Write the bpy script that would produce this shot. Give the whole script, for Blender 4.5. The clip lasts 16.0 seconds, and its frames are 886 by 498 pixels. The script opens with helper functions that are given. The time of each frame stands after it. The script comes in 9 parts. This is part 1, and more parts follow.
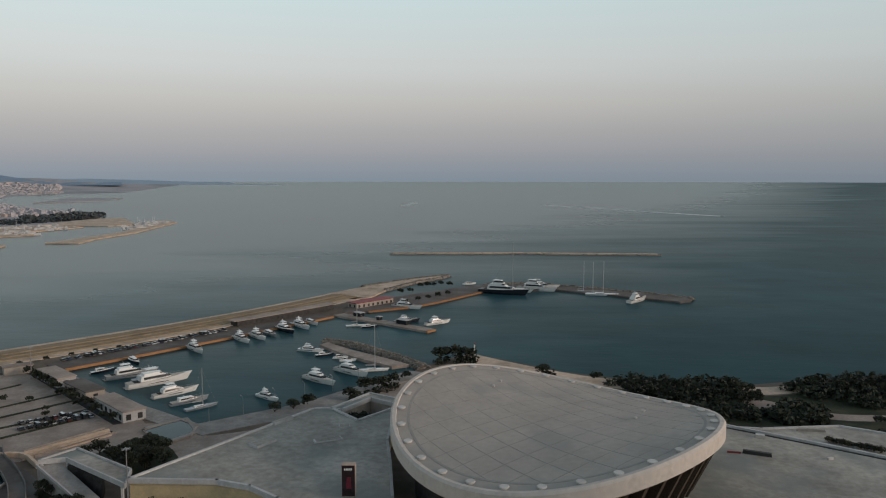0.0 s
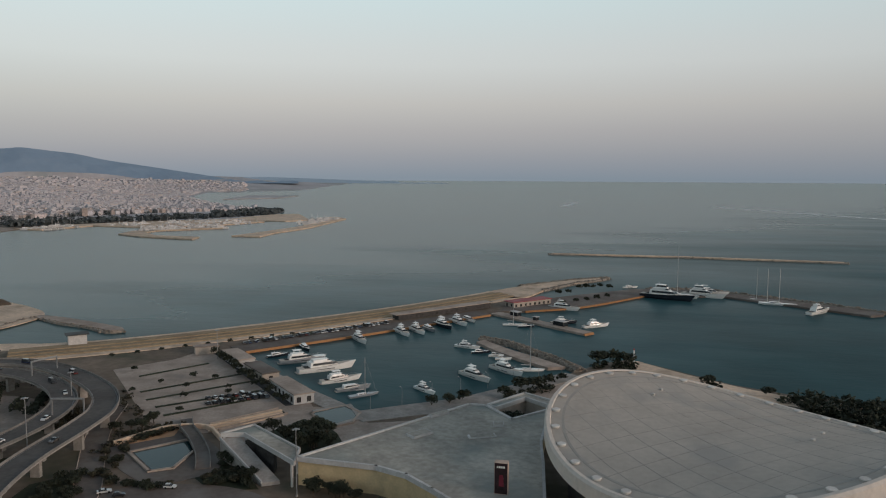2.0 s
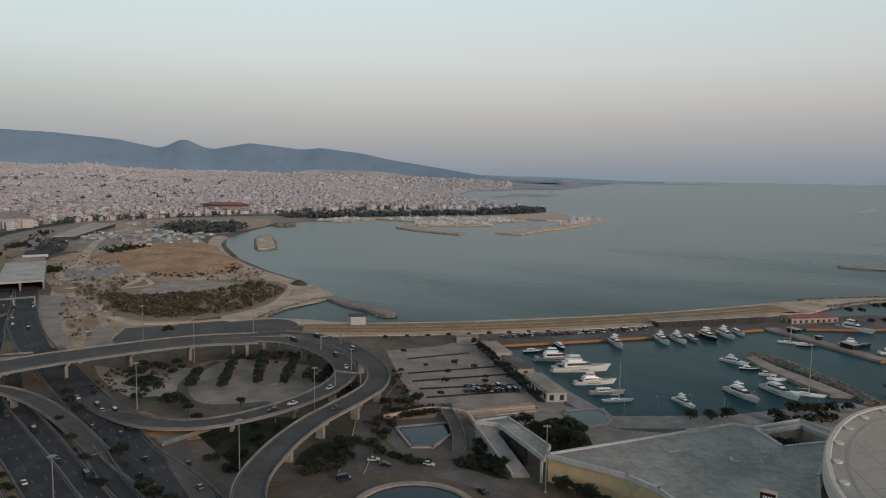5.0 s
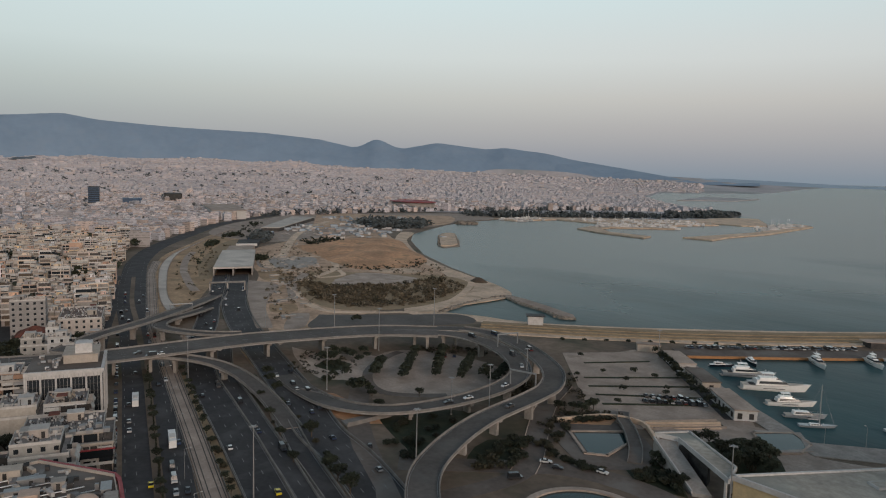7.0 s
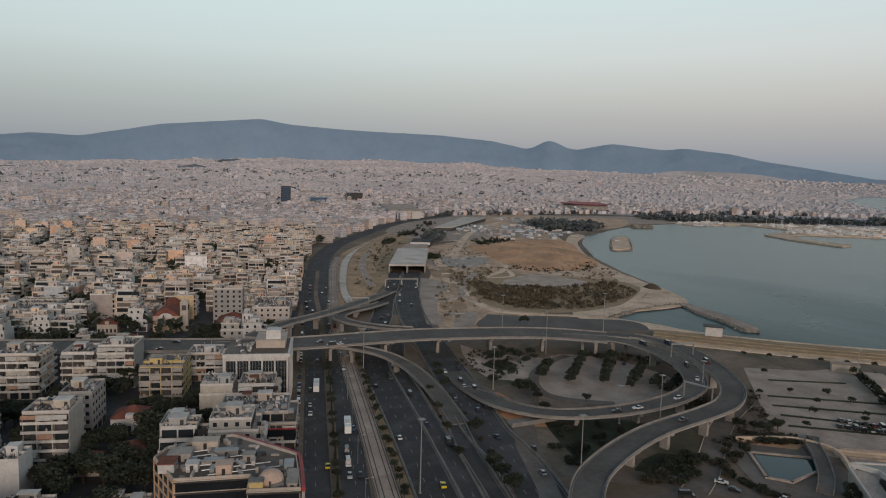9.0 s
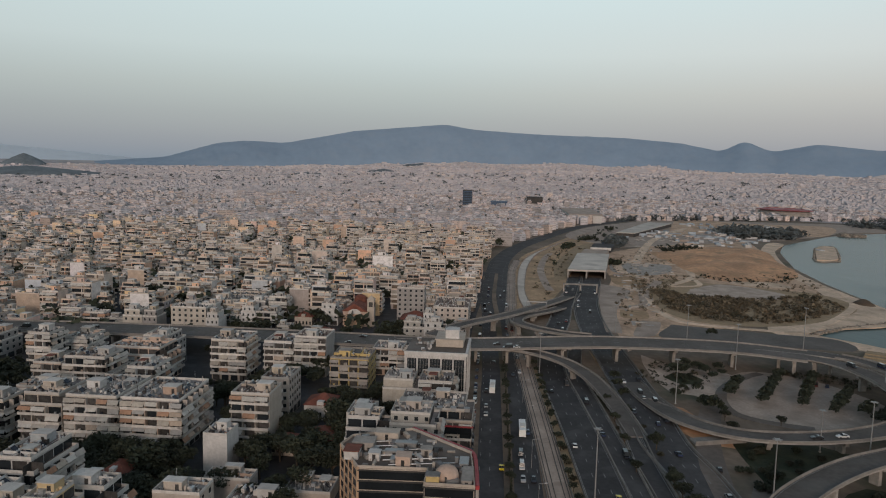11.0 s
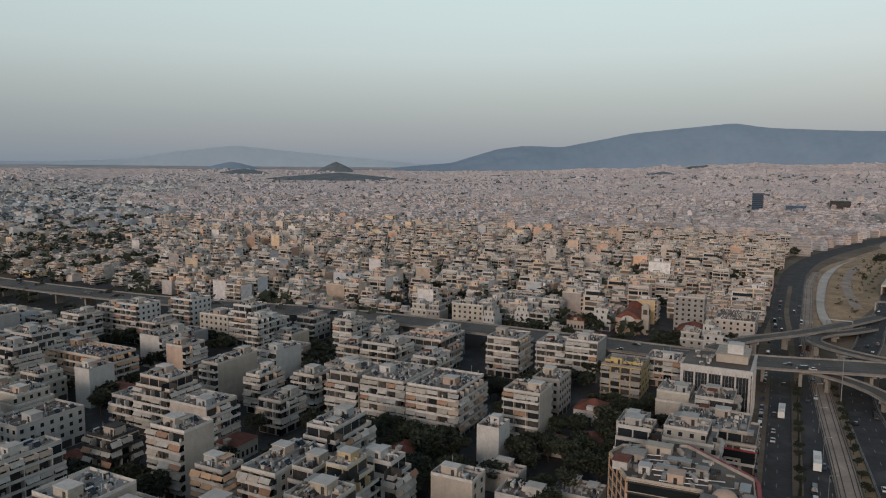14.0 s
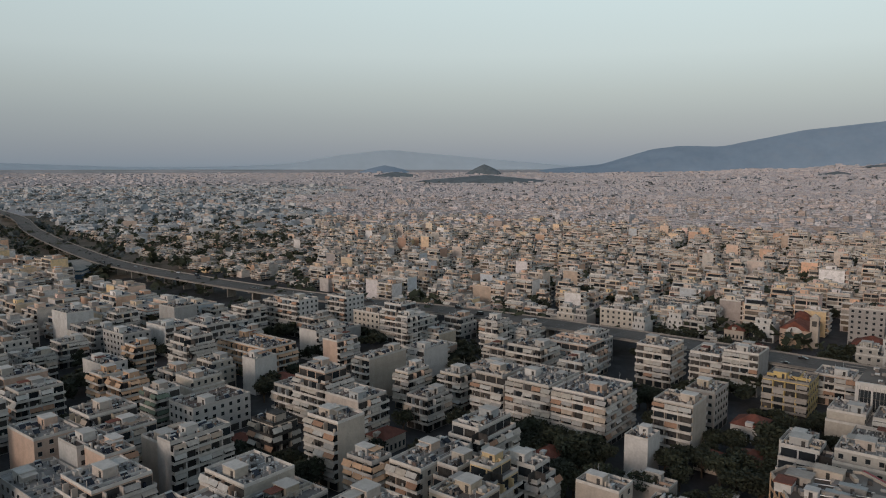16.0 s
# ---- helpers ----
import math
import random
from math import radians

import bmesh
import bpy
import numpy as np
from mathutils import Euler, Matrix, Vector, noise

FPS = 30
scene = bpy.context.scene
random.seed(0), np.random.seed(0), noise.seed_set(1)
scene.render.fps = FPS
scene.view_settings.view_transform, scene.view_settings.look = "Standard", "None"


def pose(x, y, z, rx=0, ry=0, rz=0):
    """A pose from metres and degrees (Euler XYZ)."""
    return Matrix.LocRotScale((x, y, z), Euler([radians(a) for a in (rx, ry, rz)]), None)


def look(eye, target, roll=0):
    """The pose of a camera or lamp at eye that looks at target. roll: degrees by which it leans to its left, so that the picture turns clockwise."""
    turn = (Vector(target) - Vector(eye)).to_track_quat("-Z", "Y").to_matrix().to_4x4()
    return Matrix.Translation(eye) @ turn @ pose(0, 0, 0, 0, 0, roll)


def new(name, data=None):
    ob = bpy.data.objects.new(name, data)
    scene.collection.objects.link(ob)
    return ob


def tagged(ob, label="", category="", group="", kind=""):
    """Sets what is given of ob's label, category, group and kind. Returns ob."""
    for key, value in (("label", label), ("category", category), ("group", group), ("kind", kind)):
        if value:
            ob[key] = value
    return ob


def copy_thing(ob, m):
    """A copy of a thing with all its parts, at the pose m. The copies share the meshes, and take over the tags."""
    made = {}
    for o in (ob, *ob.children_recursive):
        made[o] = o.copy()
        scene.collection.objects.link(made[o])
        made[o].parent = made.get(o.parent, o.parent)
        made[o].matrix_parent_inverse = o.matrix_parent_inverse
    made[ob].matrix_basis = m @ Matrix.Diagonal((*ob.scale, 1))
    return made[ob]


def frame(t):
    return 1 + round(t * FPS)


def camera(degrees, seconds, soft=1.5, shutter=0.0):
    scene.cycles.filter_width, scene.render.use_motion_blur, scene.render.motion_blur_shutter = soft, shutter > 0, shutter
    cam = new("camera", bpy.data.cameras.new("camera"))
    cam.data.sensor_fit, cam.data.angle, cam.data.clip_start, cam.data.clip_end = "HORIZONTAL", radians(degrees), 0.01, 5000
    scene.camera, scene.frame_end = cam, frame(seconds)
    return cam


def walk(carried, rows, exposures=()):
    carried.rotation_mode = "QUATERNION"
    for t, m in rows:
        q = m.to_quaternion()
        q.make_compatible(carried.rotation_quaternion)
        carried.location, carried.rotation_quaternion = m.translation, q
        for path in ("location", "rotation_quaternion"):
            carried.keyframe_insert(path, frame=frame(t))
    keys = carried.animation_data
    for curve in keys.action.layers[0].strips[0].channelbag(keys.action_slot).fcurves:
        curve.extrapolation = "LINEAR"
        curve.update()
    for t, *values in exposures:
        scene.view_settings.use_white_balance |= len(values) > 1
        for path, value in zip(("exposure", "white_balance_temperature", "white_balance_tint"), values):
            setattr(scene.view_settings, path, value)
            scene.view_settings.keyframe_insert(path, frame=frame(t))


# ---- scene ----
cam = camera(63.3, 16.0, soft=1.1)
PATH = [
    (0.0, 0, 0, 100, 84.399, -0.045, -0.001),
    (0.5, 0, 0, 100, 84.370, -0.053, 3.130),
    (1.0, 0, 0, 100, 84.372, -0.127, 6.518),
    (1.5, 0, 0, 100, 84.340, -0.214, 9.470),
    (2.0, 0, 0, 100, 84.327, -0.289, 12.664),
    (2.5, 0, 0, 100, 84.305, -0.322, 16.660),
    (3.0, 0, 0, 100, 84.304, -0.389, 19.923),
    (3.5, 0, 0, 100, 84.260, -0.474, 23.019),
    (4.0, 0, 0, 100, 84.213, -0.585, 26.318),
    (6.5, 0, 0, 100, 83.890, -1.360, 44.212),
    (7.0, 0, 0, 100, 83.808, -1.495, 47.733),
    (7.5, 0, 0, 100, 83.740, -1.563, 50.944),
    (8.0, 0, 0, 100, 83.678, -1.596, 54.409),
    (8.5, 0, 0, 100, 83.611, -1.563, 57.816),
    (9.0, 0, 0, 100, 83.565, -1.568, 61.292),
    (11.5, 0, 0, 100, 83.505, -1.205, 79.093),
    (12.0, 0, 0, 100, 83.492, -1.082, 82.647),
    (12.5, 0, 0, 100, 83.475, -0.982, 86.349),
    (13.0, 0, 0, 100, 83.468, -0.801, 90.016),
    (13.5, 0, 0, 100, 83.464, -0.711, 93.638),
    (14.0, 0, 0, 100, 83.465, -0.502, 97.188),
    (14.5, 0, 0, 100, 83.484, -0.353, 100.373),
    (15.0, 0, 0, 100, 83.513, -0.185, 103.191),
    (15.5, 0, 0, 100, 83.542, -0.092, 106.051),
    (16.0, 0, 0, 100, 83.592, 0.025, 108.871),
]
walk(cam, [(t, pose(*p)) for t, *p in PATH])

# ---- light: dusk, the sun has just gone behind the camera's right shoulder ----
SUN_AZ = 106.0  # degrees clockwise from +y
world = bpy.data.worlds.new("dusk_sky")
scene.world = world
world.use_nodes = True
wt = world.node_tree
wt.nodes.clear()


def wnode(kind, **sets):
    n = wt.nodes.new(kind)
    for key, value in sets.items():
        n.inputs[key.replace("_", " ")].default_value = value
    return n


w_out = wt.nodes.new("ShaderNodeOutputWorld")
w_bg = wt.nodes.new("ShaderNodeBackground")
w_coord = wt.nodes.new("ShaderNodeTexCoord")
w_split = wt.nodes.new("ShaderNodeSeparateXYZ")
w_ramp = wt.nodes.new("ShaderNodeValToRGB")
w_range = wnode("ShaderNodeMapRange", From_Min=0.0, From_Max=1.0)
wt.links.new(w_coord.outputs["Generated"], w_split.inputs[0])
wt.links.new(w_split.outputs["Z"], w_range.inputs["Value"])
wt.links.new(w_range.outputs[0], w_ramp.inputs[0])
SKY = [
    (0.000, (0.205, 0.258, 0.312)),
    (0.030, (0.240, 0.290, 0.340)),
    (0.065, (0.296, 0.345, 0.382)),
    (0.100, (0.372, 0.425, 0.445)),
    (0.150, (0.475, 0.548, 0.565)),
    (0.250, (0.545, 0.655, 0.676)),
    (0.340, (0.315, 0.395, 0.435)),
    (0.550, (0.170, 0.225, 0.275)),
    (1.000, (0.100, 0.145, 0.200)),
]
while len(w_ramp.color_ramp.elements) < len(SKY):
    w_ramp.color_ramp.elements.new(0.5)
for e, (at, rgb) in zip(w_ramp.color_ramp.elements, SKY):
    e.position, e.color = at, (*rgb, 1)
# the pink belt low over the sea and the mountains, opposite the set sun
w_belt = wt.nodes.new("ShaderNodeValToRGB")
BELT = [(0.0, (0.0, 0.0, 0.0)), (0.02, (0.010, 0.0, 0.0)), (0.06, (0.050, 0.008, 0.0)), (0.10, (0.076, 0.018, 0.0)), (0.17, (0.056, 0.010, 0.0)), (0.24, (0.0, 0.0, 0.0))]
while len(w_belt.color_ramp.elements) < len(BELT):
    w_belt.color_ramp.elements.new(0.5)
for e, (at, rgb) in zip(w_belt.color_ramp.elements, BELT):
    e.position, e.color = at, (*rgb, 1)
wt.links.new(w_range.outputs[0], w_belt.inputs[0])
w_anti = wt.nodes.new("ShaderNodeVectorMath")
w_anti.operation = "DOT_PRODUCT"
w_anti.inputs[1].default_value = (-math.sin(radians(8)), math.cos(radians(8)), 0.0)
wt.links.new(w_coord.outputs["Generated"], w_anti.inputs[0])
w_side = wnode("ShaderNodeMapRange", From_Min=0.35, From_Max=0.95)
wt.links.new(w_anti.outputs["Value"], w_side.inputs["Value"])
w_pink = wt.nodes.new("ShaderNodeMix")
w_pink.data_type, w_pink.blend_type = "RGBA", "ADD"
wt.links.new(w_side.outputs[0], w_pink.inputs["Factor"])
wt.links.new(w_ramp.outputs["Color"], w_pink.inputs["A"])
wt.links.new(w_belt.outputs["Color"], w_pink.inputs["B"])
# the western glow low over the horizon, round the set sun
w_dot = wt.nodes.new("ShaderNodeVectorMath")
w_dot.operation = "DOT_PRODUCT"
w_dot.inputs[1].default_value = (math.sin(radians(SUN_AZ)), math.cos(radians(SUN_AZ)), 0.05)
wt.links.new(w_coord.outputs["Generated"], w_dot.inputs[0])
w_glow = wnode("ShaderNodeMapRange", From_Min=0.42, From_Max=1.0, To_Min=0.0, To_Max=1.0)
wt.links.new(w_dot.outputs["Value"], w_glow.inputs["Value"])
w_mix = wt.nodes.new("ShaderNodeMix")
w_mix.data_type, w_mix.blend_type = "RGBA", "ADD"
w_mix.inputs["B"].default_value = (0.42, 0.38, 0.35, 1)
wt.links.new(w_glow.outputs[0], w_mix.inputs["Factor"])
wt.links.new(w_pink.outputs["Result"], w_mix.inputs["A"])
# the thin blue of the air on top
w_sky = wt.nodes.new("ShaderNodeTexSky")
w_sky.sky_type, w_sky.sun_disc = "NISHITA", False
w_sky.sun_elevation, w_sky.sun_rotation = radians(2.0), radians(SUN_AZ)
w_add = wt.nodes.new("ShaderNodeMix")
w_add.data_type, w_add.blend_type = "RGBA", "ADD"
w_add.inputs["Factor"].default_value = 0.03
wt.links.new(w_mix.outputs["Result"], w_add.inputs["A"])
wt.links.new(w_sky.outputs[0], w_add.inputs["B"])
w_east = wt.nodes.new("ShaderNodeVectorMath")
w_east.operation = "DOT_PRODUCT"
w_east.inputs[1].default_value = (-math.sin(radians(60)), math.cos(radians(60)), 0.0)
wt.links.new(w_coord.outputs["Generated"], w_east.inputs[0])
w_span = wnode("ShaderNodeMapRange", From_Min=-0.2, From_Max=1.0, To_Min=0.89, To_Max=1.11)
wt.links.new(w_east.outputs["Value"], w_span.inputs["Value"])
w_turn = wt.nodes.new("ShaderNodeMix")
w_turn.data_type, w_turn.blend_type = "RGBA", "MULTIPLY"
w_turn.inputs["Factor"].default_value = 1.0
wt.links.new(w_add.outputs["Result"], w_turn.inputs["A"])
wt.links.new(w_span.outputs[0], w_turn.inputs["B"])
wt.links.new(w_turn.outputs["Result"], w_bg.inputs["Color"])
w_bg.inputs["Strength"].default_value = 1.0
wt.links.new(w_bg.outputs[0], w_out.inputs[0])

sun_data = bpy.data.lights.new("sun", "SUN")
sun_data.energy, sun_data.angle, sun_data.color = 1.2, radians(16), (1.0, 0.79, 0.65)
sun = new("sun", sun_data)
sun.matrix_world = look((0, 0, 500), (-300 * math.sin(radians(SUN_AZ)), -300 * math.cos(radians(SUN_AZ)), 500 - 300 * math.tan(radians(15))))

# ---- tools ----
rnd = random.Random(7)


class Solid:
    """Collects the faces of one mesh, each with a material slot."""

    def __init__(self):
        self.v, self.f, self.m = [], [], []

    def faces(self, verts, faces, slot=0):
        n = len(self.v)
        self.v.extend(verts)
        self.f.extend(tuple(i + n for i in f) for f in faces)
        self.m.extend([slot] * len(faces))
        return self

    def box(self, x0, y0, z0, x1, y1, z1, slot=0, bottom=False):
        vs = [(x0, y0, z0), (x1, y0, z0), (x1, y1, z0), (x0, y1, z0), (x0, y0, z1), (x1, y0, z1), (x1, y1, z1), (x0, y1, z1)]
        fs = [(4, 5, 6, 7), (0, 1, 5, 4), (1, 2, 6, 5), (2, 3, 7, 6), (3, 0, 4, 7)]
        return self.faces(vs, fs + [(3, 2, 1, 0)] if bottom else fs, slot)

    def obox(self, cx, cy, z0, lx, ly, h, turn=0.0, slot=0, taper=1.0):
        c, s = math.cos(turn), math.sin(turn)
        vs = []
        for z, k in ((z0, 1.0), (z0 + h, taper)):
            for a, b in ((-1, -1), (1, -1), (1, 1), (-1, 1)):
                x, y = a * lx / 2 * k, b * ly / 2 * k
                vs.append((cx + x * c - y * s, cy + x * s + y * c, z))
        return self.faces(vs, [(4, 5, 6, 7), (0, 1, 5, 4), (1, 2, 6, 5), (2, 3, 7, 6), (3, 0, 4, 7), (3, 2, 1, 0)], slot)

    def rings(self, rings, slot=0, closed=True, caps=True):
        n, k = len(rings), len(rings[0])
        vs = [p for r in rings for p in r]
        fs = []
        for i in range(n - 1):
            for j in range(k if closed else k - 1):
                a, b = i * k + j, i * k + (j + 1) % k
                fs.append((a, b, b + k, a + k))
        if caps and closed:
            fs.append(tuple(reversed(range(k))))
            fs.append(tuple(range((n - 1) * k, n * k)))
        return self.faces(vs, fs, slot)

    def tube(self, a, b, r0, r1=None, sides=6, slot=0):
        a, b = Vector(a), Vector(b)
        r1 = r0 if r1 is None else r1
        d = (b - a).normalized()
        e = d.orthogonal().normalized()
        g = d.cross(e)
        ring = lambda p, r: [tuple(p + r * (math.cos(q) * e + math.sin(q) * g)) for q in (2 * math.pi * i / sides for i in range(sides))]
        return self.rings([ring(a, r0), ring(b, r1)], slot)

    def disc(self, cx, cy, z, r, sides=16, slot=0):
        return self.faces([(cx + r * math.cos(2 * math.pi * i / sides), cy + r * math.sin(2 * math.pi * i / sides), z) for i in range(sides)], [tuple(range(sides))], slot)

    def drum(self, cx, cy, z0, z1, r0, r1=None, sides=16, slot=0):
        r1 = r0 if r1 is None else r1
        ring = lambda z, r: [(cx + r * math.cos(2 * math.pi * i / sides), cy + r * math.sin(2 * math.pi * i / sides), z) for i in range(sides)]
        return self.rings([ring(z0, r0), ring(z1, r1)], slot)

    def slab(self, pts, z0, z1, slot=0, side=None):
        """A flat plate over the outline pts (counter-clockwise or not)."""
        area = sum(a[0] * b[1] - b[0] * a[1] for a, b in zip(pts, pts[1:] + pts[:1]))
        pts = pts if area > 0 else pts[::-1]
        n = len(pts)
        vs = [(x, y, z1) for x, y in pts] + [(x, y, z0) for x, y in pts]
        self.faces(vs, [tuple(range(n))], slot)
        return self.faces(vs, [(i + n, (i + 1) % n + n, (i + 1) % n, i) for i in range(n)], slot if side is None else side)

    def mesh(self, name, mats):
        me = bpy.data.meshes.new(name)
        me.from_pydata([tuple(p) for p in self.v], [], self.f)
        for m in mats if isinstance(mats, (list, tuple)) else [mats]:
            me.materials.append(m)
        me.polygons.foreach_set("material_index", self.m)
        me.update()
        return me


def part(name, solid, mats, parent=None, label="", smooth=False):
    """Links a Solid (or a ready mesh) as one mesh object under a thing or a part."""
    me = solid.mesh(name, mats) if isinstance(solid, Solid) else solid
    if smooth:
        me.polygons.foreach_set("use_smooth", [True] * len(me.polygons))
    ob = new(name, me)
    ob.parent = parent
    if label:
        ob["label"] = label
    return ob


def thing(name, label, category, group="", at=None):
    ob = new(name)
    if at is not None:
        ob.matrix_basis = at
    return tagged(ob, label, category, group)


def setting(ob, label="", category=""):
    return tagged(ob, label, category, kind="structure")


def smooth_line(pts, step=4.0):
    """A Catmull-Rom line through the given points (any dimension), in even steps."""
    p = [np.array(q, float) for q in pts]
    p = [2 * p[0] - p[1]] + p + [2 * p[-1] - p[-2]]
    out = []
    for a, b, c, d in zip(p, p[1:], p[2:], p[3:]):
        n = max(1, int(np.linalg.norm(c - b) / step))
        for i in range(n):
            s = i / n
            out.append(0.5 * ((2 * b) + (c - a) * s + (2 * a - 5 * b + 4 * c - d) * s * s + (3 * b - a - 3 * c + d) * s ** 3))
    out.append(p[-2])
    return np.array(out)


def normals(line):
    d = np.gradient(line[:, :2], axis=0)
    d /= np.linalg.norm(d, axis=1)[:, None] + 1e-9
    return np.stack([-d[:, 1], d[:, 0]], 1)


def sweep(solid, line, section, slot=0, caps=True, closed=True):
    """Sweeps a section of (sideways, up) points along a line of (x, y, z)."""
    n = normals(line)
    rings = [[(p[0] + o * q[0], p[1] + o * q[1], p[2] + h) for o, h in section] for p, q in zip(line, n)]
    return solid.rings(rings, slot, closed=closed, caps=caps)


# the town's street grid: u runs along the coast road away from the camera, v into the town
U = np.array((-0.942, 0.336))
V = np.array((-0.336, -0.942))
GRID_TURN = math.atan2(0.336, -0.942)


def uv(u, v):
    return (float(u * U[0] + v * V[0]), float(u * U[1] + v * V[1]))


def inside(x, y, poly):
    """Which of the points lie in the outline."""
    x, y = np.asarray(x, float), np.asarray(y, float)
    hit = np.zeros(x.shape, bool)
    for (ax, ay), (bx, by) in zip(poly, poly[1:] + poly[:1]):
        cross = ((ay > y) != (by > y)) & (x < (bx - ax) * (y - ay) / (by - ay + 1e-12) + ax)
        hit ^= cross
    return hit


def off_line(x, y, line):
    """Distance of points from a broken line."""
    x, y = np.asarray(x, float), np.asarray(y, float)
    best = np.full(x.shape, 1e9)
    for (ax, ay), (bx, by) in zip(line, line[1:]):
        dx, dy = bx - ax, by - ay
        s = np.clip(((x - ax) * dx + (y - ay) * dy) / (dx * dx + dy * dy + 1e-9), 0, 1)
        best = np.minimum(best, np.hypot(x - ax - s * dx, y - ay - s * dy))
    return best


def step01(a):
    a = np.clip(a, 0, 1)
    return a * a * (3 - 2 * a)

# ---- materials ----
def surface(name, rgb, rough=0.85, var=0.22, big=0.12, fine=1.5, bump=0.0, metal=0.0, tones=None, island=False, shift=0.12, stain=None, coat=0.0, bump_scale=None, storeys=0.0):
    """A procedural surface: a base colour (or a choice of tones by object or island), blotches at two scales, stains and relief."""
    m = bpy.data.materials.new(name)
    m.use_nodes = True
    t = m.node_tree
    b = t.nodes["Principled BSDF"]
    L = t.links.new
    co = t.nodes.new("ShaderNodeTexCoord")

    def noise_tex(scale, detail):
        n = t.nodes.new("ShaderNodeTexNoise")
        n.inputs["Scale"].default_value, n.inputs["Detail"].default_value = scale, detail
        L(co.outputs["Object"], n.inputs["Vector"])
        return n

    def ranged(sock, a, z, lo=0.3, hi=0.7):
        r = t.nodes.new("ShaderNodeMapRange")
        r.inputs["From Min"].default_value, r.inputs["From Max"].default_value = lo, hi
        r.inputs["To Min"].default_value, r.inputs["To Max"].default_value = a, z
        L(sock, r.inputs["Value"])
        return r.outputs[0]

    def mixed(kind, fac, a, z):
        x = t.nodes.new("ShaderNodeMix")
        x.data_type, x.blend_type = "RGBA", kind
        for key, value in (("Factor", fac), ("A", a), ("B", z)):
            if isinstance(value, (int, float)):
                x.inputs[key].default_value = value
            elif isinstance(value, tuple):
                x.inputs[key].default_value = (*value, 1)
            else:
                L(value, x.inputs[key])
        return x.outputs["Result"]

    colour = rgb
    pick = None
    if tones or shift:
        if island:
            pick = t.nodes.new("ShaderNodeNewGeometry").outputs["Random Per Island"]
        else:
            pick = t.nodes.new("ShaderNodeObjectInfo").outputs["Random"]
    if tones:
        r = t.nodes.new("ShaderNodeValToRGB")
        r.color_ramp.interpolation = "CONSTANT"
        while len(r.color_ramp.elements) < len(tones):
            r.color_ramp.elements.new(0.5)
        for i, (e, c) in enumerate(zip(r.color_ramp.elements, tones)):
            e.position, e.color = i / len(tones), (*c, 1)
        L(pick, r.inputs[0])
        colour = r.outputs["Color"]
    n1, n2 = noise_tex(big, 3), noise_tex(fine, 4)
    colour = mixed("MULTIPLY", 1.0, colour, ranged(n1.outputs["Fac"], 1 - var, 1 + var * 0.6))
    colour = mixed("MULTIPLY", 1.0, colour, ranged(n2.outputs["Fac"], 1 - var * 0.7, 1 + var * 0.4))
    if shift:
        r = t.nodes.new("ShaderNodeMapRange")
        r.inputs["To Min"].default_value, r.inputs["To Max"].default_value = 1 - shift, 1 + shift
        w = t.nodes.new("ShaderNodeMath")
        w.operation = "FRACT"
        k = t.nodes.new("ShaderNodeMath")
        k.operation = "MULTIPLY"
        k.inputs[1].default_value = 37.7
        L(pick, k.inputs[0])
        L(k.outputs[0], w.inputs[0])
        L(w.outputs[0], r.inputs["Value"])
        colour = mixed("MULTIPLY", 1.0, colour, r.outputs[0])
    if stain:
        n3 = noise_tex(stain[1], 5)
        colour = mixed("MIX", ranged(n3.outputs["Fac"], 0.0, stain[2], 0.52, 0.66), colour, stain[0])
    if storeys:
        # shade of balcony recesses painted as dark bands, storey by storey, broken along the front
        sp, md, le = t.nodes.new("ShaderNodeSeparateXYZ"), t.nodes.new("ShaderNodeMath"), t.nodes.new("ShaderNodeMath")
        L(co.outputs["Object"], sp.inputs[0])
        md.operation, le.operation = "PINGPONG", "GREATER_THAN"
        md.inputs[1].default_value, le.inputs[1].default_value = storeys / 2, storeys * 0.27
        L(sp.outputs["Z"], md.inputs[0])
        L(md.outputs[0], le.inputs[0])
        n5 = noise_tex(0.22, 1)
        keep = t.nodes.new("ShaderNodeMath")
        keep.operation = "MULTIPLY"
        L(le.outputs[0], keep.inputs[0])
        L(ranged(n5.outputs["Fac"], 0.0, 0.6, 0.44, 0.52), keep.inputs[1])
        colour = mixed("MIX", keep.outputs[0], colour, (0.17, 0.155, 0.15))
    if isinstance(colour, tuple):
        b.inputs["Base Color"].default_value = (*colour, 1)
    else:
        L(colour, b.inputs["Base Color"])
    b.inputs["Roughness"].default_value, b.inputs["Metallic"].default_value = rough, metal
    b.inputs["Specular IOR Level"].default_value = 0.3
    b.inputs["Coat Weight"].default_value = coat
    if bump:
        n4 = noise_tex(bump_scale or fine * 2, 5)
        bp = t.nodes.new("ShaderNodeBump")
        bp.inputs["Strength"].default_value, bp.inputs["Distance"].default_value = 0.6, bump
        L(n4.outputs["Fac"], bp.inputs["Height"])
        L(bp.outputs[0], b.inputs["Normal"])
    return m


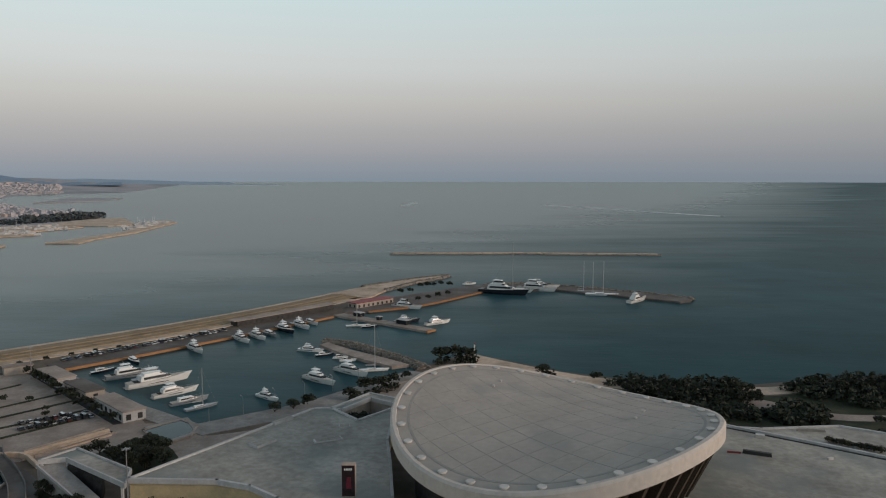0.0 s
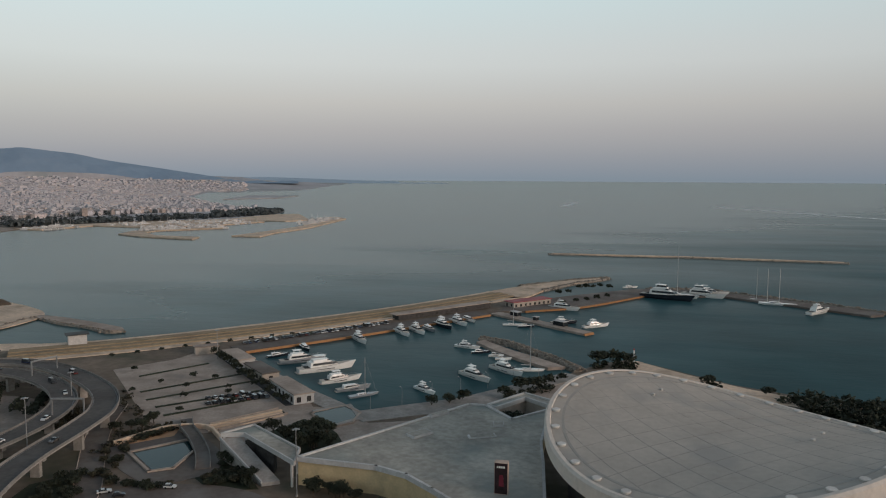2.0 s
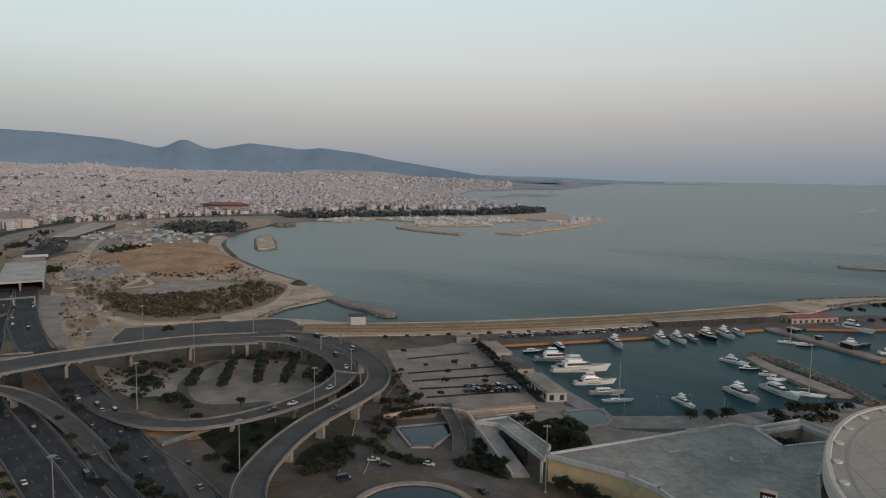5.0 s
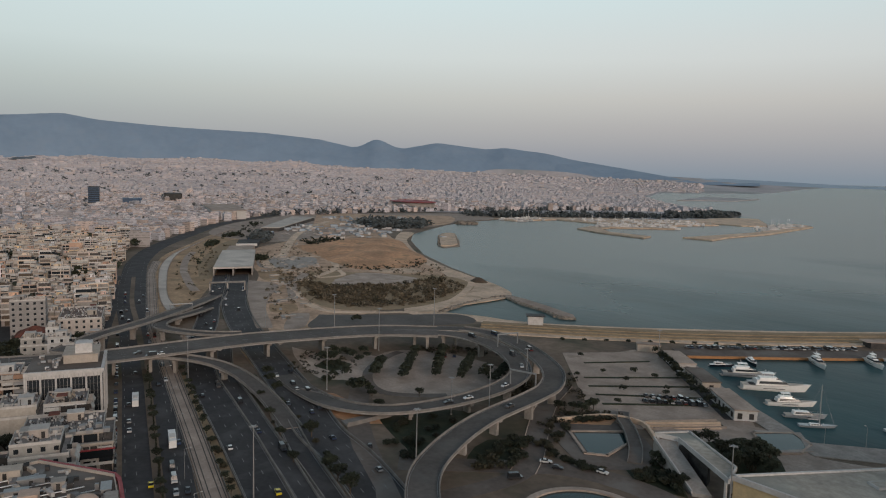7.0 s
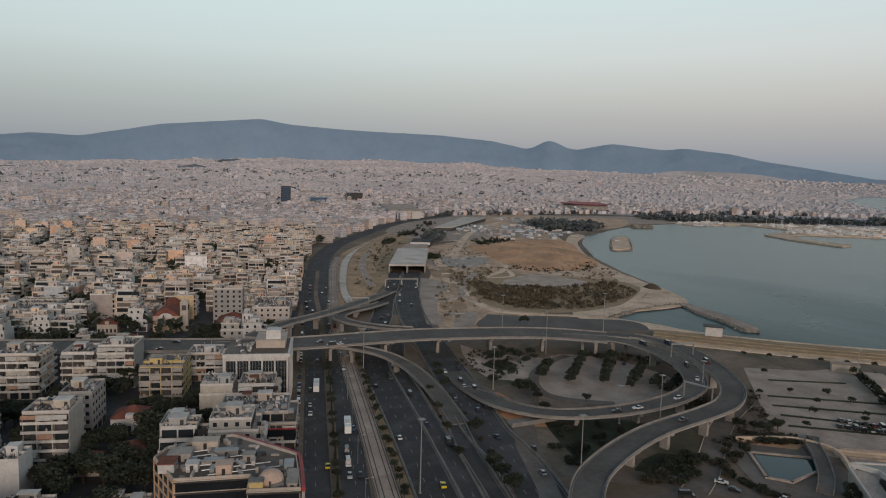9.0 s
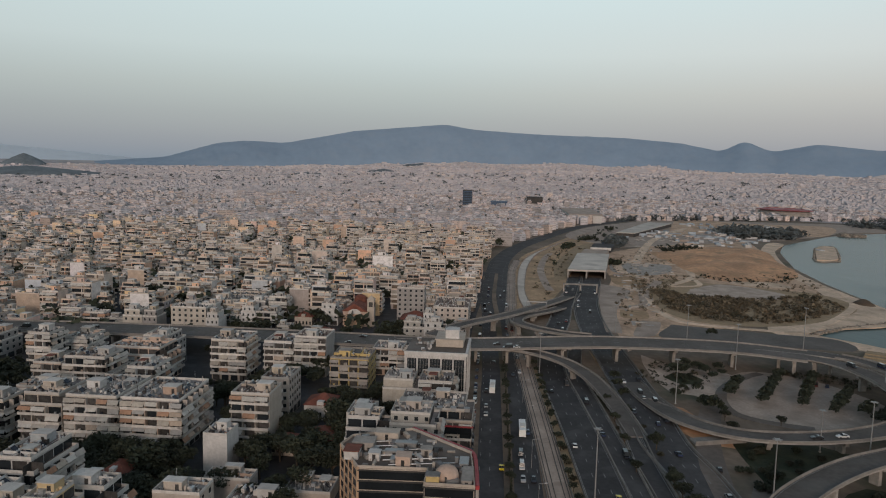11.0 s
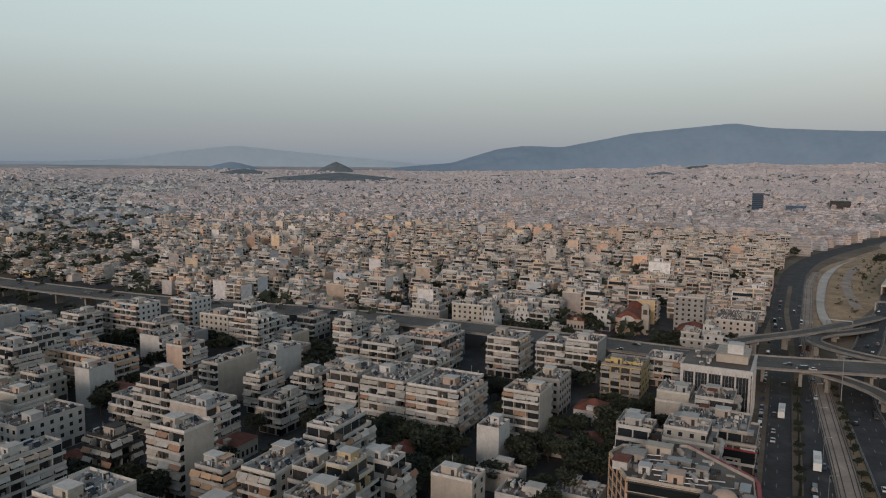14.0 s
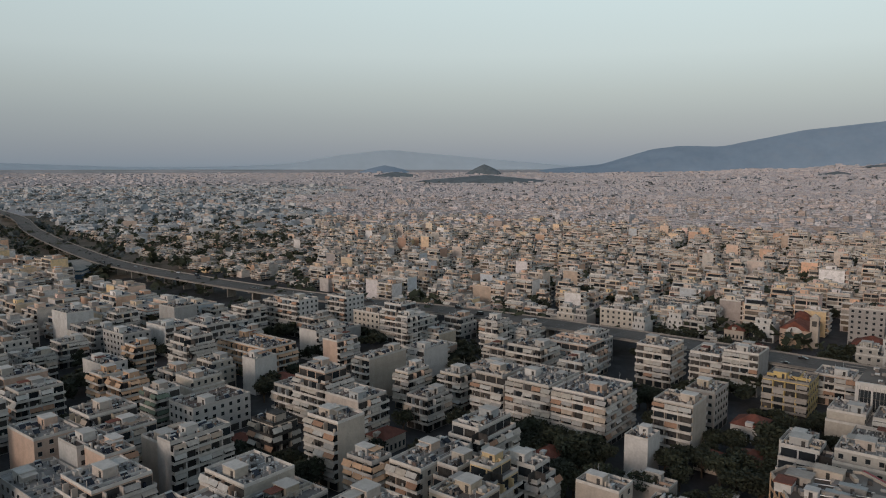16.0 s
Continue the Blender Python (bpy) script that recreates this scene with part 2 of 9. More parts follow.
WALL_TONES = [(0.52, 0.47, 0.41), (0.54, 0.52, 0.50), (0.54, 0.43, 0.36), (0.62, 0.61, 0.60), (0.43, 0.41, 0.38), (0.55, 0.47, 0.37),
              (0.66, 0.65, 0.64), (0.52, 0.38, 0.30), (0.47, 0.46, 0.45), (0.56, 0.49, 0.44), (0.36, 0.34, 0.33), (0.48, 0.51, 0.53)]
# far wall tones, with distance haze mixed in
FAR_HAZE_TONES = [(0.614, 0.531, 0.522), (0.549, 0.522, 0.54), (0.651, 0.594, 0.594), (0.521, 0.5, 0.526), (0.66, 0.621, 0.63), (0.465, 0.455, 0.486), (0.632, 0.513, 0.459), (0.577, 0.54, 0.558), (0.605, 0.54, 0.549), (0.595, 0.495, 0.441), (0.409, 0.396, 0.414), (0.36, 0.33, 0.32), (0.44, 0.36, 0.32)]
RING_TONES = [tuple(min(0.8, (sum(t) / 3 + 1.3 * (c - sum(t) / 3)) * k) for c, k in zip(t, (1.14, 1.11, 1.13))) for t in WALL_TONES + [(0.60, 0.42, 0.32), (0.62, 0.50, 0.38), (0.34, 0.31, 0.29), (0.60, 0.47, 0.42), (0.62, 0.60, 0.60), (0.27, 0.26, 0.26), (0.62, 0.55, 0.46), (0.62, 0.50, 0.34), (0.48, 0.51, 0.54), (0.36, 0.26, 0.21), (0.64, 0.52, 0.43), (0.55, 0.50, 0.45), (0.60, 0.44, 0.34), (0.44, 0.37, 0.31)]]
FRONT_TONES = [(0.61, 0.54, 0.48), (0.54, 0.48, 0.42), (0.69, 0.65, 0.60), (0.47, 0.40, 0.34), (0.60, 0.49, 0.41), (0.66, 0.63, 0.60)]
M = {
    "wall": surface("painted_render", (0.6, 0.55, 0.48), tones=[tuple(c * 0.88 for c in t) for t in WALL_TONES], var=0.16, big=0.25, fine=1.2, stain=((0.30, 0.27, 0.24), 0.35, 0.35)),
    "wall_ring": surface("town_render", (0.6, 0.55, 0.48), tones=RING_TONES, island=True, var=0.16, big=0.25, fine=1.2, stain=((0.30, 0.27, 0.24), 0.35, 0.35)),
    "wall_white": surface("white_render", (0.56, 0.54, 0.525), var=0.12, big=0.3, fine=1.2, stain=((0.42, 0.40, 0.37), 0.4, 0.3)),
    "wall_yellow": surface("ochre_render", (0.60, 0.45, 0.20), var=0.14, big=0.3, stain=((0.40, 0.32, 0.2), 0.4, 0.3)),
    "wall_orange": surface("terracotta_render", (0.54, 0.36, 0.24), var=0.14, big=0.3, stain=((0.36, 0.25, 0.17), 0.4, 0.3)),
    "wall_blue": surface("pale_blue_render", (0.56, 0.64, 0.68), var=0.1, big=0.3, stain=((0.40, 0.42, 0.42), 0.4, 0.3)),
    "wall_beige": surface("beige_render", (0.46, 0.40, 0.345), var=0.14, big=0.3, stain=((0.36, 0.31, 0.25), 0.4, 0.3)),
    "wall_cream": surface("cream_render", (0.60, 0.46, 0.27), var=0.12, big=0.2, stain=((0.42, 0.33, 0.22), 0.3, 0.3)),
    "parapet_ring": surface("town_balcony_fronts", (0.58, 0.545, 0.505), tones=[tuple(c * 0.93 for c in t) for t in FRONT_TONES], island=True, var=0.14, big=0.4, fine=2, stain=((0.36, 0.33, 0.30), 0.5, 0.3)),
    "parapet": surface("balcony_front", (0.56, 0.53, 0.50), var=0.14, big=0.4, fine=2, shift=0.18, stain=((0.36, 0.33, 0.30), 0.5, 0.3)),
    "roof": surface("flat_roof_screed", (0.36, 0.35, 0.33), tones=[(0.25, 0.235, 0.225), (0.17, 0.155, 0.15), (0.34, 0.325, 0.315), (0.21, 0.18, 0.165), (0.27, 0.26, 0.26), (0.20, 0.15, 0.13), (0.19, 0.18, 0.18)], var=0.3, big=0.18, fine=0.9, shift=0.25, stain=((0.20, 0.19, 0.18), 0.3, 0.5)),
    "roof_tile": surface("clay_roof_tiles", (0.19, 0.070, 0.050), var=0.3, big=0.4, fine=3, bump=0.05),
    "glass": surface("dark_window_glass", (0.025, 0.03, 0.035), rough=0.12, var=0.2, shift=0.4),
    # shade of recesses put into the colour; also dark doors and parapets
    "shade": surface("dark_paint_and_recess_shade", (0.060, 0.056, 0.054), var=0.35, big=0.5, fine=1.5, shift=0.3),
    "awning_green": surface("green_canvas", (0.13, 0.17, 0.135), var=0.2, big=0.6),
    # lighter copy of the painted recess shade, for the farther town blocks
    "shutter": surface("farther_recess_shade", (0.16, 0.14, 0.12), tones=[(0.10, 0.09, 0.085), (0.17, 0.145, 0.125), (0.26, 0.23, 0.20), (0.08, 0.078, 0.08), (0.34, 0.31, 0.28), (0.14, 0.11, 0.085)], island=True, var=0.2, big=0.5, fine=1.5),
    "awning": surface("canvas_awning", (0.6, 0.5, 0.4), tones=[(0.42, 0.40, 0.37), (0.48, 0.46, 0.43), (0.36, 0.34, 0.31), (0.46, 0.44, 0.41), (0.40, 0.33, 0.27), (0.50, 0.49, 0.47), (0.33, 0.32, 0.31), (0.42, 0.38, 0.33), (0.36, 0.22, 0.15)], var=0.16, big=0.6),
    "tank": surface("galvanised_tank", (0.55, 0.56, 0.57), rough=0.4, metal=0.6, var=0.15),
    "solar": surface("solar_panel_glass", (0.035, 0.04, 0.055), rough=0.15, var=0.2),
    # far town walls: haze tint in the colour, recess shade as bands
    "far": surface("haze_tinted_render", (0.58, 0.5, 0.45), tones=FAR_HAZE_TONES, island=True, var=0.12, big=0.05, fine=0.25, shift=0.16, storeys=3.1),
    "far_pale": surface("haze_paled_render", (0.58, 0.53, 0.54), tones=[(0.53, 0.485, 0.495), (0.47, 0.455, 0.485), (0.57, 0.525, 0.535), (0.44, 0.43, 0.46), (0.54, 0.47, 0.45), (0.50, 0.475, 0.495), (0.41, 0.40, 0.43)], island=True, var=0.08, big=0.03, fine=0.2, shift=0.10),
    "far_shed": surface("shed_sheet", (0.4, 0.4, 0.4), tones=[(0.46, 0.46, 0.47), (0.38, 0.41, 0.44), (0.60, 0.60, 0.61), (0.40, 0.33, 0.29), (0.36, 0.41, 0.46), (0.54, 0.52, 0.50), (0.30, 0.33, 0.36)], island=True, var=0.2, big=0.1, fine=0.5),
    # far roofs, with the same haze tint
    "far_roof": surface("haze_tinted_roofs", (0.46, 0.455, 0.48), island=True, var=0.2, big=0.05, fine=0.2, shift=0.25),
    "asphalt": surface("asphalt", (0.052, 0.050, 0.053), var=0.28, big=0.06, fine=0.6, shift=0.12, stain=((0.10, 0.10, 0.10), 0.10, 0.5), bump=0.01),
    "asphalt_deck": surface("bridge_asphalt", (0.118, 0.105, 0.097), var=0.28, big=0.06, fine=0.6, shift=0.1, stain=((0.12, 0.115, 0.11), 0.10, 0.5), bump=0.01),
    "far_hull": surface("distant_hulls", (0.60, 0.57, 0.55), island=True, shift=0.3, rough=0.5),
    "asphalt_old": surface("worn_asphalt", (0.158, 0.130, 0.113), var=0.25, big=0.05, fine=0.5, stain=((0.20, 0.185, 0.17), 0.05, 0.7), bump=0.01),
    "paving": surface("pale_paving", (0.41, 0.330, 0.277), var=0.25, big=0.07, fine=0.8, stain=((0.24, 0.188, 0.156), 0.1, 0.6)),
    "concrete": surface("concrete", (0.34, 0.31, 0.283), var=0.22, big=0.15, fine=1.0, stain=((0.20, 0.19, 0.175), 0.2, 0.5), bump=0.01),
    "barrier": surface("barrier_concrete", (0.25, 0.23, 0.213), var=0.25, big=0.2, fine=1.0, stain=((0.18, 0.17, 0.16), 0.25, 0.6)),
    "mark": surface("road_paint", (0.27, 0.27, 0.265), var=0.3, big=0.4, fine=2, stain=((0.15, 0.15, 0.15), 0.6, 0.7)),
    "soil": surface("bare_soil", (0.58, 0.33, 0.19), var=0.35, big=0.03, fine=0.3, stain=((0.17, 0.14, 0.085), 0.06, 0.6), bump=0.06),
    "sand": surface("sand", (0.63, 0.475, 0.355), var=0.25, big=0.04, fine=0.4, stain=((0.33, 0.245, 0.175), 0.07, 0.65), bump=0.04),
    "waste": surface("waste_ground", (0.56, 0.385, 0.27), var=0.45, big=0.03, fine=0.3, stain=((0.20, 0.140, 0.088), 0.03, 0.85), bump=0.05),
    "wall_pink": surface("dusty_pink_render", (0.53, 0.395, 0.32), var=0.14, big=0.3, stain=((0.38, 0.31, 0.27), 0.4, 0.3)),
    "seam": surface("membrane_seam", (0.36, 0.34, 0.31), var=0.1, big=0.3, shift=0),
    "foam": surface("wake_foam", (0.78, 0.80, 0.80), var=0.3, big=0.05, fine=0.3, shift=0),
    "soil_dry": surface("dry_brown_earth", (0.40, 0.27, 0.165), var=0.35, big=0.04, fine=0.35, stain=((0.22, 0.165, 0.10), 0.05, 0.8), bump=0.05),
    "canal_concrete": surface("canal_concrete", (0.56, 0.51, 0.46), var=0.16, big=0.06, fine=0.6, stain=((0.33, 0.30, 0.27), 0.05, 0.6)),
    "terrace": surface("dry_grass_bank", (0.34, 0.248, 0.155), var=0.3, big=0.06, fine=0.5, stain=((0.19, 0.145, 0.085), 0.06, 0.7), bump=0.05),
    "land": surface("town_ground", (0.20, 0.150, 0.112), var=0.35, big=0.02, fine=0.25, stain=((0.055, 0.06, 0.035), 0.03, 0.8), bump=0.03),
    # far ground, paled with painted distance haze
    "far_land": surface("haze_tinted_plain", (0.42, 0.40, 0.41), var=0.16, big=0.006, fine=0.03, shift=0, stain=((0.27, 0.29, 0.29), 0.004, 0.7)),
    "grass": surface("dry_lawn", (0.030, 0.038, 0.018), var=0.4, big=0.08, fine=0.8, stain=((0.075, 0.062, 0.036), 0.08, 0.6), bump=0.08),
    "leaf": surface("dark_leaves", (0.036, 0.042, 0.026), var=0.45, big=0.5, fine=3.0, shift=0.3, rough=0.7),
    "leaf_dry": surface("olive_leaves", (0.058, 0.053, 0.033), var=0.4, big=0.5, fine=3.0, shift=0.3, rough=0.7),
    "leaf_dusty": surface("dusty_leaves", (0.135, 0.108, 0.072), var=0.4, big=0.3, fine=2.0, island=True, shift=0.35, rough=0.8),
    "bark": surface("bark", (0.10, 0.075, 0.055), var=0.3, big=2, fine=8),
    "rock": surface("rubble_stone", (0.25, 0.215, 0.18), var=0.3, big=0.6, fine=3, island=True, shift=0.3, bump=0.1),
    "hull_white": surface("white_gelcoat", (0.86, 0.84, 0.81), rough=0.25, var=0.06, coat=0.5, big=0.3),
    "hull_dark": surface("navy_gelcoat", (0.022, 0.026, 0.036), rough=0.2, var=0.1, coat=0.6, big=0.3),
    "hull_grey": surface("grey_gelcoat", (0.30, 0.32, 0.34), rough=0.25, var=0.06, coat=0.5, big=0.3),
    "teak": surface("teak_deck", (0.56, 0.50, 0.43), var=0.2, big=0.6, fine=4),
    "alloy": surface("mast_alloy", (0.60, 0.60, 0.60), rough=0.35, metal=0.7, var=0.1),
    "stadium_roof": surface("roof_membrane", (0.455, 0.405, 0.355), var=0.10, big=0.06, fine=0.5, shift=0, stain=((0.34, 0.32, 0.295), 0.05, 0.7)),
    "stadium_rim": surface("rim_panels", (0.68, 0.60, 0.53), var=0.10, big=0.2, fine=0.8, shift=0.03, stain=((0.48, 0.45, 0.42), 0.2, 0.5)),
    "podium": surface("podium_roof_sheet", (0.44, 0.405, 0.35), var=0.32, big=0.045, fine=0.5, shift=0, stain=((0.25, 0.27, 0.25), 0.035, 0.9)),
    "vent": surface("white_vent_caps", (0.62, 0.58, 0.54), var=0.1, rough=0.5),
    "dark": surface("dark_steel", (0.05, 0.048, 0.046), rough=0.6, var=0.3),
    "steel": surface("galvanised_steel", (0.36, 0.36, 0.36), rough=0.45, metal=0.5, var=0.15),
    "orange": surface("orange_quay_edge", (0.42, 0.21, 0.095), var=0.2, big=0.3, fine=2, stain=((0.30, 0.17, 0.08), 0.3, 0.5)),
    "red": surface("red_sheet_metal", (0.30, 0.045, 0.05), rough=0.5, var=0.2, big=0.5),
    "maroon": surface("maroon_panel", (0.15, 0.02, 0.035), rough=0.5, var=0.2),
    "poster": surface("poster_print", (0.030, 0.016, 0.018), rough=0.5, var=0.5, big=0.6, fine=2),
    "white_paint": surface("white_paint", (0.78, 0.78, 0.76), var=0.08, rough=0.5),
    "car": surface("car_paint", (0.5, 0.5, 0.5), rough=0.25, coat=0.8, var=0.04, tones=[(0.62, 0.62, 0.62), (0.02, 0.02, 0.025), (0.16, 0.165, 0.17), (0.05, 0.05, 0.055), (0.03, 0.03, 0.034), (0.35, 0.36, 0.37), (0.03, 0.04, 0.08), (0.58, 0.58, 0.57), (0.10, 0.09, 0.085), (0.015, 0.015, 0.018), (0.12, 0.025, 0.02), (0.04, 0.04, 0.042)]),
    "car_yellow": surface("taxi_paint", (0.62, 0.48, 0.03), rough=0.25, coat=0.8, var=0.04),
    "rubber": surface("tyre_rubber", (0.02, 0.02, 0.02), var=0.2),
    # mountain slopes: the blue of distance haze is put into the base colour
    "mountain": surface("haze_tinted_slope", (0.240, 0.322, 0.420), var=0.05, big=0.006, fine=0.03, shift=0, stain=((0.255, 0.320, 0.400), 0.012, 0.5)),
    "mountain_pale": surface("haze_paled_slope", (0.36, 0.45, 0.54), var=0.04, big=0.004, fine=0.02, shift=0),
    # far trees and hills, greyed and blued by haze in the colour
    "wood_far": surface("haze_tinted_pines", (0.10, 0.115, 0.118), var=0.3, big=0.03, fine=0.2, island=True, shift=0.3),
    "wood_haze": surface("haze_tinted_pine_hill", (0.155, 0.185, 0.205), var=0.2, big=0.03, fine=0.15, shift=0),
    "solar_blue": surface("blue_tower_glass", (0.07, 0.11, 0.17), rough=0.2, var=0.2, big=0.2),
}

# water: dark teal body, fine chop over a long swell, calmer streaks
M["water"] = surface("sea_water", (0.030, 0.088, 0.100), rough=0.22, var=0.28, big=0.004, fine=0.02, shift=0)
wtree = M["water"].node_tree
wb = wtree.nodes["Principled BSDF"]
wb.inputs["Specular IOR Level"].default_value = 0.32
wb.inputs["IOR"].default_value = 1.33
wb.inputs["Specular Tint"].default_value = (0.76, 0.97, 1.0, 1)
w_co = wtree.nodes.new("ShaderNodeTexCoord")
w_prev = None
for scale, dist, stretch in ((0.55, 0.035, 1.4), (0.13, 0.16, 2.2), (0.02, 0.5, 3.0)):
    mp = wtree.nodes.new("ShaderNodeMapping")
    mp.inputs["Scale"].default_value = (scale, scale * stretch, scale)
    mp.inputs["Rotation"].default_value = (0, 0, 0.4)
    wtree.links.new(w_co.outputs["Object"], mp.inputs["Vector"])
    nz = wtree.nodes.new("ShaderNodeTexNoise")
    nz.inputs["Scale"].default_value, nz.inputs["Detail"].default_value = 1.0, 3
    wtree.links.new(mp.outputs[0], nz.inputs["Vector"])
    bp = wtree.nodes.new("ShaderNodeBump")
    bp.inputs["Strength"].default_value, bp.inputs["Distance"].default_value = 0.55, dist
    wtree.links.new(nz.outputs["Fac"], bp.inputs["Height"])
    if w_prev:
        wtree.links.new(w_prev.outputs[0], bp.inputs["Normal"])
    w_prev = bp
wtree.links.new(w_prev.outputs[0], wb.inputs["Normal"])
# towards +x the open sea is rougher, with less mirror gloss, in long uneven streaks
w_sep = wtree.nodes.new("ShaderNodeSeparateXYZ")
wtree.links.new(w_co.outputs["Object"], w_sep.inputs[0])
w_mp = wtree.nodes.new("ShaderNodeMapping")
w_mp.inputs["Scale"].default_value = (0.0016, 0.007, 0.002)
wtree.links.new(w_co.outputs["Object"], w_mp.inputs["Vector"])
w_nz = wtree.nodes.new("ShaderNodeTexNoise")
w_nz.inputs["Scale"].default_value, w_nz.inputs["Detail"].default_value = 1.0, 5
wtree.links.new(w_mp.outputs[0], w_nz.inputs["Vector"])
w_at = wtree.nodes.new("ShaderNodeMath")
w_at.operation = "MULTIPLY_ADD"
w_at.inputs[1].default_value = 900.0
wtree.links.new(w_nz.outputs["Fac"], w_at.inputs[0])
w_far = wtree.nodes.new("ShaderNodeMath")
w_far.operation = "MULTIPLY_ADD"
w_far.inputs[1].default_value = -0.6
wtree.links.new(w_sep.outputs["Y"], w_far.inputs[0])
wtree.links.new(w_sep.outputs["X"], w_far.inputs[2])
wtree.links.new(w_far.outputs[0], w_at.inputs[2])
for sock, lo, hi in (("Specular IOR Level", 0.155, 0.018), ("Roughness", 0.24, 0.36)):
    w_r = wtree.nodes.new("ShaderNodeMapRange")
    w_r.inputs["From Min"].default_value, w_r.inputs["From Max"].default_value = -420.0, 330.0
    w_r.inputs["To Min"].default_value, w_r.inputs["To Max"].default_value = lo, hi
    wtree.links.new(w_at.outputs[0], w_r.inputs["Value"])
    wtree.links.new(w_r.outputs[0], wb.inputs[sock])
M["pool"] = surface("pool_water", (0.014, 0.045, 0.05), rough=0.08, var=0.2, big=0.1, shift=0, bump=0.02, bump_scale=0.8)

# ---- ground, sea and distance ----
COAST = [(4800, -2500), (1500, 100), (420, 345), (227, 364), (151, 346), (90, 357), (64, 369), (30, 398), (14, 408), (-2, 392), (-18, 366),
         (-62, 312), (-91, 287), (-101, 284), (-124, 302), (-147, 318), (-200, 368), (-154, 421), (-112, 473), (-78, 515), (-58, 533),
         (-60, 590), (-50, 645), (-4, 716), (0, 734), (-30, 712), (-74, 660), (-98, 628), (-166, 520), (-240, 436), (-290, 390), (-300, 368),
         (-313, 356), (-336, 352), (-376, 336), (-386, 360), (-391, 428)]
COAST_FAR = [(-428, 464), (-484, 488), (-551, 515), (-655, 567), (-793, 662), (-870, 730), (-905, 780), (-985, 905), (-1030, 990), (-1060, 1135),
             (-1000, 1337), (-880, 1500), (-850, 1770), (-913, 1960), (-1120, 2100), (-1321, 2326), (-1560, 2600),
             (-1800, 2900), (-1960, 3300), (-1749, 3497), (-1630, 3637), (-1616, 3866), (-1618, 4130), (-1592, 4544), (-1500, 5200), (-8000, 7000), (-8000, -8000), (5000, -8000)]
LAND = COAST + COAST_FAR


def sea_level(r):
    """The far water is lifted to the height at which the horizon stands."""
    return -1.0 + 73.5 * np.clip((r - 2600) / 2300, 0, 1.2) ** 2


def ground_z(x, y):
    x, y = np.asarray(x, float), np.asarray(y, float)
    r = np.hypot(x, y)
    d = off_line(x, y, LAND + LAND[:1]) * np.where(inside(x, y, LAND), 1, -1)
    shore = np.clip(0.16 * d - 1.0, -5, 0)
    az = np.degrees(np.arctan2(-x, y))
    # rise by azimuth, set so the town's far edge fits the camera's view
    slope = step01((r - 1500) / 2900) * step01(d / 900) * np.interp(az, [24, 30, 36, 41, 48, 54, 57, 60, 64, 67, 72, 77, 82, 87, 92, 98], [14, 24, 34, 40, 46, 52, 58, 64, 73, 76, 70, 60, 47, 33, 23, 18])
    # spurs of the mountain on which the town climbs, shaped to fit the camera's view
    spur = sum(h * np.exp(-((az - a) / w) ** 2) for a, w, h in ((50, 2.0, 4), (59.3, 1.6, 20), (66, 2.4, 9), (74, 1.5, 15), (77, 1.0, 13), (80.3, 1.2, 11), (86, 1.4, 8)))
    slope = slope + spur * step01((r - 3500) / 800)
    lift = np.maximum(sea_level(r) + 1.0, 0)
    return shore + lift + np.where(d > 0, slope, 0)


def polar_sheet(name, radii, azimuths, height, material, beyond=None):
    R, A = np.meshgrid(radii, np.radians(azimuths), indexing="ij")
    X, Y = -R * np.sin(A), R * np.cos(A)
    Z = height(X, Y)
    n, k = X.shape
    idx = np.arange(n * k).reshape(n, k)
    quads = np.stack([idx[:-1, :-1], idx[:-1, 1:], idx[1:, 1:], idx[1:, :-1]], -1).reshape(-1, 4)
    me = bpy.data.meshes.new(name)
    me.from_pydata(np.stack([X, Y, Z], -1).reshape(-1, 3).tolist(), [], quads[:, ::-1].tolist())
    me.materials.append(material)
    if beyond:
        # past a given distance, a second material: ground with haze in its colour
        me.materials.append(beyond[1])
        mid = (R[:-1, :-1] + R[1:, 1:]) / 2
        me.polygons.foreach_set("material_index", (mid > beyond[0]).astype(np.int32).ravel())
    me.polygons.foreach_set("use_smooth", [True] * len(me.polygons))
    me.update()
    return new(name, me)


near_r = np.concatenate([[0.01, 60, 110], np.geomspace(150, 4960, 210)])
wide = np.concatenate([np.linspace(-180, -40, 20), np.arange(-38, 150, 0.6), np.linspace(151, 180, 5)])
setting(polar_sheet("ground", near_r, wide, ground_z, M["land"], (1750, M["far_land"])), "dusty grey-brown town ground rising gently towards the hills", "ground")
setting(polar_sheet("sea", np.concatenate([[0.5, 100], np.geomspace(180, 4980, 130)]), np.linspace(-180, 180, 181), lambda x, y: sea_level(np.hypot(x, y)), M["water"]),
        "calm dark teal sea with fine ripples", "sea")


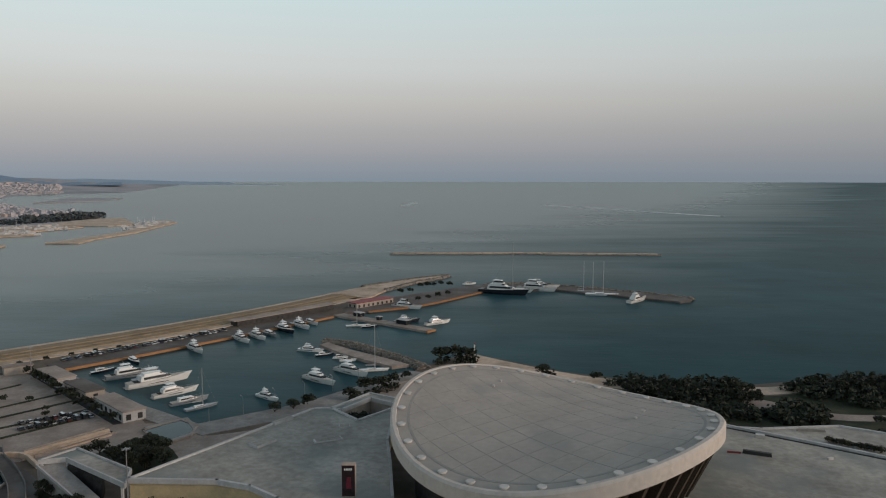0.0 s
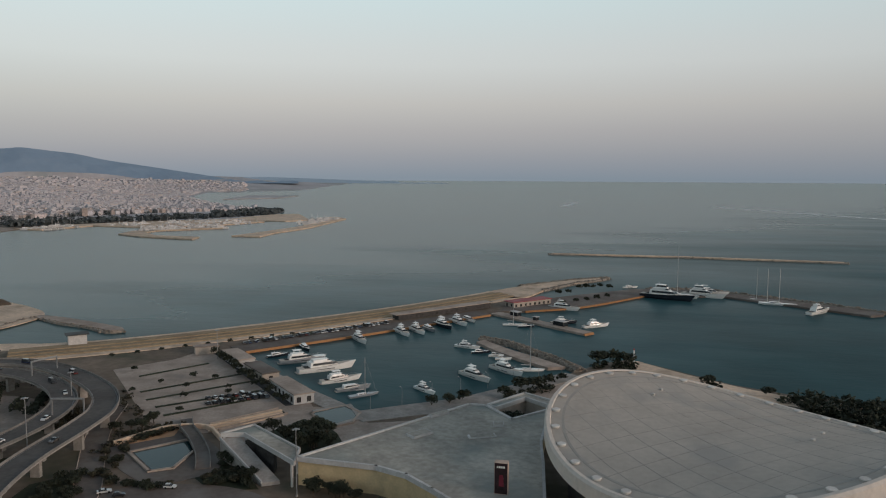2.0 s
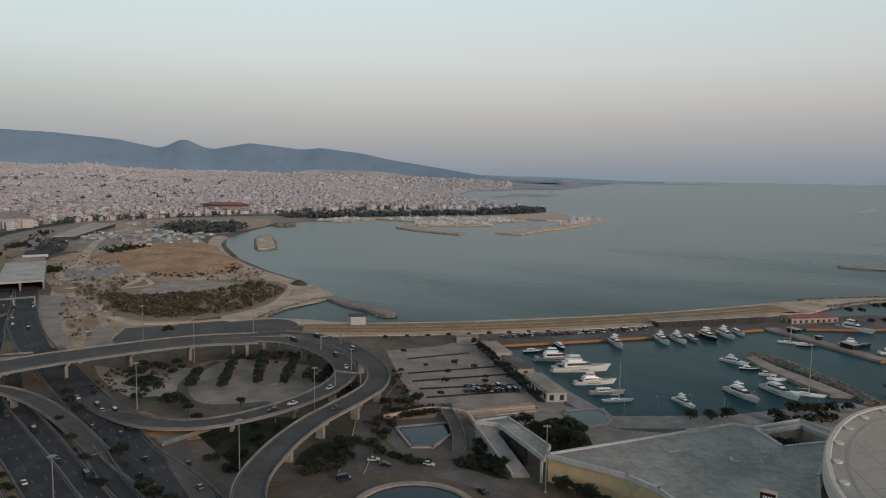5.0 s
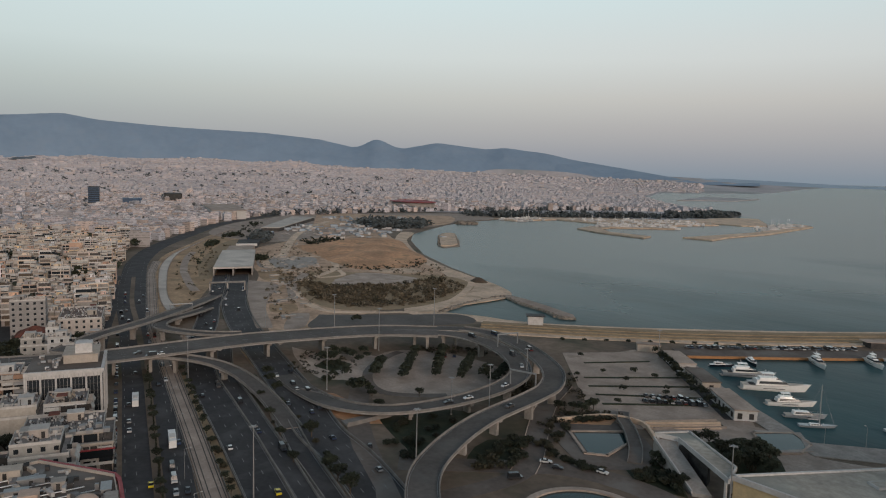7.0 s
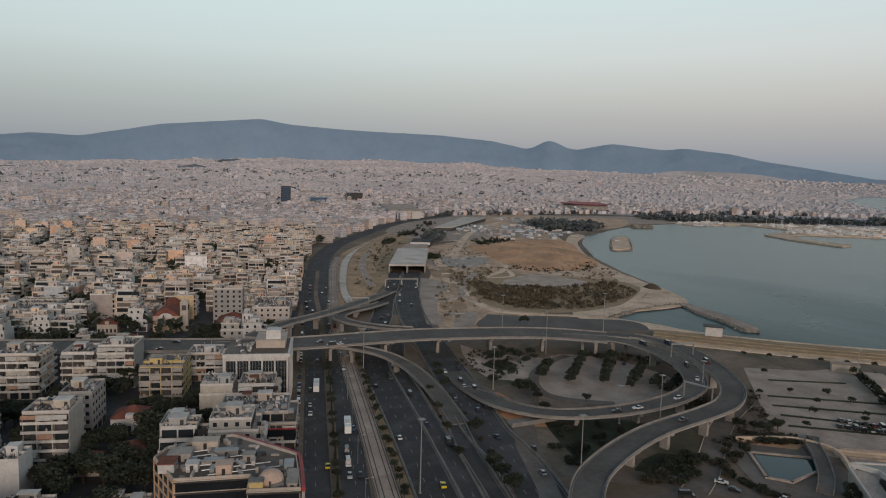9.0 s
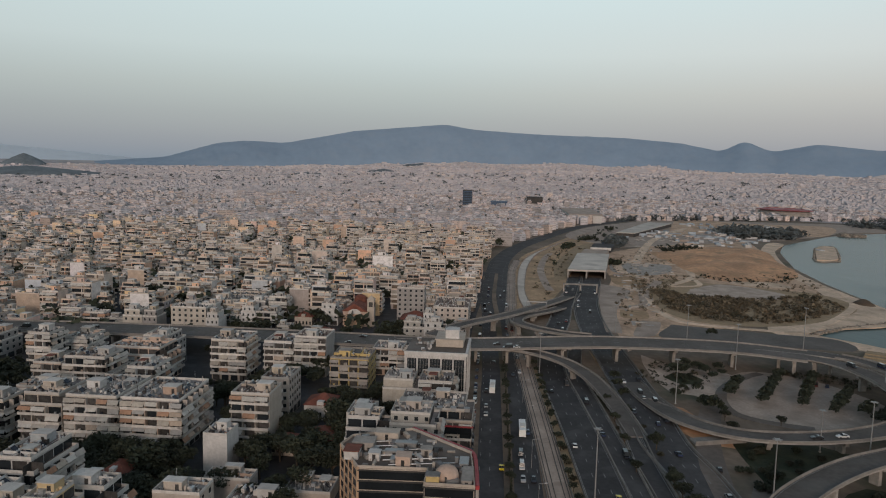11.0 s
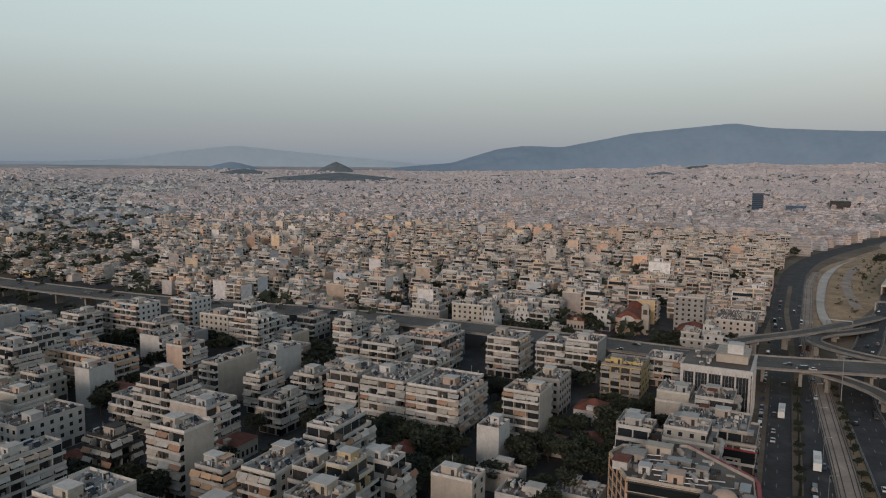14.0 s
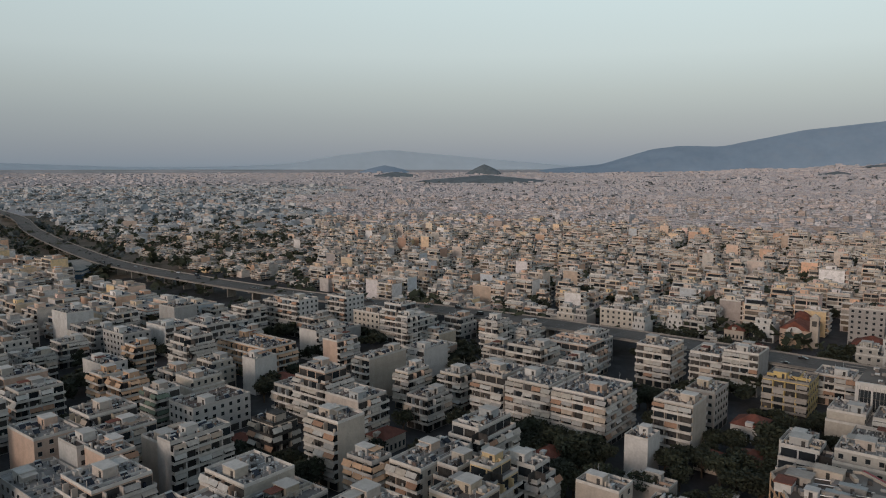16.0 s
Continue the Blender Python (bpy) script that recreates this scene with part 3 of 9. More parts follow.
def ridge(name, label, material, r0, r1, outline, rough, az_step=0.12):
    """A mountain range: rises from the plain at r0 to its skyline at r1; outline gives (azimuth, elevation) in degrees."""
    az = np.arange(outline[0][0], outline[-1][0] + 1e-6, az_step)
    el = np.interp(az, [o[0] for o in outline], [o[1] for o in outline])
    el = np.convolve(np.pad(el, 4, mode="edge"), np.ones(9) / 9, "valid")
    rows = 14
    verts, faces = [], []
    for i in range(rows + 1):
        s = i / rows
        r = r0 + (r1 - r0) * s
        for a, e in zip(az, el):
            top = 100 + r1 * math.tan(radians(e))
            x, y = -r * math.sin(radians(a)), r * math.cos(radians(a))
            base = min(60.0, top - 5)
            h = base + (top - base) * s ** 0.8
            gully = noise.fractal(Vector((a * 0.55, s * 2.2, 3.1)), 0.9, 2.1, 4) * rough * (1 - s) * s * 4
            crest = noise.fractal(Vector((a * 1.3, 7.7, 0.0)), 0.9, 2.1, 4) * rough * 0.12 * s
            verts.append((x, y, h + gully + crest))
    k = len(az)
    for i in range(rows):
        for j in range(k - 1):
            a = i * k + j
            faces.append((a, a + k, a + k + 1, a + 1))
    s = Solid().faces(verts, faces)
    ob = part(name, s, material, smooth=True)
    return setting(ob, label, "mountain")


ridge("mountain_range", "long mountain range behind the town, blue haze in its colour", M["mountain"], 4480, 4850,
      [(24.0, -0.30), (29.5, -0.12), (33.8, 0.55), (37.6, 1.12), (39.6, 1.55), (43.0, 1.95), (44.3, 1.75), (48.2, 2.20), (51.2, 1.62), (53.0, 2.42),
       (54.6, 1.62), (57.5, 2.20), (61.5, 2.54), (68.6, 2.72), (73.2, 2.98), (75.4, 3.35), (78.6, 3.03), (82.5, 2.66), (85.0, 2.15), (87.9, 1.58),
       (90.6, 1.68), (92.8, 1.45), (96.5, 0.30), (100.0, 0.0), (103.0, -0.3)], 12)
ridge("far_mountain", "mountain far beyond the town, pale haze in its colour", M["mountain_pale"], 4880, 4940,
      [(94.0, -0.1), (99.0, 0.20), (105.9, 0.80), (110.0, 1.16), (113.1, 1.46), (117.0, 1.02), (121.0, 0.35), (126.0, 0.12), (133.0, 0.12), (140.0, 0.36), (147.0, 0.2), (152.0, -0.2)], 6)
ridge("hillside_suburb", "suburb on the foot of the mountain, pale haze in its colour", M["far_land"], 4430, 4478, [(35.0, -0.30), (36.6, 0.0), (38.0, 0.16), (40.0, 0.24), (42.0, 0.28), (43.6, 0.26), (44.6, 0.10), (45.4, -0.2)], 3)
ridge("low_cape", "low hills of the far cape, haze in their colour", M["mountain_pale"], 4700, 4930, [(8.0, -0.45), (14.0, -0.33), (19.0, -0.26), (23.0, -0.12), (26.5, -0.02), (30.0, -0.12), (36.0, -0.1)], 3)


def hill(name, label, az, r, width, depth, height, seed, material):
    x0, y0 = -r * math.sin(radians(az)), r * math.cos(radians(az))
    z0 = float(ground_z(x0, y0)) - 4
    s = Solid()
    n, k = 12, 40
    rings = []
    for i in range(n + 1):
        f = i / n
        ring = []
        for j in range(k):
            q = 2 * math.pi * j / k
            wob = 1 + 0.25 * noise.noise(Vector((math.cos(q) * 1.5, math.sin(q) * 1.5, seed + f)))
            a, b = width / 2 * (1 - f ** 1.3) * math.cos(q) * wob, depth / 2 * (1 - f ** 1.3) * math.sin(q) * wob
            c, d = math.cos(radians(az)), math.sin(radians(az))
            ring.append((x0 + a * c - b * d, y0 + a * d + b * c, z0 + height * f + 3 * noise.noise(Vector((a * 0.05, b * 0.05, seed)))))
        rings.append(ring)
    s.rings(rings, 0)
    return setting(part(name, s, material, smooth=True), label, "hill")


def mound(name, label, outline, height, material, seed):
    """An earth mound over an outline, with gullied flanks and a flattish top."""
    rim = smooth_line(outline + outline[:1], 8.0)[:-1]
    c = rim.mean(0)
    rings = []
    for i in range(11):
        f = i / 10
        ring = []
        for x, y in rim:
            k = 1 - f
            px, py = c[0] + (x - c[0]) * k, c[1] + (y - c[1]) * k
            wob = noise.fractal(Vector((px * 0.03, py * 0.03, seed)), 0.9, 2.0, 4)
            ring.append((px, py, -0.4 + height * math.sin(min(1, f * 1.5) * math.pi / 2) * (1 + 0.35 * wob) + 0.5 * wob))
        rings.append(ring)
    return setting(part(name, Solid().rings(rings, caps=False), material, smooth=True), label, "hillock")


spit = [(-1543, 2706), (-1492, 2831), (-1403, 2926), (-1412, 3175), (-1470, 3149), (-1632, 3096)]
part_spit = Solid()
part_spit.rings([[(x, y, float(sea_level(math.hypot(x, y))) + h) for x, y in spit] for h in (-3.0, 3.0)])
setting(part("far_headland", part_spit, M["far_land"]), "low spit of land across the bay, haze in its colour", "headland")
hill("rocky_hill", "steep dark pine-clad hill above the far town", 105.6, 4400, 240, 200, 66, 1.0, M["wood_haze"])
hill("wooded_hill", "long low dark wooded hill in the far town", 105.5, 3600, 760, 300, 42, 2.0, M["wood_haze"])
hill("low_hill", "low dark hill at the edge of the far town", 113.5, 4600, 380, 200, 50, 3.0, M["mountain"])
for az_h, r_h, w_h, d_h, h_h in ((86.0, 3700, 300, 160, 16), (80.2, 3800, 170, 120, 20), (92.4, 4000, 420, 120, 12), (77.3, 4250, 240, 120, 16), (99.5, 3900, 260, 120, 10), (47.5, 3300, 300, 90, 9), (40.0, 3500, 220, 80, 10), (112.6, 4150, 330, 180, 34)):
    hill("wooded_knoll", "low wooded knoll among the far houses, haze in its colour", az_h, r_h, w_h, d_h, h_h, az_h, M["wood_haze"])
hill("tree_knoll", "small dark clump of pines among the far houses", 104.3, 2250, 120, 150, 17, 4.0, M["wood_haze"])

# ---- roads ----
def line_z(pts, z):
    return smooth_line([(*p, z) if len(p) == 2 else p for p in pts])


def ribbon(name, pts, width, material, label, z=0.06, category="road"):
    """A ground-level road: a thin crowned sheet along a line."""
    line = line_z(pts, z)
    w = width / 2
    s = sweep(Solid(), line, [(-w, -0.25), (w, -0.25), (w, 0.0), (0, 0.04), (-w, 0.0)])
    return setting(part(name, s, material), label, category)


def marks(name, pts, offsets, z=0.12, dash=3.0, gap=9.0, width=0.22, solid_at=()):
    """Painted lane lines beside a road's axis."""
    line = line_z(pts, z)
    n = normals(line)
    seg = np.concatenate([[0], np.cumsum(np.linalg.norm(np.diff(line, axis=0), axis=1))])
    s = Solid()

    def at(d, o):
        x, y, zz = (np.interp(d, seg, line[:, i]) for i in range(3))
        nx, ny = np.interp(d, seg, n[:, 0]), np.interp(d, seg, n[:, 1])
        return (x + nx * o, y + ny * o, zz)

    for o in offsets:
        d, run, hop = 2.0, dash, gap
        if o in solid_at:
            run, hop = 8.0, 0.0
        while d + run < seg[-1]:
            s.faces([at(d, o - width / 2), at(d, o + width / 2), at(d + run, o + width / 2), at(d + run, o - width / 2)], [(3, 2, 1, 0)])
            d += run + hop
    ob = part(name, s, M["mark"])
    return tagged(ob, "worn white painted lane lines on the asphalt", "road marking", kind="stuff")


def kerb_line(name, pts, offset, height=0.8, width=0.5, material="barrier", label="weathered pale concrete crash barrier", z=0.0, category="barrier"):
    line = line_z(pts, z)
    s = sweep(Solid(), line, [(offset - width / 2, 0), (offset + width / 2, 0), (offset + width * 0.25, height), (offset - width * 0.25, height)])
    return setting(part(name, s, M[material]), label, category)


def viaduct(name, pts, width, label, thick=1.3, piers=(), lanes=(), rails=True, pier_step=26.0, joint=0):
    """A raised road: deck slab with edge beams and parapets, asphalt on top, piers down to the ground."""
    root = setting(new(name), label, "viaduct")
    line = smooth_line(pts)
    w = width / 2
    part("deck", sweep(Solid(), line, [(-w, -0.5), (-w * 0.62, -thick), (w * 0.62, -thick), (w, -0.5), (w, 0.0), (-w, 0.0)]), M["concrete"], root)
    part("asphalt_surface", sweep(Solid(), line, [(-w + 0.5, 0.012), (w - 0.5, 0.012), (w - 0.5, 0.05), (-w + 0.5, 0.05)]), M["asphalt_deck"], root, "dark asphalt surface")
    if rails:
        for side in (-1, 1):
            o = side * (w - 0.2)
            part("parapet", sweep(Solid(), line[joint:], [(o - 0.18, 0), (o + 0.18, 0), (o + 0.11, 0.85), (o - 0.11, 0.85)]), M["barrier"], root, "pale concrete parapet")
    seg = np.concatenate([[0], np.cumsum(np.linalg.norm(np.diff(line[:, :2], axis=0), axis=1))])
    d = pier_step * 0.5
    nn = normals(line)
    while d < seg[-1]:
        x, y, z = (float(np.interp(d, seg, line[:, i])) for i in range(3))
        g = float(ground_z(x, y))
        if z - g > 3.5 and not any(math.hypot(x - a, y - b) < r for a, b, r in piers):
            i = int(np.searchsorted(seg, d)) - 1
            turn = math.atan2(nn[i][1], nn[i][0])
            s = Solid().obox(x, y, g - 1, width * 0.32, 1.5, z - g - thick - 0.2, turn)
            s.obox(x, y, z - thick - 1.3, width * 0.62, 1.8, 1.32, turn)
            part("pier", s, M["concrete"], root, "concrete pier with a hammerhead")
        d += pier_step
    if lanes:
        marks(name + "_lane_lines", [tuple(p) for p in line[::6]] + [tuple(line[-1])], lanes, z=0.0, solid_at=(lanes[0], lanes[-1])).location.z = 0.07
    return root


AVENUE = [uv(60, -6), uv(218, -3.5), uv(310, -1.5), uv(354, -0.5), uv(476, 4), uv(561, 8), uv(682, 8), uv(789, 4.5), uv(923, -15), uv(1084, -60), uv(1238, -108), uv(1353, -160), uv(1537, -268)]
TRAM = [uv(60, -27.5), uv(210, -19.4), uv(273, -16.2), uv(335, -12.6), uv(358, -11.4), uv(475, -5), uv(537, -5.2), uv(640, -6), uv(711, -7), uv(790, -13)]
ROAD_A = [uv(60, -42), uv(207, -34.2), uv(265, -31), uv(307, -28), uv(354, -25), uv(420, -29), uv(474, -37), uv(536, -44.5), uv(588, -55), uv(680, -66)]
ROAD_B = [uv(60, -52), uv(205, -45.4), uv(268, -41), uv(310, -38.5), uv(351, -36), uv(420, -42)]
ROAD_C = [uv(60, -66), uv(212, -66), uv(262, -61), uv(304, -61.5), uv(350, -60), uv(420, -58), uv(474, -57.5), uv(536, -61), uv(588, -68), uv(680, -81)]
ribbon("coast_avenue", AVENUE, 21, M["asphalt"], "dark asphalt avenue along the town's edge")
marks("avenue_lines", AVENUE[:8], (-9.6, -6.2, 6.2, 9.6))
s = sweep(Solid(), line_z(AVENUE[:7], 0.0), [(-1.6, 0), (1.6, 0), (1.6, 0.35), (-1.6, 0.35)])
setting(part("avenue_median", s, M["land"]), "planted median of the avenue", "median")
ribbon("tram_bed", TRAM, 7.0, M["paving"], "pale concrete tram track bed", z=0.10, category="tram track")
for o in (-2.9, -1.45, 1.45, 2.9):
    s = sweep(Solid(), line_z(TRAM, 0.18), [(o - 0.12, 0), (o + 0.12, 0), (o + 0.12, 0.12), (o - 0.12, 0.12)])
    setting(part("tram_rail", s, M["dark"]), "dark steel tram rail in the track bed", "rail")
ribbon("motorway_west", ROAD_A, 13.2, M["asphalt"], "dark asphalt motorway carriageway with worn lane lines")
ribbon("motorway_middle", ROAD_B, 7.4, M["asphalt"], "narrow dark asphalt slip carriageway", z=0.05)
ribbon("motorway_east", ROAD_C, 17.5, M["asphalt"], "broad dark asphalt motorway carriageway")
marks("motorway_west_lines", ROAD_A, (-6.2, -2.0, 2.0, 6.2), solid_at=(-6.2, 6.2))
marks("motorway_east_lines", ROAD_C, (-8.0, -3.6, 0.4, 4.2, 8.0), solid_at=(-8.0, 8.0))
marks("motorway_middle_lines", ROAD_B, (-3.3, 0.0, 3.3), solid_at=(-3.3, 3.3))
for nm, ln, off in (("west", ROAD_A, -6.9), ("west", ROAD_A, 6.9), ("middle", ROAD_B, -4.0), ("east", ROAD_C, 9.1), ("east", ROAD_C, -9.1)):
    kerb_line("crash_barrier", ln, off, 0.9, 0.6)
for off in (-4.0, 4.0):
    kerb_line("track_kerb", TRAM, off, 0.35, 0.35, label="low pale kerb along the tram track", category="kerb")

# decks
DECK = [(-1250, -1560, 7), (-1014, -1190, 9), (-792, -899, 9.5), (-598, -609, 9.5), (-520, -465, 9.5), (-452, -270, 9.5), (-428, -134, 9.5), (-402, -45, 9.5),
        (-373, 35, 9.5), (-350, 98, 9.5), (-344, 150, 9.5), (-339, 184, 9.5), (-320, 238, 9.5), (-296, 268, 9.5)]
viaduct("long_viaduct", DECK, 24, "long concrete road viaduct crossing the town", lanes=(-11, -7.5, -4, -0.5, 0.5, 4, 7.5, 11), pier_step=30)
LOOP_OUT = [(-318, 254, 9.58), (-293, 284, 9.58), (-266, 288, 9.56), (-236, 278, 9.5), (-206, 259, 9.3), (-191, 240, 9), (-186, 222, 8.6), (-181, 188, 8), (-170, 158, 7.5), (-156, 137, 7), (-128, 116, 6.4), (-90, 96, 6)]
viaduct("loop_ramp", LOOP_OUT, 10.5, "curved concrete ramp bridge descending from the viaduct", lanes=(-4.4, 4.4), pier_step=24, joint=9)
LOOP_IN = [(-303, 262, 9.42), (-285, 274, 9.16), (-262, 274, 8.9), (-238, 266, 8.3), (-219, 252, 7.6), (-210, 236, 7), (-207, 215, 6.2), (-211, 192, 5.0), (-222, 174, 3.6), (-242, 165, 2.2), (-268, 166, 1.0), (-300, 172, 0.3)]
viaduct("loop_road", LOOP_IN, 10.5, "curved loop road curling back down to the motorway", lanes=(-4.4, 4.4), pier_step=26, joint=8)
RAMP_E = [(-362, 70, 9.0), (-352, 103, 8.8), (-340, 128, 8.2), (-322, 143, 7.2), (-300, 149, 5.2), (-270, 147, 2.4), (-235, 139, 0.4)]
viaduct("slip_ramp", RAMP_E, 8, "narrow slip ramp curving off the viaduct", lanes=(-3.2, 3.2), pier_step=28)
RAMP_F = [(-372, 92, 9.2), (-396, 116, 9), (-418, 146, 8), (-446, 175, 6), (-488, 212, 2.5), (-520, 240, 0.4)]
viaduct("merge_ramp", RAMP_F, 9, "ramp bridge over the avenue to the motorway", lanes=(-3.6, 3.6), pier_step=26)
RAMP_G = [(-356, 178, 9.3), (-366, 166, 9), (-386, 156, 8.2), (-408, 154, 7.2), (-428, 166, 5.8), (-452, 192, 3.2), (-476, 214, 0.6)]
viaduct("curl_ramp", RAMP_G, 8, "tight curling ramp beside the viaduct", lanes=(-3.2, 3.2), pier_step=22)
MERGE = [uv(290, -50.2), uv(268, -50.6), uv(246, -50.4), uv(205, -52), uv(60, -58)]
ribbon("merge_road", MERGE, 7.0, M["asphalt"], "dark asphalt road from the slip ramp", z=0.055)
marks("merge_lines", MERGE, (-3.0, 3.0), solid_at=(-3.0, 3.0))
for off in (-3.9, 3.9):
    kerb_line("crash_barrier", MERGE, off, 0.9, 0.6)
# underpass slip under the loop road
SLIP = [(-262, 190), (-236, 170), (-214, 156), (-190, 143), (-160, 128), (-120, 108)]
ribbon("underpass_road", SLIP, 9, M["asphalt_old"], "worn asphalt slip road below the bridges", z=0.08)
RING = [(-160, 128), (-152, 160), (-152, 178), (-160, 192), (-170, 206), (-184, 226), (-196, 246), (-206, 268)]
ribbon("service_road", RING, 8, M["asphalt_old"], "worn grey service road beside the ramp", z=0.07)
FRONT = [(-184, 150), (-160, 176), (-146, 190), (-128, 197), (-108, 196), (-84, 182), (-62, 170)]
ribbon("forecourt_road", FRONT, 11, M["asphalt_old"], "worn grey forecourt road", z=0.075)

for o in (-4.3, 4.3):
    kerb_line("kerb", RING[2:], o, 0.28, 0.4, "paving", "pale stone kerb of the service road", category="kerb")
# tunnel roof and portal over the motorway
tun = setting(new("tunnel_cover"), "flat-roofed concrete tunnel cover over the motorway", "tunnel")
T0, T1 = 672, 810
for v0, v1 in ((-93, -58),):
    pts = [uv(T0, v0), uv(T0, v1), uv(T1, v1 - 22), uv(T1, v0 - 22)]
    part("roof_slab", Solid().slab(pts, 6.6, 8.2), M["canal_concrete"], tun, "pale concrete roof slab")
    for a in (v0 + 0.5, (v0 + v1) / 2, v1 - 0.5):
        s = sweep(Solid(), line_z([uv(T0 + 0.5, a), uv(T1 - 0.5, a - 22)], -0.5), [(-0.6, 0), (0.6, 0), (0.6, 7.2), (-0.6, 7.2)])
        part("side_wall", s, M["concrete"], tun)
s = sweep(Solid(), line_z([uv(592, -48), uv(592, -76)], 6.4), [(-1.2, 0), (1.2, 0), (1.2, 1.2), (-1.2, 1.2)])
gan = setting(new("footbridge"), "pale concrete footbridge across the motorway", "footbridge")
part("beam", s, M["barrier"], gan)
for a in (-48.5, -62, -75.5):
    x, y = uv(592, a)
    part("post", Solid().obox(x, y, -0.5, 1.0, 1.0, 7.0, GRID_TURN), M["concrete"], gan)
part("roof_slab", Solid().slab([(-734, 349), (-722, 374), (-772, 405), (-784, 379)], -0.5, 7.0), M["paving"], tun, "grey second roof slab")
part("roof_slab", Solid().slab([(-809, 399), (-799, 422), (-852, 455), (-863, 430)], -0.5, 5.0), M["asphalt"], tun, "dark far roof slab")
part("roof_rim", sweep(Solid(), line_z([(-809, 399), (-799, 422)], 5.0), [(-0.6, -2), (0.6, -2), (0.6, 1.0), (-0.6, 1.0)]), M["wall_white"], tun, "pale end beam")
part("roof_slab", Solid().slab([(-871, 447), (-855, 461), (-942, 525), (-955, 511)], -0.5, 6.0), M["solar_blue"], tun, "blue-grey sheet roof beyond the tunnel")
tun2 = setting(new("covered_station"), "long low pale hall roof beside the motorway", "hall")
part("roof_slab", Solid().slab([uv(1120, -196), uv(1124, -168), uv(1370, -262), uv(1360, -304)], 5.5, 6.6), M["canal_concrete"], tun2)
# solid wall coloured as the shade of the open front
part("wall", Solid().slab([uv(1122, -195), uv(1126, -169), uv(1368, -263), uv(1358, -303)], -1, 5.5), M["shade"], tun2)

# ---- arena with its saddle roof ----
SX, SY, SR, SZ = 35.2, 224.8, 50.8, 24.6


def saddle(r, q):
    """Height of the roof at a share r of the radius and the angle q."""
    return SZ + r * r * (5.16 * math.cos(2 * (q - 2.44)) + 0.83 * math.cos(q - 7.8)) - 1.2 * (1 - r * r)


def roof_at(r, q, up=0.0):
    return (SX + SR * r * math.cos(q), SY + SR * r * math.sin(q), saddle(r, q) + up)


def build_arena():
    root = thing("arena", "round concrete sports arena with a pale saddle-shaped roof", "arena")
    n = 120
    ang = [2 * math.pi * i / n for i in range(n)]
    s = Solid()
    s.rings([[roof_at(r, q) for q in ang] for r in (0.004, 0.15, 0.3, 0.45, 0.6, 0.75, 0.88, 0.985)][::-1], caps=False)
    part("roof", s, M["stadium_roof"], root, "pale grey membrane roof with faint seams", smooth=True)
    # raised ring seam and the seams between membrane sheets
    s = Solid()
    s.rings([[roof_at(r, q, h) for q in ang] for r, h in ((0.902, 0.01), (0.902, 0.06), (0.918, 0.06), (0.918, 0.01))], caps=False)
    part("ring_seam", s, M["seam"], root)
    for axis in (0, 1):
        for i in range(-5, 6):
            o = i * 8.3
            s = Solid()
            row = []
            half = math.sqrt(max(0, (SR * 0.9) ** 2 - o * o))
            k = 26
            for j in range(k + 1):
                a = -half + 2 * half * j / k
                x, y = (o, a) if axis else (a, o)
                c, w = math.cos(0.6), math.sin(0.6)
                x, y = x * c - y * w, x * w + y * c
                row.append((math.hypot(x, y) / SR, math.atan2(y, x), SX + x, SY + y))
            nx, ny = (math.cos(0.6), math.sin(0.6)) if axis else (-math.sin(0.6), math.cos(0.6))
            rings = []
            for r, q, x, y in row:
                z = saddle(r, q)
                rings.append([(x - nx * 0.05, y - ny * 0.05, z - 0.02), (x - nx * 0.05, y - ny * 0.05, z + 0.05), (x + nx * 0.05, y + ny * 0.05, z + 0.05), (x + nx * 0.05, y + ny * 0.05, z - 0.02)])
            s.rings(rings)
            part("seam", s, M["seam"], root)
    # fascia: a deep pale band leaning inwards, with a gutter lip
    s = Solid()
    prof = ((0.985, -0.05), (0.99, 0.35), (1.012, 0.35), (1.024, -0.4), (1.024, -4.2), (1.006, -5.0), (0.97, -5.0))
    s.rings([[(SX + SR * r * math.cos(q), SY + SR * r * math.sin(q), saddle(1.0, q) + h) for q in ang] for r, h in prof][::-1], caps=False)
    part("fascia", s, M["stadium_rim"], root, "deep pale rim band", smooth=False)
    # soffit, leaning glazed wall and raking ribs
    s = Solid()
    s.rings([[(SX + SR * r * math.cos(q), SY + SR * r * math.sin(q), (saddle(1.0, q) + h) if f else h) for q in ang] for r, h, f in ((0.97, -4.9, 1), (0.84, -7.5, 1), (0.80, 8.8, 0))][::-1], caps=False)
    part("seating_wall", s, M["dark"], root, "dark block painted as shade under the rim")
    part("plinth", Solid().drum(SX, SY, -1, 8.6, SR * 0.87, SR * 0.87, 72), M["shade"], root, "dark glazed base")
    for i in range(54):
        q = 2 * math.pi * (i + 0.5) / 54
        c, w = math.cos(q), math.sin(q)
        z = saddle(1.0, q)
        s = Solid()
        out = []
        for r, h in ((0.80, 8.5), (0.86, 8.5), (1.0, z - 4.9), (0.90, z - 4.9)):
            out.append((r, h))
        vs = []
        for side in (-0.5, 0.5):
            for r, h in out:
                vs.append((SX + SR * r * c - w * side, SY + SR * r * w + c * side, h))
        s.faces(vs, [(0, 1, 2, 3), (7, 6, 5, 4), (1, 5, 6, 2), (0, 3, 7, 4), (3, 2, 6, 7), (0, 4, 5, 1)])
        part("rib", s, M["bark"], root, "raking dark brown rib")
    # white vent caps round the rim and on the roof
    cap = Solid()
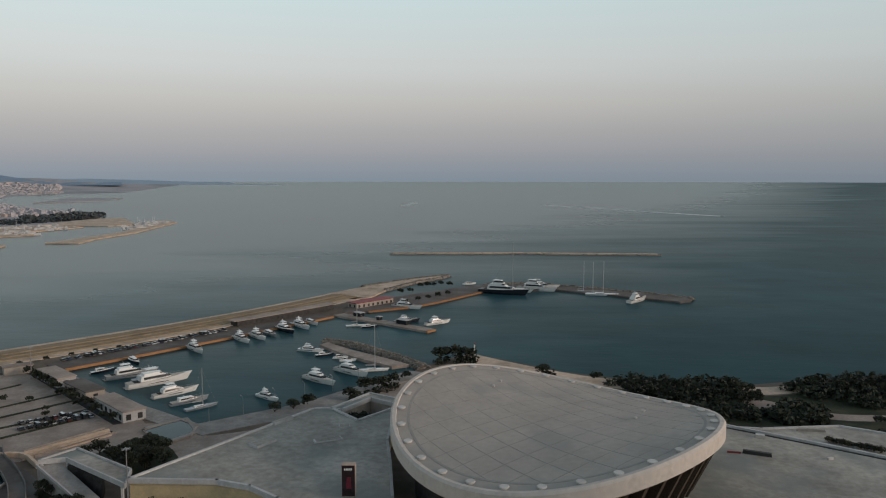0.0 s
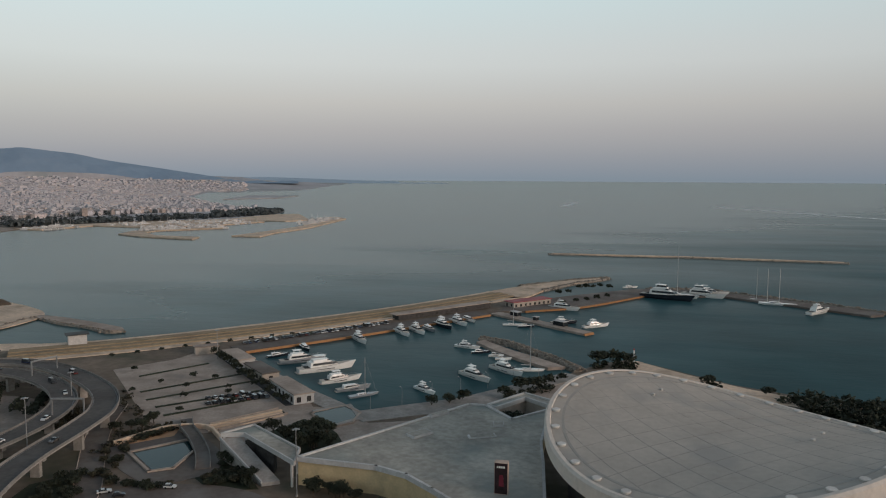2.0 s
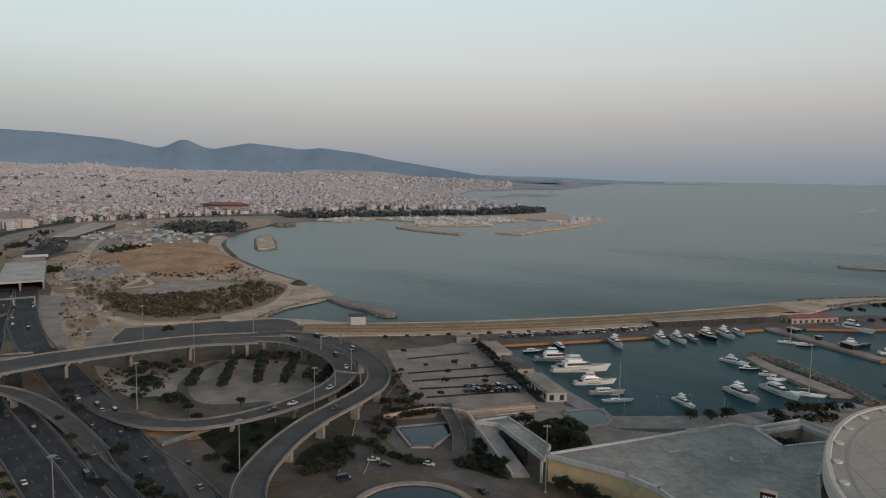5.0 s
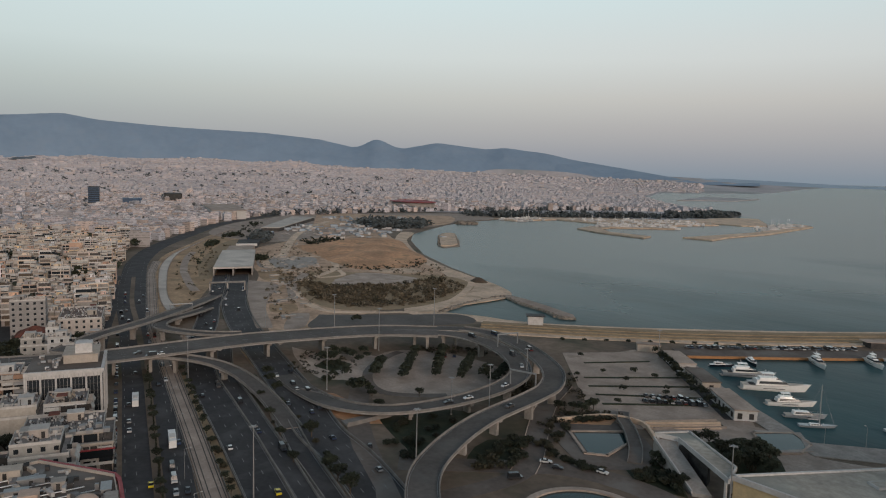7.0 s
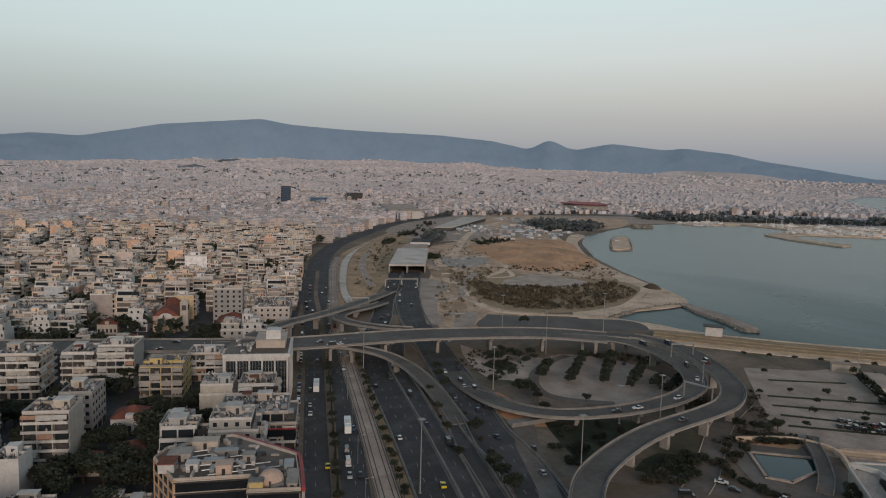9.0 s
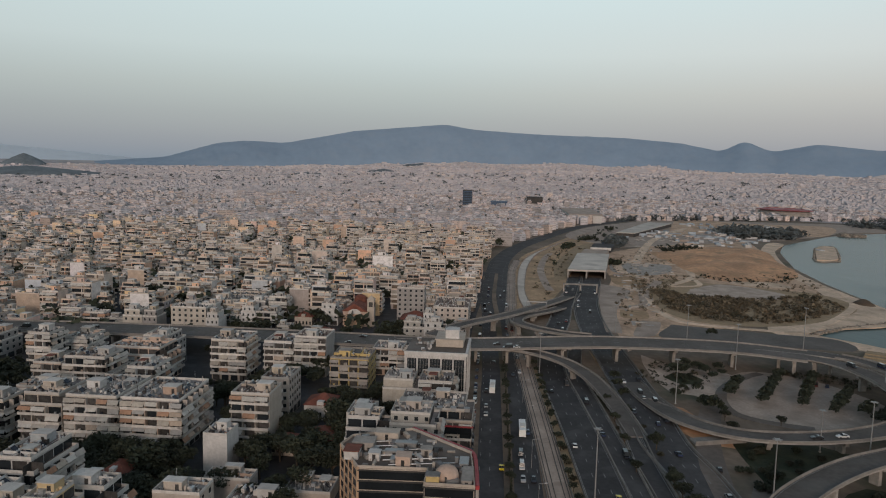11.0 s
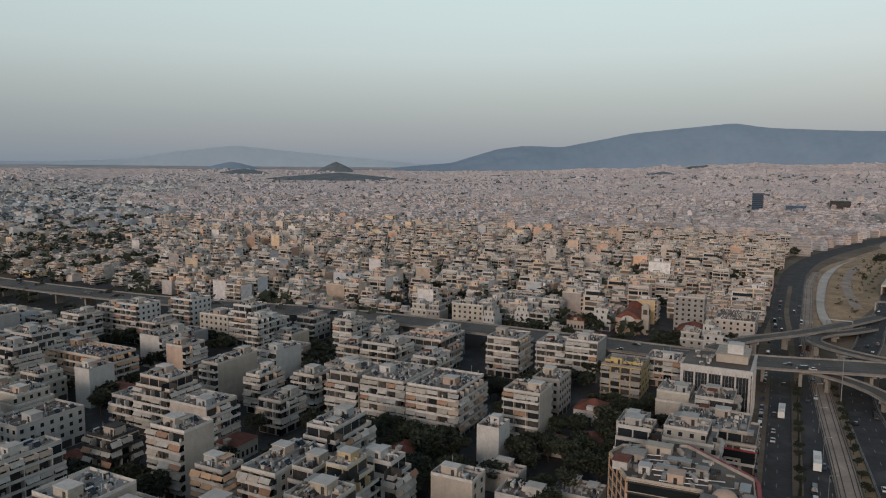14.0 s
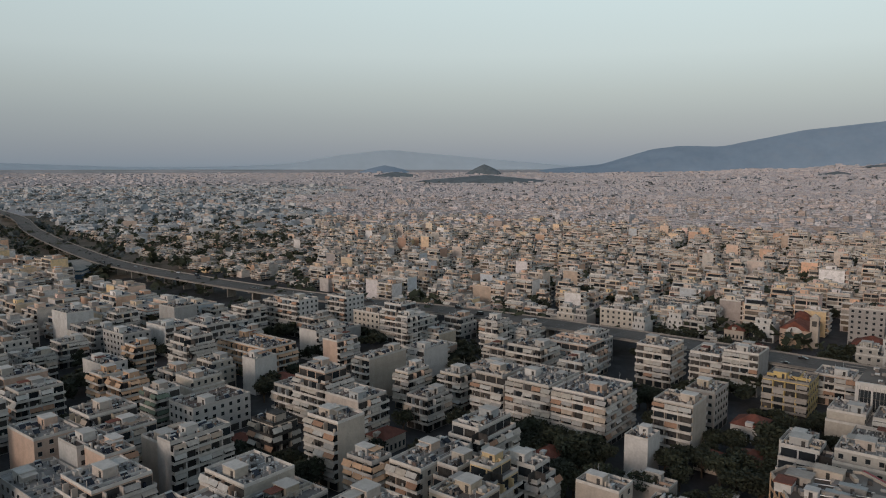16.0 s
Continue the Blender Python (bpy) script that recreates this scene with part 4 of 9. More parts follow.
    cap.drum(0, 0, 0.0, 0.45, 1.2, 1.2, 18).drum(0, 0, 0.45, 0.65, 1.4, 1.2, 18)
    cap_mesh = cap.mesh("vent_cap", M["vent"])
    for i in range(31):
        q = 2 * math.pi * i / 31 + 0.05
        ob = part("vent_cap", cap_mesh, None, root, "white round vent cap" if i == 0 else "")
        ob.location = roof_at(0.958, q, -0.05)
    small = Solid().drum(0, 0, 0, 0.5, 0.55, 0.5, 10).drum(0, 0, 0.5, 0.75, 0.75, 0.2, 10).mesh("roof_vent", M["vent"])
    for x, y in ((26, -3), (31, 6), (-14, 33), (-17, 27)):
        r, q = math.hypot(x, y) / SR, math.atan2(y, x)
        part("roof_vent", small, None, root).location = roof_at(r, q, -0.05)
    return root


build_arena()


def flat_roof(name, label, outline, top, mats=("podium", "concrete"), rim=0.7, base=0.0, wall="wall_beige"):
    """A low podium block: walls, a sheet roof and an upstand round its edge."""
    root = thing(name, label, "building")
    part("wall", Solid().slab(outline, base - 1, top - 0.02), M[wall], root)
    part("roof_sheet", Solid().slab(outline, top - 0.02, top + 0.12), M[mats[0]], root, "weathered grey-green roof sheet")
    n = len(outline)
    area = sum(a[0] * b[1] - b[0] * a[1] for a, b in zip(outline, outline[1:] + outline[:1]))
    o = outline if area > 0 else outline[::-1]
    for i in range(n):
        a, b = Vector((*o[i], 0)), Vector((*o[(i + 1) % n], 0))
        d = (b - a).normalized()
        c = (a + b) / 2 + Vector((d.y, -d.x, 0)) * 0.15
        part("roof_edge", Solid().obox(c.x, c.y, top - 0.9, (b - a).length + 0.9, 0.9, 0.9 + rim, math.atan2(d.y, d.x)), M["wall_white"], root, "pale roof edge band" if i == 0 else "")
    return root


flat_roof("podium_hall", "broad low podium hall with a stained flat roof", [(-95, 210), (-51, 277), (-44, 277), (-32, 263), (-19, 278), (-19.4, 242), (-17, 223), (-14.5, 197), (-11, 166), (-18, 172), (-47, 197), (-57, 205), (-68, 209)], 9.0, wall="wall_cream")
def canopy(name, label, outline, top, thick=0.9):
    """A thin roof on columns over a dark block that stands for the shade below."""
    root = thing(name, label, "canopy")
    part("roof_sheet", Solid().slab(outline, top - thick, top), M["podium"], root, "weathered grey-green roof sheet")
    cx, cy = sum(p[0] for p in outline) / len(outline), sum(p[1] for p in outline) / len(outline)
    # added block, coloured as the shade under the roof
    part("recessed_wall", Solid().slab([(cx + (x - cx) * 0.4, cy + (y - cy) * 0.4) for x, y in outline], -1, top - thick), M["shade"], root, "dark block painted as shade")
    for x, y in outline:
        part("column", Solid().obox(cx + (x - cx) * 0.93, cy + (y - cy) * 0.93, -0.5, 0.7, 0.7, top - thick + 0.5), M["wall_white"], root)
    return root


canopy("entrance_canopy", "narrow swept flat canopy beside the podium hall", [(-131, 225), (-124, 236), (-98, 218), (-95, 207), (-123, 227)], 8.7)
ENTRY = [(-131, 225), (-124, 236), (-98, 218), (-95, 207), (-123, 227), (-131, 225)]
entry = thing("canopy_edge", "white upstand round the swept entrance canopy", "roof edge")
for a, b in zip(ENTRY, ENTRY[1:]):
    part("edge_beam", Solid().obox((a[0] + b[0]) / 2, (a[1] + b[1]) / 2, 7.7, math.hypot(b[0] - a[0], b[1] - a[1]) + 0.3, 0.5, 1.6, math.atan2(b[1] - a[1], b[0] - a[0])), M["wall_white"], entry)
ramp = thing("entrance_ramp", "long sloping grey roof strip beside the entrance", "ramp")
part("slope", Solid().faces([(-131, 224, 7.4), (-124.5, 226.5, 7.4), (-101, 209, 1.2), (-106, 206, 1.2), (-131, 224, -0.5), (-124.5, 226.5, -0.5), (-101, 209, -0.5), (-106, 206, -0.5)], [(3, 2, 1, 0), (0, 1, 5, 4), (1, 2, 6, 5), (2, 3, 7, 6), (3, 0, 4, 7)]), M["concrete"], ramp)
part("kerb", sweep(Solid(), smooth_line([(-131, 224, 7.4), (-118.5, 215, 4.3), (-106, 206, 1.2)]), [(-0.25, -0.2), (0.25, -0.2), (0.25, 0.7), (-0.25, 0.7)]), M["wall_white"], ramp, "white kerb")
tent = thing("garden_tent", "small white tent roof among dark trees", "tent")
part("roof", Solid().faces([(-119, 251, 3.4), (-116, 255, 3.4), (-107, 250, 3.4), (-109, 246, 3.4), (-113, 250.5, 5.0)], [(1, 0, 4), (2, 1, 4), (3, 2, 4), (0, 3, 4), (0, 1, 2, 3)]), M["white_paint"], tent)
for x, y in ((-118.6, 251), (-116, 254.6), (-107.4, 250), (-109.2, 246.4)):
    part("post", Solid().tube((x, y, -0.2), (x, y, 3.4), 0.09), M["steel"], tent)


flat_roof("patio_wing", "thin flat-roofed strip round a sunken patio", [(-44, 278), (-31, 298), (-14, 287), (-17, 282), (-30, 292), (-40, 276.5)], 8.8)
flat_roof("terrace_hall", "broad pale flat-roofed hall beside the arena", [(72, 268), (104, 256), (116, 254), (146, 257), (162, 247), (200, 200), (190, 120), (60, 150), (60, 255)], 9.0)


def roof_gear():
    """Skylights, hatches and ducts on the podium roofs."""
    for x, y, lx, ly, h, t in ((-62, 240, 9, 5, 0.7, 0.95), (-40, 243, 10, 3.2, 0.5, 0.4), (-60, 262, 9, 2.0, 1.1, 0.9), (-36, 256, 4, 4, 0.8, 0.2)):
        g = thing("skylight", "low glazed roof light on the podium roof", "skylight")
        part("kerb", Solid().obox(x, y, 9.1, lx, ly, h, t, taper=0.96), M["wall_white"], g)
        part("pane", Solid().obox(x, y, 9.1 + h, lx * 0.86, ly * 0.8, 0.08, t), M["podium"], g)
    for x, y, lx, ly, h, t, m in ((104, 230, 9, 1.3, 1.1, -0.42, "dark"), (97, 231.6, 4.5, 0.5, 0.5, -0.2, "red"), (112, 246, 3, 2, 1.1, -0.3, "vent"), (133, 252, 10, 0.5, 0.9, -0.15, "concrete"), (126, 226, 2, 1, .7, 0.2, "vent"), (140, 236, 1.6, 1.2, 0.8, 0.1, "steel")):
        g = thing("roof_duct", "long dark rusty roof duct" if m == "dark" else "thin red roof pipe" if m == "red" else "small pale roof hatch on the flat roof", "roof duct")
        part("casing", Solid().obox(x, y, 9.1, lx, ly, h, t, taper=0.94), M[m], g)
        part("cap", Solid().obox(x, y, 9.1 + h, lx * 0.97, ly * 0.97, 0.06, t), M[m], g)


roof_gear()
par = thing("roof_parapet", "low pale parapet wall across the flat roof", "parapet")
part("upstand", sweep(Solid(), smooth_line([(104, 257.4, 9.1), (125, 242, 9.1), (146, 226, 9.1), (176, 203, 9.1)]), [(-0.5, 0), (0.5, 0), (0.5, 0.9), (-0.5, 0.9)]), M["wall_white"], par)
part("gutter", sweep(Solid(), smooth_line([(103, 256.4, 9.1), (124, 241, 9.1), (145, 225, 9.1), (175, 202, 9.1)]), [(-0.35, 0), (0.35, 0), (0.35, 0.25), (-0.35, 0.25)]), M["dark"], par)
sign = thing("poster_tower", "tall dark poster tower on the podium roof", "sign")
part("casing", Solid().obox(-27, 199.4, 9.1, 3.9, 2.4, 9.4), M["wall_pink"], sign, "peach-pink metal casing")
part("poster", Solid().obox(-27.0, 198.16, 9.3, 3.7, 0.1, 9.1), M["poster"], sign, "dark red poster")
for i in range(4):
    part("letter_bar", Solid().obox(-28.0 + i * 0.62, 198.08, 17.0, 0.42, 0.06, 0.6), M["white_paint"], sign)
part("poster_figure", Solid().obox(-26.9, 198.08, 11.6, 1.5, 0.06, 3.4, taper=0.7), M["maroon"], sign, "red printed shape")

# ---- marina and moles ----
def quay(name, outline, label, top=0.35, mat="concrete", category="quay"):
    ob = part(name, Solid().slab(outline, -4.0, top), M[mat])
    return setting(ob, label, category)


quay("marina_quay", [(-100, 285), (-62, 313), (-18, 367), (-8, 362), (-52, 300), (-94, 272), (-112, 284)], "pale concrete quay along the marina basin")
quay("side_quay", [(-101, 286), (-124, 303), (-147, 319), (-200, 369), (-207, 362), (-152, 310), (-128, 294), (-108, 279)], "worn concrete side quay of the marina")
quay("mole_quay", [(-201, 368), (-154, 421.5), (-112, 473.5), (-79, 515), (-92, 526), (-126, 484), (-168, 432), (-213, 378)], "dark asphalt mole quay", 0.4, "asphalt_old")
quay("finger_pier", [(-80, 519), (-10, 463), (-5, 470), (-73, 526)], "narrow concrete finger pier with moored yachts", 0.5, "paving")
quay("outer_quay", [(-74, 527), (-56, 535), (-14, 565), (36, 632), (100, 643), (193, 577), (204, 583), (206, 591), (182, 612), (122, 652), (84, 674), (30, 668), (-8, 632), (-48, 592), (-74, 560)], "long worn quay with a bent outer arm", 0.6, "asphalt_old")
for nm, pts in (("quay_edge", [(-198, 369), (-154, 420.6), (-112, 472.6), (-79.5, 514)]), ("quay_edge", [(-56, 534.2), (-14, 564.2), (36, 631)]), ("quay_edge", [(-10.5, 463), (-5, 469.5)])):
    ln = line_z(pts, 0.4)
    s = sweep(Solid(), ln, [(-0.7, -1.2), (0.6, -1.2), (0.6, 0.12), (-0.6, 0.12)])
    setting(part(nm, s, M["orange"]), "rust-orange quay edge beam", "quay edge")


def rubble_bank(name, label, line, half, top, count, size):
    """A heap of broken stone along a line."""
    ln = smooth_line(line, 3.0)
    n = normals(ln)
    r = random.Random(len(name) * 7 + count)
    s = Solid()
    core = [(-half, -2.5), (-half * 0.55, top * 0.75), (half * 0.55, top * 0.75), (half, -2.5)]
    z = np.concatenate([ln[:, :2], np.zeros((len(ln), 1))], 1)
    sweep(s, z, core)
    for _ in range(count):
        i = r.randrange(len(ln))
        o = r.uniform(-half, half)
        h = -1.6 + (top + 1.6) * (1 - (abs(o) / half) ** 1.5)
        k = size * r.uniform(0.6, 1.3)
        s.obox(ln[i][0] + n[i][0] * o + r.uniform(-1, 1), ln[i][1] + n[i][1] * o + r.uniform(-1, 1), h - k * 0.4, k * 1.3, k, k * 0.9, r.uniform(0, 3), taper=r.uniform(0.55, 0.9))
    ob = part(name, s, M["rock"])
    return tagged(ob, label, "breakwater", kind="structure")


rubble_bank("inner_breakwater", "low heap of pale rubble inside the marina", [(-72, 436), (-55, 428), (-38, 410), (-20, 390), (-10, 374)], 4.2, 1.3, 1000, 1.05)
rubble_bank("far_breakwater", "long low stone breakwater far out at sea", [(-70, 955), (100, 960), (287, 945)], 7, 0.7, 700, 1.3)
quay("breakwater_crest", [(-66, 951.5), (100, 956.5), (283, 941.5), (283, 948.5), (100, 963.5), (-66, 958.5)], "flat pale crest of the far breakwater", 1.2, "sand", "breakwater")
rubble_bank("arm_breakwater", "rubble slope on the outer arm's seaward side", [(40, 672), (86, 678), (124, 655), (184, 615), (208, 592)], 2.6, 1.6, 420, 1.2)
rubble_bank("mole_tip", "rubble edge round the mole's sandy tip", [(-52, 640), (-26, 690), (-4, 718), (4, 738), (-26, 716), (-74, 664)], 3.6, 0.9, 700, 1.2)
quay("inlet_pier", [(-393, 433), (-392, 426), (-361, 415), (-336, 409), (-311, 399), (-303, 404), (-309, 410), (-344, 422), (-372, 430)], "flat pale concrete pier beside the inlet", 0.6, "paving")
rubble_bank("inlet_rim", "dark stones along the inlet's edge", [(-372, 338), (-382, 362), (-391, 398), (-391, 425), (-361, 413.5), (-336, 407.5), (-311, 397.5), (-302, 403)], 1.5, 0.5, 260, 1.1)
quay("islet", [(-824, 744), (-852, 784), (-838, 790), (-716, 682), (-704, 660), (-712, 647)], "tiny flat sandy islet in the bay", 0.8, "sand", "islet")
rubble_bank("islet_rim", "dark stones round the tiny islet", [(-824, 744), (-712, 645), (-702, 662), (-716, 684), (-842, 792), (-854, 782), (-826, 746)], 1.4, 0.3, 240, 1.2)
rubble_bank("far_spit", "low stone spit across the bay", [(-1030, 985), (-1000, 960), (-985, 985)], 9, 2.2, 200, 3.5)
for nm, outline in (("far_mole", [(-612, 1100), (-560, 1100), (-572, 1180), (-566, 1320), (-604, 1630), (-650, 1690), (-672, 1690), (-628, 1600), (-598, 1340), (-604, 1180)]),
                    ("far_jetty", [(-815, 1080), (-745, 1045), (-640, 1026), (-650, 1064), (-738, 1072), (-790, 1120), (-800, 1166), (-836, 1150)]),
                    ("far_jetty", [(-800, 1166), (-720, 1262), (-732, 1284), (-820, 1190)]),
                    ("far_quay", [(-1075, 1130), (-1010, 1128), (-1000, 1250), (-860, 1240), (-770, 1330), (-736, 1470), (-830, 1530), (-880, 1510), (-1010, 1350), (-1075, 1240)]),
                    ("far_quay", [(-860, 1530), (-700, 1500), (-668, 1560), (-800, 1800), (-860, 1770)])):
    quay(nm, outline, "pale quay of the harbour across the bay", 1.0, "sand")


def far_boats():
    """The crowd of moored boats in the harbour across the bay."""
    r = random.Random(17)
    s = Solid()
    for outline, count in (([(-830, 1150), (-720, 1270), (-760, 1330), (-870, 1250)], 60), ([(-1000, 1250), (-870, 1240), (-760, 1340), (-740, 1460), (-830, 1520), (-990, 1340)], 110),
                           ([(-640, 1400), (-600, 1420), (-620, 1640), (-700, 1660)], 50), ([(-1060, 1120), (-1000, 1130), (-1000, 1240), (-1060, 1230)], 30)):
        xs, ys = [p[0] for p in outline], [p[1] for p in outline]
        k = 0
        while k < count:
            x, y = r.uniform(min(xs), max(xs)), r.uniform(min(ys), max(ys))
            if not inside([x], [y], outline)[0]:
                continue
            k += 1
            L, t = r.uniform(9, 24), r.choice((0.4, 0.5, 2.0, 2.1))
            s.obox(x, y, -1.0, L, L * 0.26, 1.6 + L * 0.06 + 0.6, t, taper=0.9)
            s.obox(x - 0.08 * L * math.cos(t), y - 0.08 * L * math.sin(t), 1.0 + L * 0.06, L * 0.45, L * 0.18, 1.4 + L * 0.05, t, taper=0.8)
            if r.random() < 0.22:
                s.tube((x, y, 1), (x, y, r.uniform(10, 18)), 0.22, 0.14, 4)
    return tagged(part("far_boats", s, M["far_hull"]), "crowd of white moored boats across the bay", "boats", kind="stuff")


far_boats()

# terraces of the mole: long dry banks with sandy paths between
SPINE = [(-322, 330), (-262, 380), (-204, 440), (-146, 512), (-104, 574), (-84, 606)]
for i, (o, w, h, mt) in enumerate(((-17, 6.5, 0.5, "sand"), (-10.5, 5.5, 1.1, "terrace"), (-4.5, 5.0, 1.6, "terrace"), (1.5, 5.5, 2.0, "terrace"), (8.0, 5.5, 1.3, "terrace"), (14.5, 5.5, 0.8, "sand"))):
    ln = line_z(SPINE, 0.0)
    s = sweep(Solid(), ln, [(o - w / 2 - 0.5, -0.5), (o + w / 2 + 0.5, -0.5), (o + w / 2, h), (o - w / 2, h)])
    setting(part("mole_bank", s, M[mt]), "long dry sandy bank along the mole", "bank")
quay("mole_sand", [(-84, 606), (-104, 574), (-62, 596), (-48, 650), (-6, 718), (-2, 730), (-34, 706), (-76, 654), (-100, 618)], "flat sandy tip of the mole", 0.5, "sand")
ribbon("mole_path", [(-330, 352), (-290, 376), (-236, 430), (-164, 514), (-96, 612)], 8, M["sand"], "sandy shore track on the mole", z=0.15, category="path")

# sheds, hut and low buildings of the marina
def shed(name, label, outline, h, roof="paving", wall="wall_beige", over=0.8, open_front=True):
    root = thing(name, label, "building")
    cx, cy = sum(p[0] for p in outline) / len(outline), sum(p[1] for p in outline) / len(outline)
    part("wall", Solid().slab(outline, -1.0, h), M[wall], root)
    grow = [(cx + (x - cx) * (1 + over / 12), cy + (y - cy) * (1 + over / 12)) for x, y in outline]
    part("roof", Solid().slab(grow, h, h + 0.45), M[roof], root)
    n = len(outline)
    for i in range(n):
        (ax, ay), (bx, by) = outline[i], outline[(i + 1) % n]
        L = math.hypot(bx - ax, by - ay)
        t = math.atan2(by - ay, bx - ax)
        k = int(L / 4.5) if open_front else 0
        for j in range(k):
            f = (j + 0.5) / k
            # dark solid boxes painted with the shade inside each doorway
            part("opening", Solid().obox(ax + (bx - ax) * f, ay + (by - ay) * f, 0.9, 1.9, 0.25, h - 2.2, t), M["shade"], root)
    return root


# the open front is a solid wall in the colour of its shade
shed("boat_shed", "long low shed with a pale flat roof, open front painted as shade", [(-139, 479), (-133, 485), (-84, 545), (-91, 551), (-145, 484)], 3.6, "paving", "shade")
shed("red_roofed_shed", "low shed with a dark red roof on the outer quay", [(-66, 545), (-40, 572), (-48, 580), (-74, 553)], 4.2, "red")
shed("club_house", "small pale flat-roofed club house by the marina", [(-203, 352), (-184, 335), (-178, 341), (-197, 358)], 4.6, "paving", "wall_white")
shed("club_hall", "low curved-front hall with a pale roof by the marina", [(-178, 330), (-160, 314), (-154, 320), (-172, 336)], 4.4, "asphalt_old", "wall_beige")
shed("quay_restaurant", "long pale-roofed restaurant beside the side quay", [(-152, 306), (-131, 286), (-124, 292), (-146, 312)], 4.6, "paving", "wall_white")
shed("shore_hut", "small two-storey pumping hut with a dark roof on the shore", [(-303, 354), (-296, 361), (-301, 366), (-308, 359)], 7.0, "dark", "wall_white", over=3.0, open_front=False)
shed("gate_house", "small pale gate house by the car park", [(-222, 356), (-212, 364), (-216, 369), (-226, 361)], 4.0, "paving", "wall_beige", open_front=False)
quay("dinghy_basin_wall", [(-118, 279), (-107, 290), (-98, 276), (-105, 265), (-103.5, 263.5), (-95.5, 276), (-106.8, 292.5), (-120, 280)], "low stone wall of a small dinghy basin", 0.6)
setting(part("dinghy_basin", Solid().slab([(-118, 279), (-107, 290), (-98, 276), (-105, 265)], 0.05, 0.2), M["pool"]), "small still dark-teal basin", "water")


# ---- boats ----
def hull_rings(L, B, D, sheer=0.5, n=12):
    rings = []
    for i in range(n + 1):
        f = i / n
        x = -L / 2 + L * f
        b = B / 2 * (0.86 + 0.14 * min(1, f * 4)) * (1 - max(0, (f - 0.45) / 0.55) ** 2.2)
        b = max(b, 0.03)
        d = D * (1 + sheer * f * f)
        rake = 0.10 * L * max(0, (f - 0.7) / 0.3) ** 2
        rings.append([(x + rake, -b, d), (x + rake * 0.4, -b * 0.88, d * 0.35), (x, -b * 0.6, -0.45), (x, b * 0.6, -0.45), (x + rake * 0.4, b * 0.88, d * 0.35), (x + rake, b, d)])
    return rings


def house(s, x0, x1, z0, h, w0, w1, rake=0.9, slot=0):
    """A deckhouse with a raked front and tapering sides."""
    s.faces([(x0, -w0, z0), (x1, -w1, z0), (x1, w1, z0), (x0, w0, z0), (x0 + 0.2 * h, -w0 * 0.9, z0 + h), (x1 - rake * h, -w1 * 0.86, z0 + h), (x1 - rake * h, w1 * 0.86, z0 + h), (x0 + 0.2 * h, w0 * 0.9, z0 + h)],
            [(4, 5, 6, 7), (0, 1, 5, 4), (1, 2, 6, 5), (2, 3, 7, 6), (3, 0, 4, 7)], slot)


